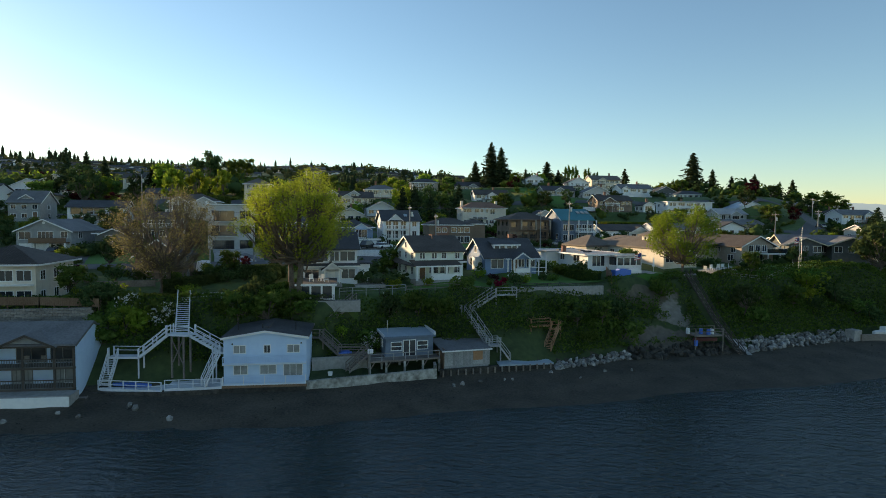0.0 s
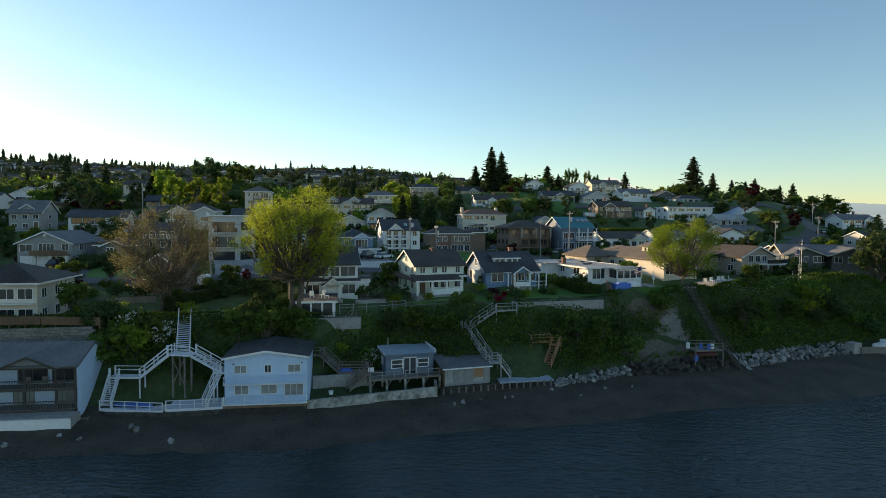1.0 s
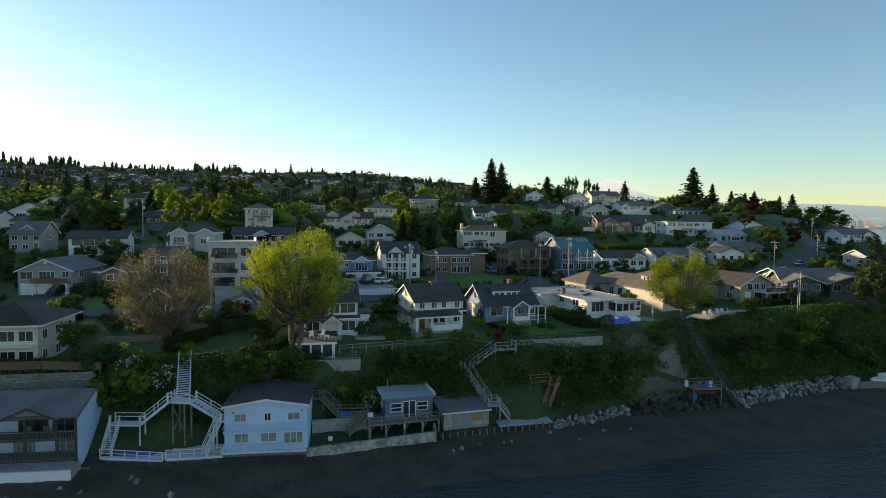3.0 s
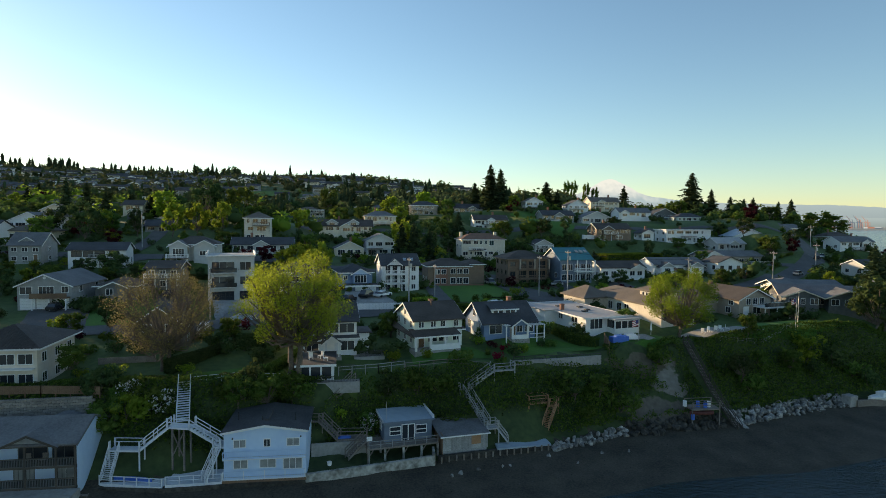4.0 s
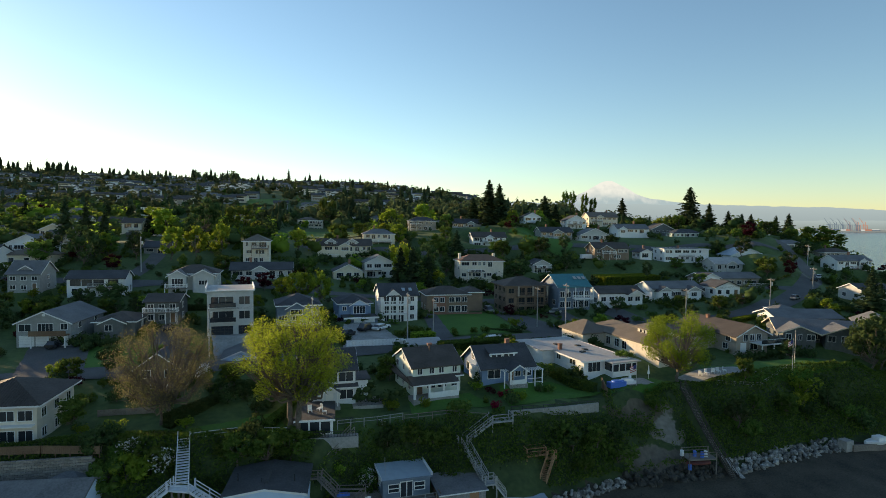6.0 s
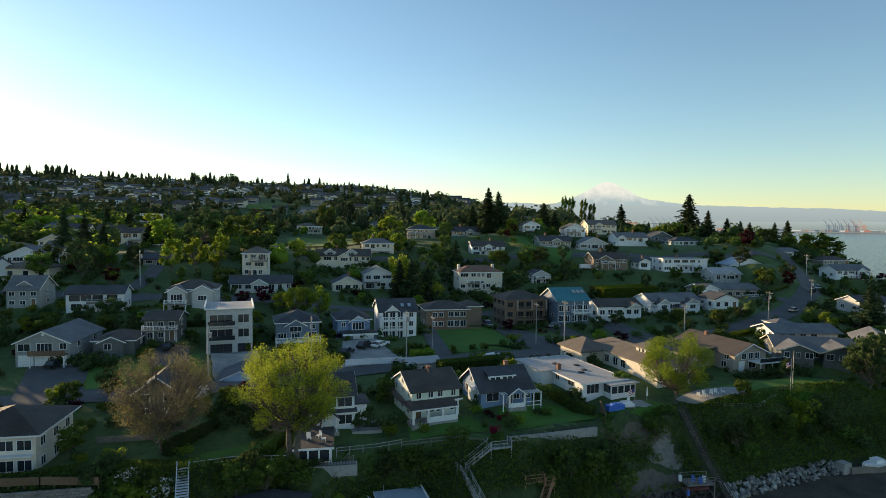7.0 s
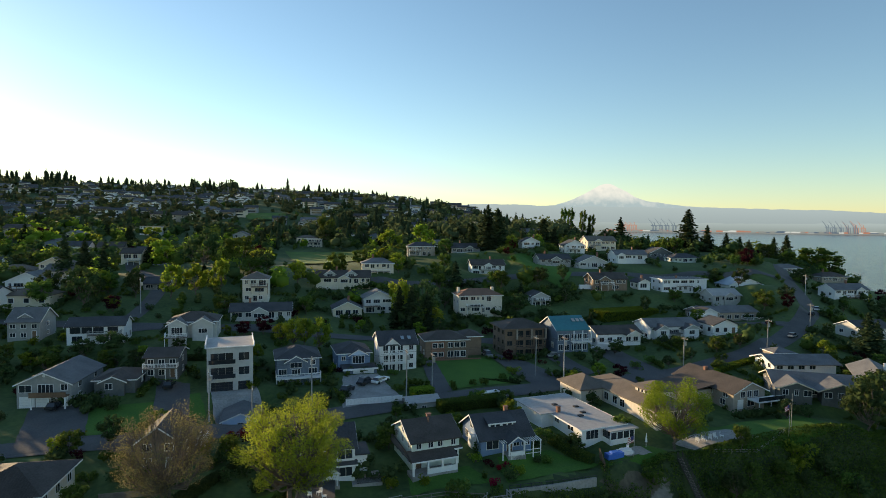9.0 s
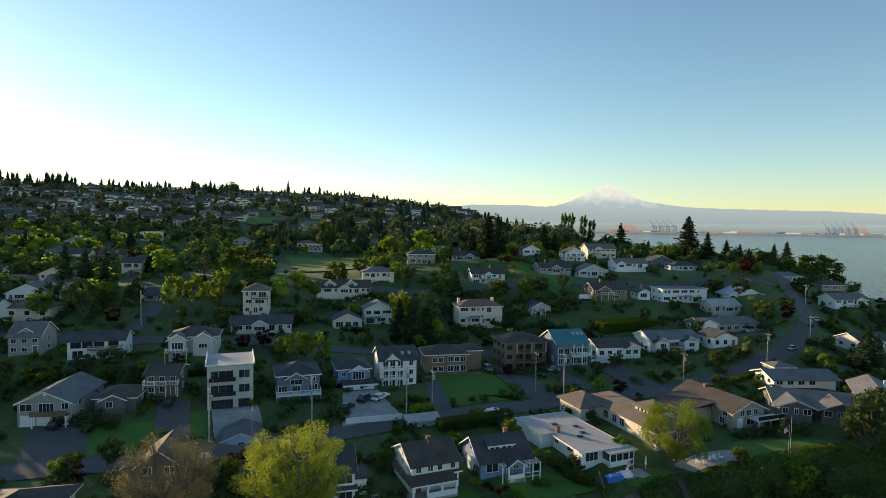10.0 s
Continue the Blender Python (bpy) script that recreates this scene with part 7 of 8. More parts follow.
HOUSES = [(p[0], p[1], p[2] * 0.8) for p in PLOTS]


def free(x, y, r=1.5):
    if any((x - a_) ** 2 + (y - b_) ** 2 < (c_ + r) ** 2 for a_, b_, c_ in HOUSES + OPEN):
        return False
    return np.hypot(ROADS[:, 0] - x, ROADS[:, 1] - y).min() > 3.5 + r


def blocks_camera_view(x, y, h):
    """True where something h metres tall would hide a house from the rising camera."""
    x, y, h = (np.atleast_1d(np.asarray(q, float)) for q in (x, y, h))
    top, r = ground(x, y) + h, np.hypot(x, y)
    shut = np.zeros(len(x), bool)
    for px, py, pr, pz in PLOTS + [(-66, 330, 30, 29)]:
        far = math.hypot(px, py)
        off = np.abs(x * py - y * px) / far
        # sight line from the camera's middle height to the foot of the house
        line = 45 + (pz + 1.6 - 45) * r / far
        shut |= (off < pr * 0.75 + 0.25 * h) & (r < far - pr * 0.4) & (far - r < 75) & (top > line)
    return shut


def scatter(rng, n, x0, x1, y0, y1, gap=2.0, dmin=13.0, tall=0.0):
    out, tries = [], 0
    while len(out) < n and tries < n * 40:
        tries += 1
        x, y = rng.uniform(x0, x1), rng.uniform(y0, y1)
        if abs(x) < 0.83 * y + 15 and inland(x, y) > dmin and gz(x, y) > 6 and free(x, y, gap) and not (tall and blocks_camera_view(x, y, tall)[0]):
            out.append((x, y))
    return out


rng = np.random.default_rng(5)
plant("broadleaf_tree", lumpy_tree(11, 19.0, 8.6, 0.5, 34000, 0.115, leaf_yellow, 105, 0.26, 0.17, 2), -20.2, 78.6, "tall maple with fresh yellow-green leaves")
plant("broadleaf_tree", lumpy_tree(23, 15.6, 8.2, 0.26, 14000, 0.1, leaf_bronze, 110, 0.14, 0.17, 3), -38.9, 80.5, "spreading tree with bronze half-open leaves")
plant("broadleaf_tree", lumpy_tree(31, 14.2, 7.2, 0.32, 18000, 0.135, leaf_sunlit, 80, 0.12, 0.18), 43.2, 103.4, "light green tree on the edge of the bluff")

CONIFERS = [conifer(s, 20, 4.6, leaf_conifer, 32, 9, 7, 0.04) for s in (1, 2, 3)]
BROADS = [lumpy_tree(s, 9, 4.0, 0.2, 1150, 0.29, m, 24, 0.1, 0.31, core=0.66) for s, m in ((41, leaf_green), (42, leaf_green), (43, leaf_sunlit), (44, leaf_dark), (45, leaf_red), (46, leaf_yellow))]
SHRUBS = [shrub(s, 2.6, 1.8, 340, 0.2, m) for s, m in ((51, leaf_green), (52, leaf_dark), (53, leaf_sunlit), (54, leaf_green), (55, leaf_red), (56, leaf_green), (57, flower_red))]
BLOSSOM = shrub(58, 2.7, 1.9, 170, 0.12, flower_white)[1]
KINDS = ("green", "green", "bright green", "dark green", "dark red", "yellow-green")


def tree_at(k, x, y, h, wide=1.0, label=None, z=None):
    plant("broadleaf_tree", BROADS[k], x, y, label or KINDS[k] + "-leaved garden tree among the houses", scale=h / 9, wide=wide * h / 9, turn=float(rng.uniform(0, 360)), z=z, group="garden trees")


def fir_at(k, x, y, h, wide=1.0):
    plant("conifer_tree", CONIFERS[k], x, y, "tall dark fir standing above the roofs", scale=h / 20, wide=wide * h / 20, turn=37.0 * k + x, group="conifers")


def bush(k, x, y, s=1.0, z=None, wide=None, label=None):
    plant("shrub", (*SHRUBS[k], BLOSSOM) if k == 5 else SHRUBS[k], x, y, label or ("green", "dark green", "bright green", "green", "dark red", "white-flowered", "crimson-flowered")[k] + " rounded shrub in a garden", "shrub", s, float(rng.uniform(0, 360)), z, wide, "garden shrubs", ("woody_base", "leaves", "blossom"))


# trees that stand out on the slope
for x, y, h, w, k in ((147, 342, 25, 1.75, 0), (160, 345, 16, 1.5, 1), (25, 303, 24, 1.5, 2), (31, 312, 22, 1.5, 1), (17, 310, 17, 1.6, 0), (60, 337, 19, 1.8, 0), (66, 334, 14, 1.4, 1), (125, 400, 19, 1.5, 2),
                      (-256, 972, 28, 0.8, 1), (133, 177, 14, 1.6, 0), (139, 181, 11, 1.5, 2), (-129, 210, 16, 1.2, 1), (-139, 214, 18, 1.1, 0), (-120, 206, 13, 1.3, 2), (-9, 182, 15, 1.2, 0), (-13, 185, 14, 1.3, 1), (-4, 187, 13, 1.2, 2),
                      (212, 352, 17, 1.5, 1), (203, 350, 14, 1.4, 2), (168, 338, 12, 1.6, 0), (50, 190, 8, 1.3, 1)):
    fir_at(k, x, y, h, w)
for x, y, h in ((-86, 421, 26), (-80, 424, 22), (99, 463, 26), (105, 465, 27), (115, 465, 27), (121, 462, 24)):
    plant("poplar_tree", BROADS[0], x, y, "slender columnar poplar on the skyline", scale=h / 9, wide=0.95, turn=x, group="poplars")
for k, x, y, h, w in ((2, -113, 238, 12.7, 1.24), (3, -96, 236, 17.5, 0.92), (0, -83, 238, 17.1, 0.98), (2, -89, 190, 12.1, 0.93), (2, -82, 194, 12.0, 0.84), (2, -77, 201, 11.8, 0.79), (0, -74, 227, 8.9, 1.41), (3, -110, 177, 14.2, 0.88),
                      (3, -100, 189, 9.7, 0.77), (0, -68, 182, 6.7, 1.58), (5, -43, 157, 6.9, 1.07), (2, -37, 156, 8.4, 0.84), (3, -82, 144, 6.8, 1.51), (2, -31, 360, 17.4, 1.14), (2, -11, 377, 19.0, 1.01), (5, -14, 196, 16.1, 0.7),
                      (3, -5, 195, 16.1, 0.82), (0, -38, 274, 9.6, 1.1), (5, -39, 154, 9.5, 0.8), (2, -32, 153, 10.1, 0.75), (3, 29, 214, 8.6, 1.37), (0, -43, 349, 9.7, 1.11), (3, -128, 188, 9.7, 1.11), (3, -166, 231, 9.5, 1.34),
                      (3, -81, 415, 15.8, 1.16), (0, 2, 262, 8.1, 1.07), (3, 124, 258, 7.4, 1.34), (3, 76, 212, 7.6, 0.7), (3, 49, 226, 7.0, 0.89), (0, 94, 229, 5.9, 1.5), (0, 123, 217, 8.9, 1.21), (3, 170, 269, 8.3, 1.43),
                      (3, 124, 237, 8.5, 1.07), (0, 24, 243, 7.5, 1.43), (3, 77, 259, 5.3, 1.6), (5, -188, 379, 9.7, 1.6), (2, 116, 171, 6.2, 1.07), (0, 91, 202, 6.2, 1.07), (4, -50, 163, 6, 1.2), (4, -55, 161, 5, 1.2), 
                      (4, 46, 145, 4.5, 1.1), (4, 19, 157, 4, 1.1), (0, 228, 350, 19, 1.5), (0, 238, 352, 17, 1.5), (2, 221, 346, 10, 1.2),  (0, -9, 101, 5.5, 1.1), (3, -6.5, 104, 5, 1.0),
                      (1, 55, 102.6, 5, 0.9), (3, 86, 114, 11, 1.0), (3, 91, 118, 12, 1.0), (3, 95, 123, 10, 1.2), (3, 101, 129, 9, 1.2), (3, 108, 134, 8, 1.2), (1, -51, 79, 5.0, 1.1), (0, -62, 96, 5, 1.1), (5, -64, 95, 4, 1.0), (3, -57, 99, 6, 1.0), (0, -35, 95, 5, 1.0),
                      (4, -100, 176, 6, 1.2), (4, -118, 187, 7, 1.1), (0, -125, 180, 10, 1.2), (2, -113, 192, 9, 1.1), (0, -80, 138, 5, 1.3), (0, -95, 140, 5, 1.4), (3, -88, 142, 5.5, 1.3), (0, -105, 138, 6, 1.3), (3, -99, 128, 7, 1.1), (0, -101, 118, 6, 1.1)):
    tree_at(k, x, y, h, w)
# between the bluff gardens on the west side
for k in range(24):
    x, y = float(rng.uniform(-50, -24)), float(rng.uniform(77, 103))
    if inland(x, y) > 9 and free(x, y, -3.5):
        bush(int(rng.choice([0, 1, 1, 3, 2])), x, y, float(rng.uniform(0.6, 1.2)))
# on the bank
for k, x, y, z, h in ((0, -41.5, 70.5, 4.5, 6), (2, -39.5, 71.5, 5.5, 5), (0, -26.5, 74.5, 7.5, 5), (1, -23, 75, 7, 5.5), (0, -20, 76.5, 7.5, 5), (3, -44, 73, 8, 5), (0, 24, 86, 6, 4), (3, 20, 85, 5.5, 4), (3, 50, 95, 6, 5), (0, 62, 101, 6, 5), (5, 66, 104, 6, 4), (3, 72, 108, 6, 6), (3, 80, 112, 6, 7), (5, 78, 109, 4, 3.5)):
    tree_at(k, x, y, h, 1.1, KINDS[k] + "-leaved tree growing on the bank", z)
for k, x, y, s in ((5, -35.7, 72.7, 1.7), (5, -39.9, 73.9, 1.4), (5, -9.8, 77.5, 1.3), (2, -13.5, 77, 0.9), (6, 8.9, 89.2, 0.7), (6, 10.2, 94.4, 0.5), (4, 8.6, 95.0, 0.6), (6, 11.6, 94.8, 0.6), (0, 18.5, 97.8, 0.8), (1, 17, 97.2, 0.7), (2, -2.3, 88.7, 0.8), (5, -8.2, 83.4, 0.5),
                     (1, -31, 90, 1.0), (1, -33, 88, 1.0), (2, 6.2, 96.2, 0.8), (1, 7.0, 99, 1.2), (0, 22, 103, 1.2), (1, 24.5, 100, 1.2), (0, 20, 106, 1.2)):
    bush(k, x, y, s)


# shrubs that heap up on the face of the bluff
for k, x, y, s in ((0, -28.3, 74.8, 1.27), (1, -26.4, 75.5, 1.39), (0, -23.7, 76.4, 1.84), (2, -21.8, 78, 1.67), (0, -19.2, 76.6, 1.28), (1, -25.3, 76.9, 1.58), (0, -41.2, 73.2, 1.33), (2, -38.4, 71.3, 1.79), (1, -43.7, 75.8, 1.29),
                   (1, -44.6, 73.5, 1.51), (1, -7.4, 81.2, 1.54), (3, -3.4, 81.4, 1.67), (3, 18.5, 86, 1.97), (0, 23.1, 87, 1.43), (1, 27.2, 89.5, 1.72), (0, 27.3, 86.8, 1.76), (3, 55.2, 100.3, 1.43), (0, 62.7, 102.9, 1.2),
                   (2, 66.9, 105.6, 1.98), (2, 67, 104.9, 1.44), (1, 66.7, 102.7, 1.45), (1, 72, 104.6, 1.91), (3, 74.7, 103.9, 1.67), (1, 77, 102.8, 1.58), (0, 36.2, 94.8, 1.82), (1, 46.4, 96.4, 1.22), (0, 21.6, 84.3, 1.27),
                   (0, -0.2, 82, 1.73), (0, 51.9, 95.8, 1.95)):
    bush(k, x, y, s, label=("green", "dark green", "bright green", "green")[k] + " shrub heaped on the bank")


def hedge(x0, y0, x1, y1, width, high, mat, label, seed):
    """A clipped hedge: a dense body of leaves over a dark leaf-coloured inner box."""
    g = np.random.default_rng(seed)
    ln = math.hypot(x1 - x0, y1 - y0)
    az = math.degrees(math.atan2(y1 - y0, x1 - x0))
    z = min(gz(x0, y0), gz(x1, y1), gz((x0 + x1) / 2, (y0 + y1) / 2))
    r = thing("hedge", pose(x0, y0, z, 0, 0, az), label, "hedge", "clipped hedges")
    part("core", boxes((0.2, ln - 0.2, -width / 2 + 0.2, width / 2 - 0.2, -0.3, high - 0.25)), leaf_dark, r)
    n = int(120 * (ln * width + 2 * high * (ln + width)) ** 0.9)
    p = g.uniform(0, 1, (n, 3)) * np.array([ln, width, high]) - np.array([0, width / 2, 0])
    f = g.integers(0, 4, n)
    p[f <= 1, 2] = high + g.normal(0, 0.06, (f <= 1).sum())
    p[f == 2, 1] = -width / 2 + g.normal(0, 0.06, (f == 2).sum())
    p[f == 3, 0] = g.normal(0, 0.06, (f == 3).sum())
    part("leaves", cards(p, 0.13, g, mat, "leaves"), None, r)


hedge(57, 208, 80, 217, 9, 3.4, leaf_sunlit, "broad clipped bright green hedge mass", 71)
hedge(-6, 126.5, -1.5, 128.5, 3, 1.8, leaf_sunlit, "clipped green hedge beside the pole", 72)
hedge(0, 119, 14, 124.5, 3, 2.2, leaf_green, "thick green hedge along the street", 73)
hedge(-24.3, 79.5, -22.5, 92, 1.2, 1.6, leaf_green, "clipped hedge beside a lawn", 74)
hedge(-38, 79.5, -33, 93, 1.6, 2.0, leaf_dark, "tall dark hedge beside a lawn", 81)
hedge(-33, 92.5, -25.5, 94.5, 1.6, 2.0, leaf_dark, "dark hedge behind a lawn", 82)
hedge(20.5, 104.5, 26.5, 96.5, 1.3, 1.6, leaf_green, "clipped hedge between two gardens", 75)
hedge(75, 153, 96, 168, 2, 1.5, leaf_sunlit, "long clipped hedge by the street", 76)
hedge(7, 141, 20, 139, 1.0, 0.7, leaf_dark, "low dark clipped hedge by a lawn", 77)
hedge(66, 200, 88, 201, 2, 2.0, leaf_green, "tall green hedge on the slope", 78)
hedge(100, 215, 118, 220, 2, 2.0, leaf_green, "green hedge beside a drive", 79)
hedge(-68, 141, -52, 144, 2, 1.4, leaf_dark, "dark hedge on a terrace", 80)

# ---- more houses among the trees and on the far hill ----
SOURCES = []
FAR_WINDOW = to_mesh("window", boxes((-0.85, 0.85, -0.06, 0.05, -0.1, 1.5)), white)
FAR_WINDOW.materials.append(glass)
bm = bmesh.new()
bm.from_mesh(FAR_WINDOW)
v = [bm.verts.new(q) for q in ((-0.72, -0.07, 0.02), (0.72, -0.07, 0.02), (0.72, -0.07, 1.38), (-0.72, -0.07, 1.38))]
bm.faces.new(v).material_index = 1
bm.to_mesh(FAR_WINDOW)
bm.free()


def simple_house(label, x, y, w, d, h, wm, rm, shape, along, storeys, n):
    """A house seen from far off: walls, roof and its seaward windows."""
    r = thing("house", pose(x, y, gz(x, y) + 0.4, 0, 0, 12), label, "house", "houses on the slope")
    part("wall", boxes((0, w, 0, d, -3, h)), wm, r)
    if shape == "gable":
        rf, ends, barge = gable_roof(w, d, h, 2.2, 0.5, along)
        part("roof", rf, rm, r)
        part("gable", ends[0], wm, r)
        part("gable", ends[1], wm, r)
        for bb in barge:
            bb.free()
    elif shape == "hip":
        part("roof", hip_roof(w, d, h, 1.9, 0.6), rm, r)
    else:
        part("roof", boxes((-0.4, w + 0.4, -0.4, d + 0.4, h, h + 0.3)), rm, r)
    for s in range(storeys):
        for k in range(n):
            part("window", FAR_WINDOW, None, r, at=pose(w * (k + 0.5) / n, 0, 0.85 + s * 2.6))
    part("window", FAR_WINDOW, None, r, at=pose(0, d / 2, 0.85, 0, 0, -90))
    return r


for lab, w, d, h, wm, rm, sh, al, st, nf in (
        ("white gabled house on the wooded slope", 11, 9, 5.2, white, roof_dark, "gable", "x", 2, 2),
        ("cream hip-roofed house on the wooded slope", 13, 9, 3.2, cream, roof_tan, "hip", "x", 1, 3),
        ("grey gabled house on the wooded slope", 10, 9, 5.2, grey, roof_grey, "gable", "y", 2, 2),
        ("pale grey house with a low roof", 15, 9, 3.1, pale_grey, roof_grey, "gable", "x", 1, 4),
        ("white flat-roofed house on the hill", 13, 9, 5.4, white, roof_grey, "flat", "x", 2, 2),
        ("blue-grey gabled house on the hill", 11, 9, 5.2, blue_grey, roof_dark, "gable", "y", 2, 2),
        ("taupe house with a brown roof", 12, 9, 5.2, taupe, roof_brown, "gable", "x", 2, 2)):
    k = len(SOURCES)
    x, y = ((-185, 225), (-170, 260), (-215, 330), (-8, 385), (-205, 395), (-200, 290), (-260, 345))[k]
    SOURCES.append(simple_house(lab, x, y, w, d, h, wm, rm, sh, al, st, nf))
    HOUSES.append((x + w / 2, y + d / 2, 8))


def hill_house(label, w, d, h, wm, rm, along, at):
    """A house on the far hill: walls with their gables, roof and one ribbon of glazing a storey."""
    r = thing("house", pose(*at, gz(*at) + 0.4, 0, 0, 12), label, "house", "houses on the far hill")
    rf, ends, barge = gable_roof(w, d, h, 1.9, 0.6, along)
    bm = boxes((0, w, 0, d, -3, h))
    for e in ends:
        me = bpy.data.meshes.new("gable")
        e.to_mesh(me)
        bm.from_mesh(me)
        e.free()
    for b in barge:
        b.free()
    part("wall", bm, wm, r)
    part("roof", rf, rm, r)
    for k in range(max(1, round(h / 2.7))):
        part("window", boxes((w * 0.12, w * 0.86, -0.06, 0.04, 0.9 + 2.6 * k, 2.1 + 2.6 * k)), glass, r)
    return r


HILL = [hill_house(lab, w, d, h, wm, rm, al, at) for lab, w, d, h, wm, rm, al, at in (
    ("white house with a dark roof on the far hill", 13, 9, 5.2, white, roof_dark, "x", (-255, 570)),
    ("white gabled house on the far hill", 10, 10, 5.0, white, roof_grey, "y", (-330, 640)),
    ("pale grey house on the far hill", 15, 9, 3.0, pale_grey, roof_grey, "x", (-200, 660)),
    ("cream house with a brown roof on the far hill", 14, 9, 5.2, cream, roof_brown, "x", (-120, 600)),
    ("grey house with a dark roof on the far hill", 12, 9, 5.2, grey, roof_dark, "x", (-400, 720)))]
HOUSES += [(-255, 570, 8), (-330, 640, 8), (-200, 660, 8), (-120, 600, 8), (-400, 720, 8)]


def settle(n, x0, x1, y0, y1, gap, group, kinds=None):
    """Copies of the houses above, facing the water, on free ground."""
    done = 0
    for _ in range(n * 60):
        x, y = rng.uniform(x0, x1), rng.uniform(y0, y1)
        if abs(x) > 0.8 * y + 20 or inland(x, y) < 40 or not free(x, y, gap):
            continue
        z = gz(x, y)
        if z < 12 or np.interp(x, BACK_X, BACK_Y) - y < 40:
            continue
        s = (kinds or SOURCES)[int(rng.integers(0, len(kinds or SOURCES)))]
        ob = copy_thing(s, pose(x - 6, y - 4, z + 0.4, 0, 0, float(rng.normal(12, 8))))
        ob["group"] = group
        HOUSES.append((x, y, 8.5))
        done += 1
        if done >= n:
            return


settle(9, -190, -125, 172, 300, 1.5, "houses on the near slope")
settle(22, -420, 130, 390, 560, 3, "houses on the near slope")
settle(120, -620, 60, 500, 760, -1.5, "houses on the far hill", HILL)


def hill_town(n, seed):
    """The uncounted houses towards the crest, in one mesh: walls, gabled roofs and ribbons of glazing."""
    g = np.random.default_rng(seed)
    mats = [white, pale_grey, cream, grey, roof_dark, roof_grey, roof_brown, glass]
    co, faces, idx, done = [], [], [], 0
    for _ in range(n * 50):
        y = float(g.uniform(600, 1010))
        x = float(g.uniform(-0.8 * y, 60))
        z = gz(x, y)
        if z < 12 or not free(x, y, -1.5) or np.interp(x, BACK_X, BACK_Y) - y < 40:
            continue
        w, d, h, rise = float(g.uniform(9, 17)), float(g.uniform(8, 10)), float(g.choice([3.0, 5.2, 5.4])), float(g.uniform(1.2, 2.4))
        m = pose(x, y, z + 0.4, 0, 0, float(g.normal(12, 8)))
        wall, roof = int(g.choice([0, 0, 0, 1, 1, 2, 3])), int(g.integers(4, 7))
        o, k = 0.6, len(co)
        co += [m @ Vector(q) for q in ((0, 0, -3), (w, 0, -3), (w, d, -3), (0, d, -3), (0, 0, h), (w, 0, h), (w, d, h), (0, d, h), (0, d / 2, h + rise), (w, d / 2, h + rise))]
        for f in ((0, 1, 5, 4), (2, 3, 7, 6), (1, 2, 6, 9, 5), (3, 0, 4, 8, 7)):
            faces.append([k + i for i in f])
            idx.append(wall)
        k = len(co)
        dip = o * rise / (d / 2)
        for lift in (0.24, 0.04):
            co += [m @ Vector(q) for q in ((-o, -o, h - dip + lift), (w + o, -o, h - dip + lift), (w + o, d / 2, h + rise + lift), (-o, d / 2, h + rise + lift), (w + o, d + o, h - dip + lift), (-o, d + o, h - dip + lift))]
        for f in ((0, 1, 2, 3), (3, 2, 4, 5), (9, 8, 7, 6), (11, 10, 8, 9), (0, 6, 7, 1), (4, 10, 11, 5), (1, 7, 8, 2), (2, 8, 10, 4), (3, 9, 6, 0), (5, 11, 9, 3)):
            faces.append([k + i for i in f])
            idx.append(roof)
        for s in range(1 if h < 4 else 2):
            a0 = w * float(g.uniform(0.08, 0.3))
            a1 = w * float(g.uniform(0.6, 0.92))
            k = len(co)
            co += [m @ Vector(q) for q in ((a0, -0.05, 0.9 + s * 2.6), (a1, -0.05, 0.9 + s * 2.6), (a1, -0.05, 2.1 + s * 2.6), (a0, -0.05, 2.1 + s * 2.6))]
            faces.append([k, k + 1, k + 2, k + 3])
            idx.append(7)
        HOUSES.append((x, y, 8.5))
        done += 1
        if done >= n:
            break
    me = bpy.data.meshes.new("hill_town")
    me.from_pydata([tuple(q) for q in co], [], faces)
    for q in mats:
        me.materials.append(q)
    me.polygons.foreach_set("material_index", np.array(idx, np.int32))
    me.update()
    return tagged(new("hill_town", me), "pale houses in rows towards the crest of the hill", "houses", kind="stuff")


hill_town(190, 61)

# trees thinned to fit the camera's view of the houses
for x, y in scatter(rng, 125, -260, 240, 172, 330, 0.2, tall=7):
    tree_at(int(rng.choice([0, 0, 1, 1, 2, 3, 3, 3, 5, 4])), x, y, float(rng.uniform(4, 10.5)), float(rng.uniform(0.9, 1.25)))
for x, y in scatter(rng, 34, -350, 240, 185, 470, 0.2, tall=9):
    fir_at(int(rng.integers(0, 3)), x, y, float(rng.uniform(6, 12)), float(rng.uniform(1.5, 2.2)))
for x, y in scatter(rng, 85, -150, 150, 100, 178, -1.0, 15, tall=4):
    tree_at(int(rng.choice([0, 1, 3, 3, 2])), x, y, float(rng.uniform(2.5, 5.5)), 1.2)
for x, y in scatter(rng, 235, -135, 135, 84, 210, -2.0, 12):
    bush(int(rng.choice([0, 0, 1, 1, 3, 3, 2, 4])), x, y, float(rng.uniform(0.5, 1.3)))

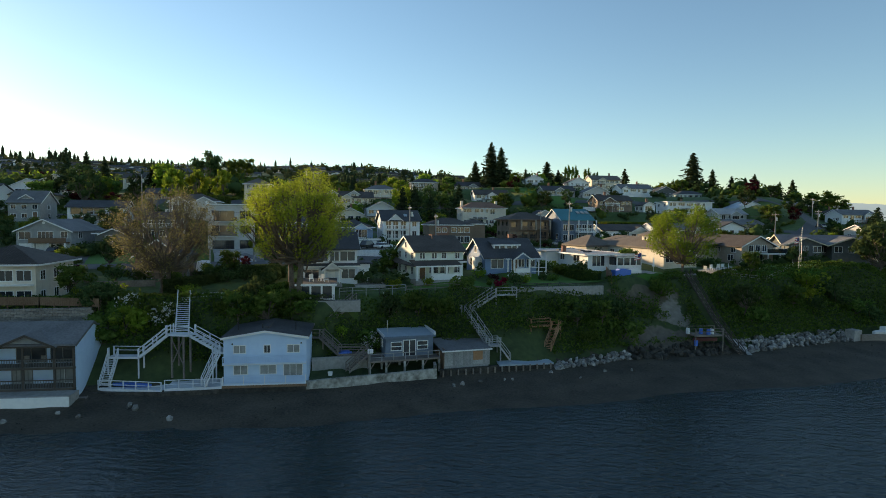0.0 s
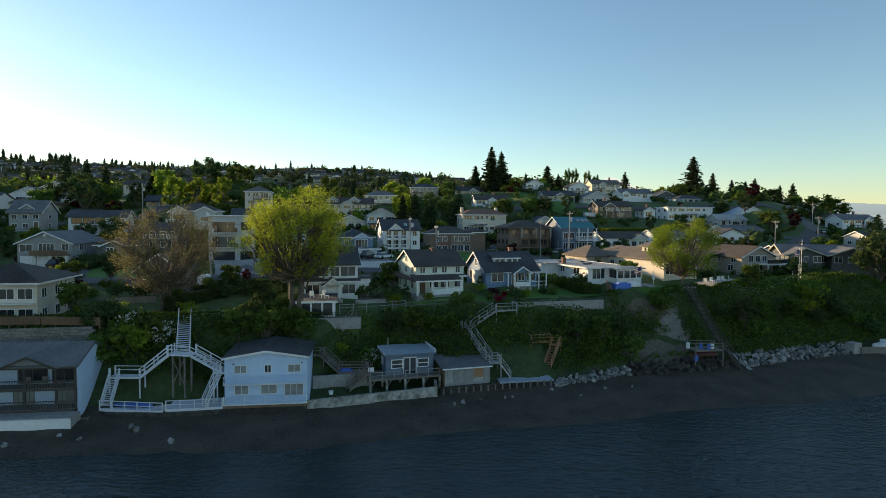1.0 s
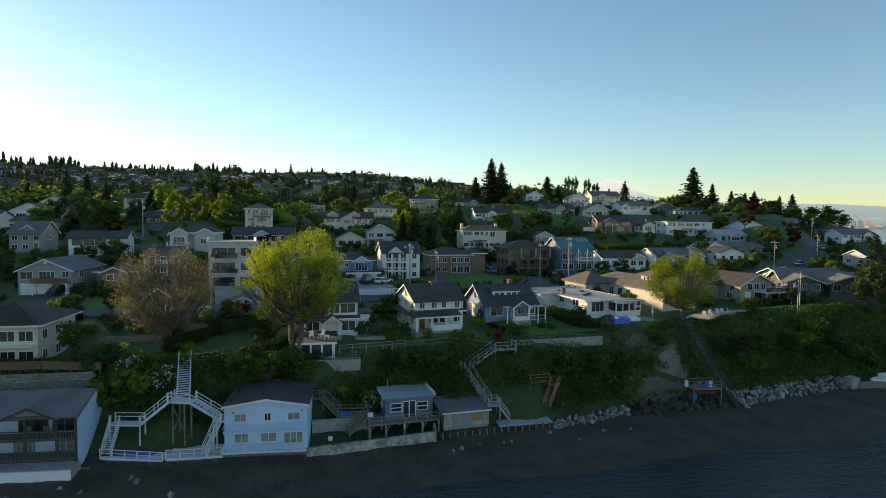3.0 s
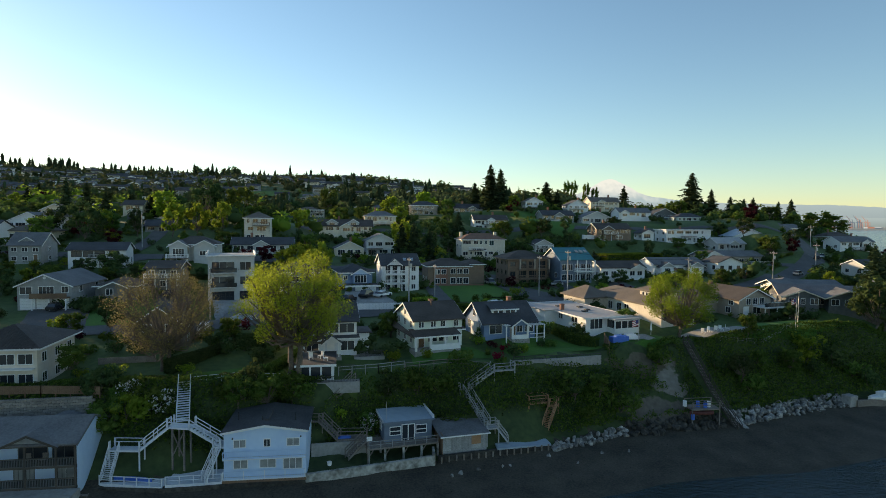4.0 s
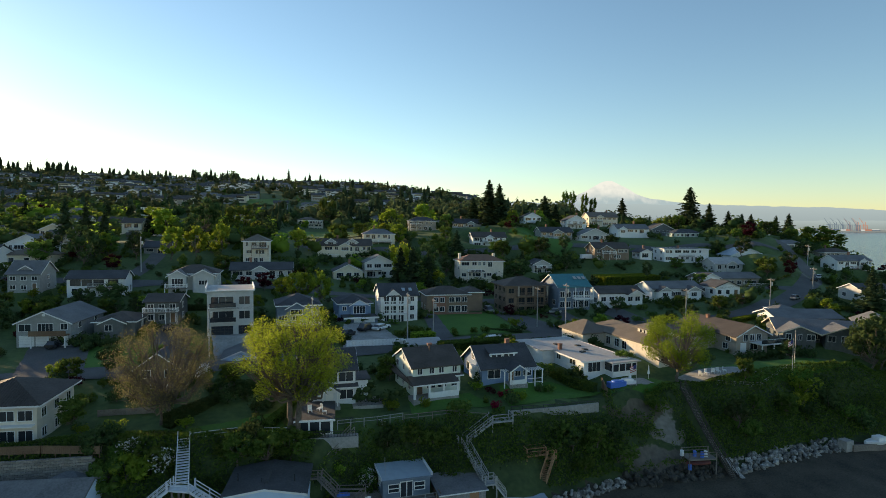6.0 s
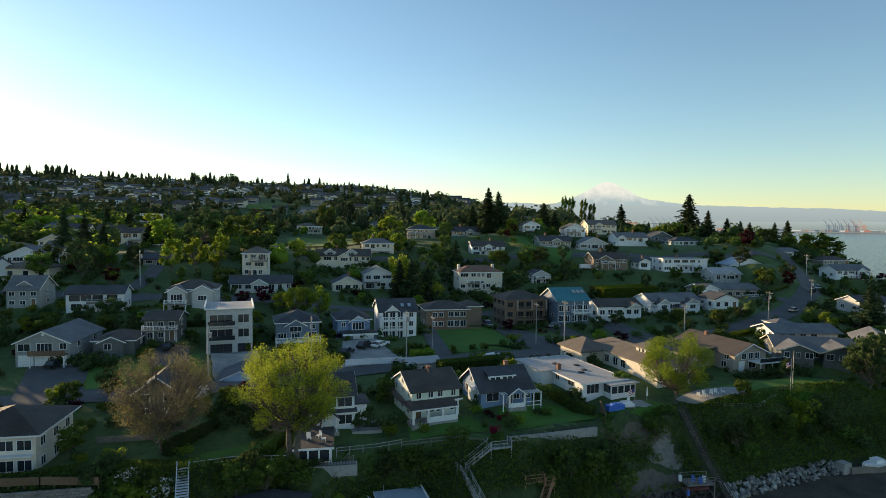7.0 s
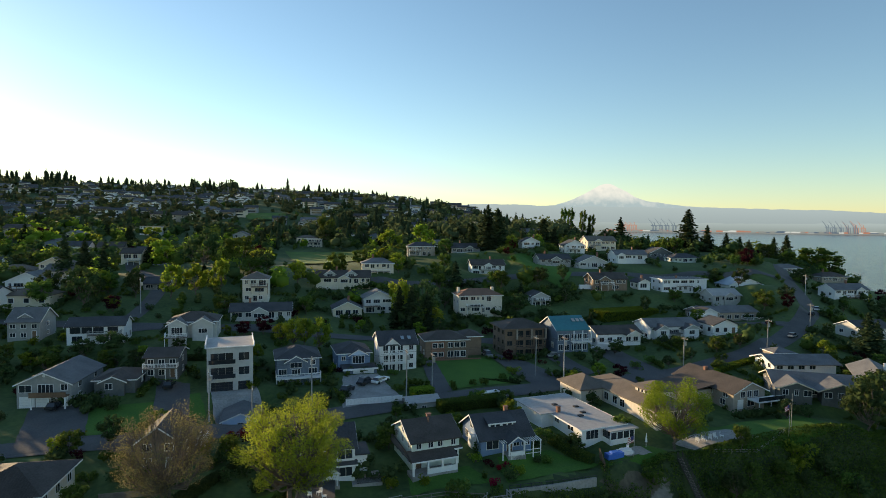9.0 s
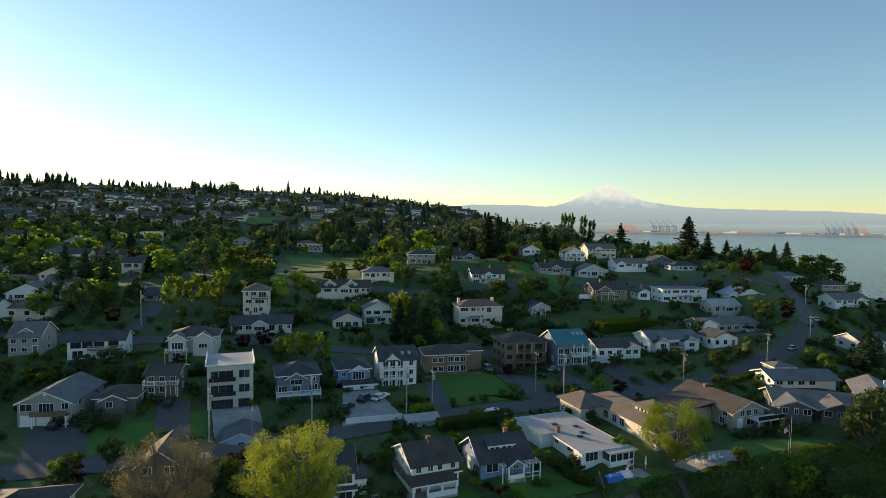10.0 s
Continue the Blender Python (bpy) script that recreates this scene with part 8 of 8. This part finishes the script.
# uncounted growth: far woods, undergrowth and the leaves on the bank
def woods(n, x0, x1, y0, y1, seed, tall, mat, name, label, per=34, pointed=False, leaf=1.0, dmin=40.0, gap=7.5, line=1):
    """Many plants in one mesh; line: how many stand side by side along a garden boundary."""
    g = np.random.default_rng(seed)
    x, y = g.uniform(x0, x1, n * 3 // line), g.uniform(y0, y1, n * 3 // line)
    if line > 1:
        way = radians(15) + np.where(g.random(len(x)) < 0.5, 0, math.pi / 2) + g.normal(0, 0.12, len(x))
        step = (np.arange(line) - line / 2)[None] * tall * 0.62
        x = (x[:, None] + np.cos(way)[:, None] * step + g.normal(0, 0.2, (len(x), line))).ravel()
        y = (y[:, None] + np.sin(way)[:, None] * step + g.normal(0, 0.2, (len(y), line))).ravel()
    # near strips wholly in the west lie outside the camera's view
    ok = ((np.abs(x) < 0.82 * y + 40) if x1 > -100 or y0 > 800 else (np.abs(x) > 0.8 * y + 12)) & (inland(x, y) > dmin) & (np.interp(x, BACK_X, BACK_Y) - y > 10)
    x, y = x[ok], y[ok]
    hs = np.array(HOUSES)
    op = np.array(OPEN)
    keep = np.array([(((hs[:, 0] - a_) ** 2 + (hs[:, 1] - b_ - 1) ** 2) > np.where(hs[:, 2] > gap, gap, hs[:, 2] if gap < 9 else gap) ** 2).all() and (((op[:, 0] - a_) ** 2 + (op[:, 1] - b_) ** 2) > op[:, 2] ** 2).all()
                     and (b_ > 300 or np.hypot(ROADS[:, 0] - a_, ROADS[:, 1] - b_).min() > 4) and not (-105 < a_ < -45 and 312 < b_ < 385) for a_, b_ in zip(x, y)])
    x, y = x[keep], y[keep]
    h = tall * g.uniform(0.5, 1.25, len(x))
    # drop plants that would stand in the camera's view of a house
    clear = ~blocks_camera_view(x, y, h)
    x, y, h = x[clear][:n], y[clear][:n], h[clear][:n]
    z = ground(x, y)
    t = g.uniform(0, 1, (len(x), per))
    az = g.uniform(0, 2 * math.pi, (len(x), per))
    if pointed:
        rad = h[:, None] * 0.31 * (1 - t) ** 0.9 * g.uniform(0.4, 1.0, t.shape) + 0.1
        zz = h[:, None] * (0.08 + 0.92 * t)
        size = (h[:, None] * 0.085 * (1.25 - t)) * leaf
    else:
        rad = h[:, None] * 0.48 * np.sqrt(np.maximum(0, 1 - (2 * t - 1) ** 2)) * g.uniform(0.65, 1.0, t.shape)
        zz = h[:, None] * (0.12 + 0.88 * t)
        size = np.broadcast_to(h[:, None] * 0.13 * leaf, t.shape)
    if pointed:
        mids = [np.stack([x, y, z + h * f], 1) for f in (0.28, 0.6)]
        rads = [np.stack([h * q, h * q, h * 0.36], 1) for q in (0.18, 0.1)]
    else:
        off = g.normal(0, 0.16, (3, 2, len(x))) * h
        mids = [np.stack([x + a_, y + b_, z + h * f], 1) for (a_, b_), f in zip(off, (0.4, 0.5, 0.66))]
        rads = [np.stack([h * q, h * q, h * q * 0.8], 1) for q in (0.34, 0.32, 0.25)]
    hearts = (np.concatenate(mids), np.concatenate(rads)) if per < 60 else None
    p = np.stack([x[:, None] + rad * np.cos(az), y[:, None] + rad * np.sin(az), z[:, None] + zz], 2).reshape(-1, 3)
    me = cards(p, np.ascontiguousarray(size).ravel(), g, mat, name, squash=0.6, cores=hearts)
    return tagged(new(name, me), label, "woods", kind="stuff")


woods(380, -1000, 100, 400, 1100, 91, 12, leaf_conifer, "far_conifer_woods", "dark conifers across the far hill", 26, True, 1.2, 40, 10)
woods(2300, -1000, 120, 400, 1100, 92, 8.5, leaf_hill, "far_dark_woods", "dark leafy trees across the far hill", 16, False, 1.0, 40, 7)
woods(300, -1000, 120, 380, 1060, 93, 6, leaf_green, "far_green_woods", "green leafy trees across the far hill", 18, False, 1.0, 40, 10)
woods(30, -700, -590, 880, 960, 391, 25, leaf_conifer, "crest_firs", "clump of tall firs on the hill crest", 58, True, 0.9, 40, 6)
woods(40, -590, -330, 900, 990, 392, 18, leaf_conifer, "crest_spruces", "tall spruces along the hill crest", 58, True, 0.9, 40, 6)
woods(14, -400, -330, 900, 960, 393, 17, leaf_hill, "crest_oaks", "broad leafy trees on the hill crest", 59, False, 0.7, 40, 6)
woods(130, -800, 20, 850, 1060, 191, 18, leaf_conifer, "crest_conifers", "dark conifers along the crest of the hill", 40, True, 1.0, 40, 9)
woods(70, -100, 75, 390, 640, 192, 15, leaf_conifer, "saddle_conifers", "tall dark conifers below the hill", 50, True, 1.0, 40, 9)
woods(220, -110, 95, 385, 680, 193, 11, leaf_hill, "saddle_trees", "dark leafy trees below the hill", 50, False, 0.8, 40, 9)
woods(330, -430, -110, 270, 520, 196, 13, leaf_dark, "west_slope_trees", "large dark trees on the western slope", 55, False, 0.75, 40, 9)
woods(110, -400, -110, 260, 480, 197, 16, leaf_conifer, "west_slope_conifers", "dark conifers on the western slope", 55, True, 1.0, 40, 9)
woods(300, -330, 250, 250, 500, 95, 5, leaf_dark, "slope_thickets", "dark thickets between the houses", 40, False, 0.8)
woods(230, -330, 260, 175, 450, 94, 8, leaf_dark, "slope_dark_trees", "dark leafy trees between the houses", 59, False, 0.65)
woods(170, -330, 260, 175, 450, 194, 7.5, leaf_green, "slope_green_trees", "green leafy trees between the houses", 59, False, 0.65)
woods(120, -300, 0, 190, 450, 195, 8, leaf_sunlit, "slope_bright_trees", "bright green trees with painted sunlight between the houses", 59, False, 0.65)
woods(520, -30, 215, 195, 350, 198, 3.4, leaf_dark, "east_slope_bushes", "dark garden bushes on the eastern slope", 40, False, 0.75, 25, 6.5, line=6)
woods(300, -30, 215, 195, 350, 199, 3.6, leaf_green, "east_slope_shrubs", "green garden shrubs on the eastern slope", 40, False, 0.75, 25, 6.5, line=6)
woods(1100, -330, 260, 165, 480, 96, 2.6, leaf_green, "slope_undergrowth", "green undergrowth between the houses", 40, False, 1.0, line=8)
woods(1150, -150, 160, 88, 215, 98, 1.5, leaf_green, "garden_undergrowth", "low green garden growth between houses", 46, False, 1.0, 12, 7.0, line=10)
woods(900, -150, 160, 90, 230, 99, 2.3, leaf_dark, "garden_bushes", "dark garden bushes between houses", 55, False, 0.8, 12, 7.0, line=7)
woods(70, -140, 300, 300, 480, 97, 9, leaf_conifer, "ridge_conifers", "conifers along the low ridge", 50, True, 1.1)
# out of view; added to keep low sun off the western gardens
woods(420, -420, -105, 85, 420, 88, 13, leaf_dark, "west_woods", "unseen dark trees added in the west to cast shade", 60, False, 0.9, 14)


def bank_leaves(n, lo, hi, seed, mat, name, label, size, lumps, lump_h):
    """Leaves over the face of the bluff, heaped in mounds."""
    g = np.random.default_rng(seed)
    x, d = g.uniform(-100, 150, n * 3), g.uniform(lo, hi, n * 3)
    y = np.interp(x, COAST_X, COAST_Y) + d * 1.06
    c = np.stack([g.uniform(-100, 150, lumps), g.uniform(lo, hi, lumps)], 1)
    r = g.uniform(1.0, 2.6, lumps)
    lift = np.zeros(len(x))
    for (a_, b_), q in zip(c, r):
        lift = np.maximum(lift, lump_h * q * 0.5 * np.sqrt(np.maximum(0, 1 - ((x - a_) ** 2 + (d - b_) ** 2) / q ** 2)))
    lift = lift * np.clip((12.5 - d) / 3.5, 0.15, 1)
    rag = 0.5 * np.sin(x * 1.9) * np.sin(d * 2.3) + g.uniform(-0.25, 0.25, len(x))
    bare = np.minimum(np.minimum(((x - 37.2) / 2.5) ** 2 + ((d - 6.6) / 2.8) ** 2, ((x - 33) / 7.0) ** 2 + ((d - 3.2) / 1.5) ** 2), ((x - 32.5) / 4.2) ** 2 + ((d - 9.3) / 1.7) ** 2) + rag < 1.0
    yard = ((x > -57) & (x < -25) & (d < 6.5) & (x < -40)) | ((x > -27) & (x < -15) & (d < 7.5)) | ((x > -17) & (x < 0) & (d < 6.0)) | ((x > -21) & (x < -13.5) & (d > 11)) | (np.abs((x + 14) - (y - 78.7) * 1.15) < 1.2) & (d > 6) & (x > -17) & (x < -11.5) | ((x > 0) & (x < 15.5) & (d < 4.5)) | ((x > -41) & (x < -25) & (d < 3.5)) | ((np.abs((x - 41.4) - (97 - y) * 0.38) < 1.1) & (y > 85) & (y < 98.5)) | ((x > 10) & (x < 27) & (y > 86.1 + (x - 11) * 0.351)) | ((x > -6) & (x < 8) & (y > 83.1 + (x + 5) * 0.2)) | ((x > 28) & (x < 72) & (y > 94.4 + (x - 28) * 0.36)) | ((x > -34) & (x < -20) & (y > 76.2 + (x + 33.4) * 0.32))
    ok = ~bare & ~yard & (lift + g.uniform(0, 0.7, len(x)) > 0.3)
    x, y, lift = x[ok][:n], y[ok][:n], lift[ok][:n]
    p = np.stack([x, y, ground(x, y) + lift * g.uniform(0.75, 1.05, len(x)) + 0.25], 1)
    return tagged(new(name, cards(p, size, g, mat, name)), label, "bank growth", kind="stuff")


bank_leaves(80000, 1.2, 12.5, 101, leaf_ivy, "bank_ivy", "dense green ivy and brambles over the bluff", 0.2, 1500, 1.0)
bank_leaves(22000, 2.5, 12, 102, leaf_dark, "bank_brambles", "dark brambles over the bluff", 0.19, 260, 1.3)
bank_leaves(16000, 2.5, 11, 103, leaf_green, "bank_shrubs", "brighter shrubs on the bluff", 0.17, 90, 1.9)

# ---- rocks ----
def rock_mesh(seed, mat):
    g = np.random.default_rng(seed)
    bm = bmesh.new()
    bmesh.ops.create_icosphere(bm, subdivisions=1, radius=0.5)
    for v in bm.verts:
        v.co *= g.uniform(0.62, 1.25)
        v.co.z *= 0.75
    return to_mesh("rock", bm, mat)


ROCKS = [rock_mesh(s, rock) for s in range(5)]
DARK_ROCKS = [rock_mesh(s + 20, dark_rock) for s in range(5)]


def riprap(x0, x1, n, meshes, label, s0, s1, depth, up, seed):
    g = np.random.default_rng(seed)
    r = thing("riprap", pose(x0, float(np.interp(x0, COAST_X, COAST_Y)), 0.5), label, "rocks")
    for k in range(n):
        x = g.uniform(x0, x1)
        f = g.uniform(0, 1)
        y = float(np.interp(x, COAST_X, COAST_Y)) - 0.9 + depth * f
        s = g.uniform(s0, s1)
        part("rock", meshes[int(g.integers(0, 5))], None, r, at=Matrix.Translation(-r.matrix_basis.translation) @ pose(x, y, gz(x, y) + up * f + 0.1, *g.uniform(0, 360, 3)) @ Matrix.Scale(s, 4))


riprap(15.5, 27.5, 95, ROCKS, "grey riprap boulders at the bank foot", 0.55, 1.15, 1.8, 0.2, 1)
riprap(28, 44, 150, DARK_ROCKS, "dark wet riprap boulders at the bank foot", 0.6, 1.4, 2.4, 0.3, 2)
riprap(46, 70, 220, ROCKS, "pale grey riprap boulders at the bank foot", 0.6, 1.25, 2.6, 0.5, 3)
g = np.random.default_rng(9)
for x, y, s in ((-33.6, 61.3, 1.2), (-32.7, 60.8, 0.9), (-40, 59.3, 0.6), (-37.5, 58.7, 0.6), (1.5, 69.5, 0.7), (2.6, 70.2, 0.8), (4.8, 71.4, 0.7), (8.0, 72.4, 0.5), (9.0, 72.6, 0.5), (14.5, 75.5, 0.6), (-28, 58.5, 0.9), (-44, 57, 0.8), (18, 74, 0.5), (22, 77, 0.6), (26, 78, 0.5)):
    solid("boulder", ROCKS[int(g.integers(0, 5))], None, pose(x, y, gz(x, y) + 0.1, *g.uniform(0, 360, 3)) @ Matrix.Scale(s, 4), "pale boulder lying on the gravel beach", "boulder", "beach boulders")
bm = bmesh.new()
for k in range(800):
    x = g.uniform(-60, 75)
    y = float(np.interp(x, COAST_X, COAST_Y)) - g.uniform(0.3, 10)
    s = g.uniform(0.04, 0.14)
    c = Vector((x, y, gz(x, y) + 0.05 + 0.2 * noise.noise(Vector((x * 0.35, y * 0.35, 0)))))
    t_ = [bm.verts.new(c + Vector(q) * s * g.uniform(0.7, 1.3)) for q in ((1, 0, -0.4), (-0.5, 0.9, -0.4), (-0.5, -0.9, -0.4), (0, 0, 0.8))]
    for f in ((0, 1, 3), (1, 2, 3), (2, 0, 3), (0, 2, 1)):
        bm.faces.new([t_[i] for i in f])
solid("beach_stones", bm, dark_rock, pose(0, 0, 0), "scattered pale stones on the dark beach", "stones", kind="stuff")

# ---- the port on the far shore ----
# glowing port tones, each with distance haze mixed into its colour
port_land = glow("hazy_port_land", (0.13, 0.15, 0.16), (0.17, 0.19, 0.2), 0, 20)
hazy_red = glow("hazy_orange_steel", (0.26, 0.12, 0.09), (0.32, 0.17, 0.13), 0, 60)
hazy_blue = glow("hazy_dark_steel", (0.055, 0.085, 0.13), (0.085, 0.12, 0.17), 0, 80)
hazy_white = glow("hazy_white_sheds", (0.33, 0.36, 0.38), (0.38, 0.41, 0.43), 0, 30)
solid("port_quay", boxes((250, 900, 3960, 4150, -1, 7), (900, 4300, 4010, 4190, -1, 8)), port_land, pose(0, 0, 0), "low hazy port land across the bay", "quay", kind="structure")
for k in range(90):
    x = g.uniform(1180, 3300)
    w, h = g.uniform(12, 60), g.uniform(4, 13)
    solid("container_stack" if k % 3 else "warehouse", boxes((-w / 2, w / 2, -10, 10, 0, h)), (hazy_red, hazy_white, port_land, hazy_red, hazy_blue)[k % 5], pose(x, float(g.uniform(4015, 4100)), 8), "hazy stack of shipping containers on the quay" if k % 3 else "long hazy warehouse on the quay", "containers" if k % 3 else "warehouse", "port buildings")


def crane(x, y, mat, boom_up):
    r = thing("container_crane", pose(x, y, 8), "tall hazy container crane on the quay", "crane", "port cranes")
    for a_ in (-9, 9):
        for b_ in (-8, 8):
            part("leg", boxes((a_ - 1.3, a_ + 1.3, b_ - 1.3, b_ + 1.3, 0, 42)), mat, r)
    part("girder", boxes((-26, 14, -2, 2, 38, 42)), mat, r)
    part("tower", boxes((-3, 0, -1.5, 1.5, 42, 60)), mat, r)
    part("boom", beam(bmesh.new(), (-10, 0, 42), (-46, 0, 88) if boom_up else (-60, 0, 42), 2.0, 1.2), mat, r)
    part("stay", beam(bmesh.new(), (-1, 0, 60), (-34, 0, 74) if boom_up else (-45, 0, 43), 0.7), mat, r)


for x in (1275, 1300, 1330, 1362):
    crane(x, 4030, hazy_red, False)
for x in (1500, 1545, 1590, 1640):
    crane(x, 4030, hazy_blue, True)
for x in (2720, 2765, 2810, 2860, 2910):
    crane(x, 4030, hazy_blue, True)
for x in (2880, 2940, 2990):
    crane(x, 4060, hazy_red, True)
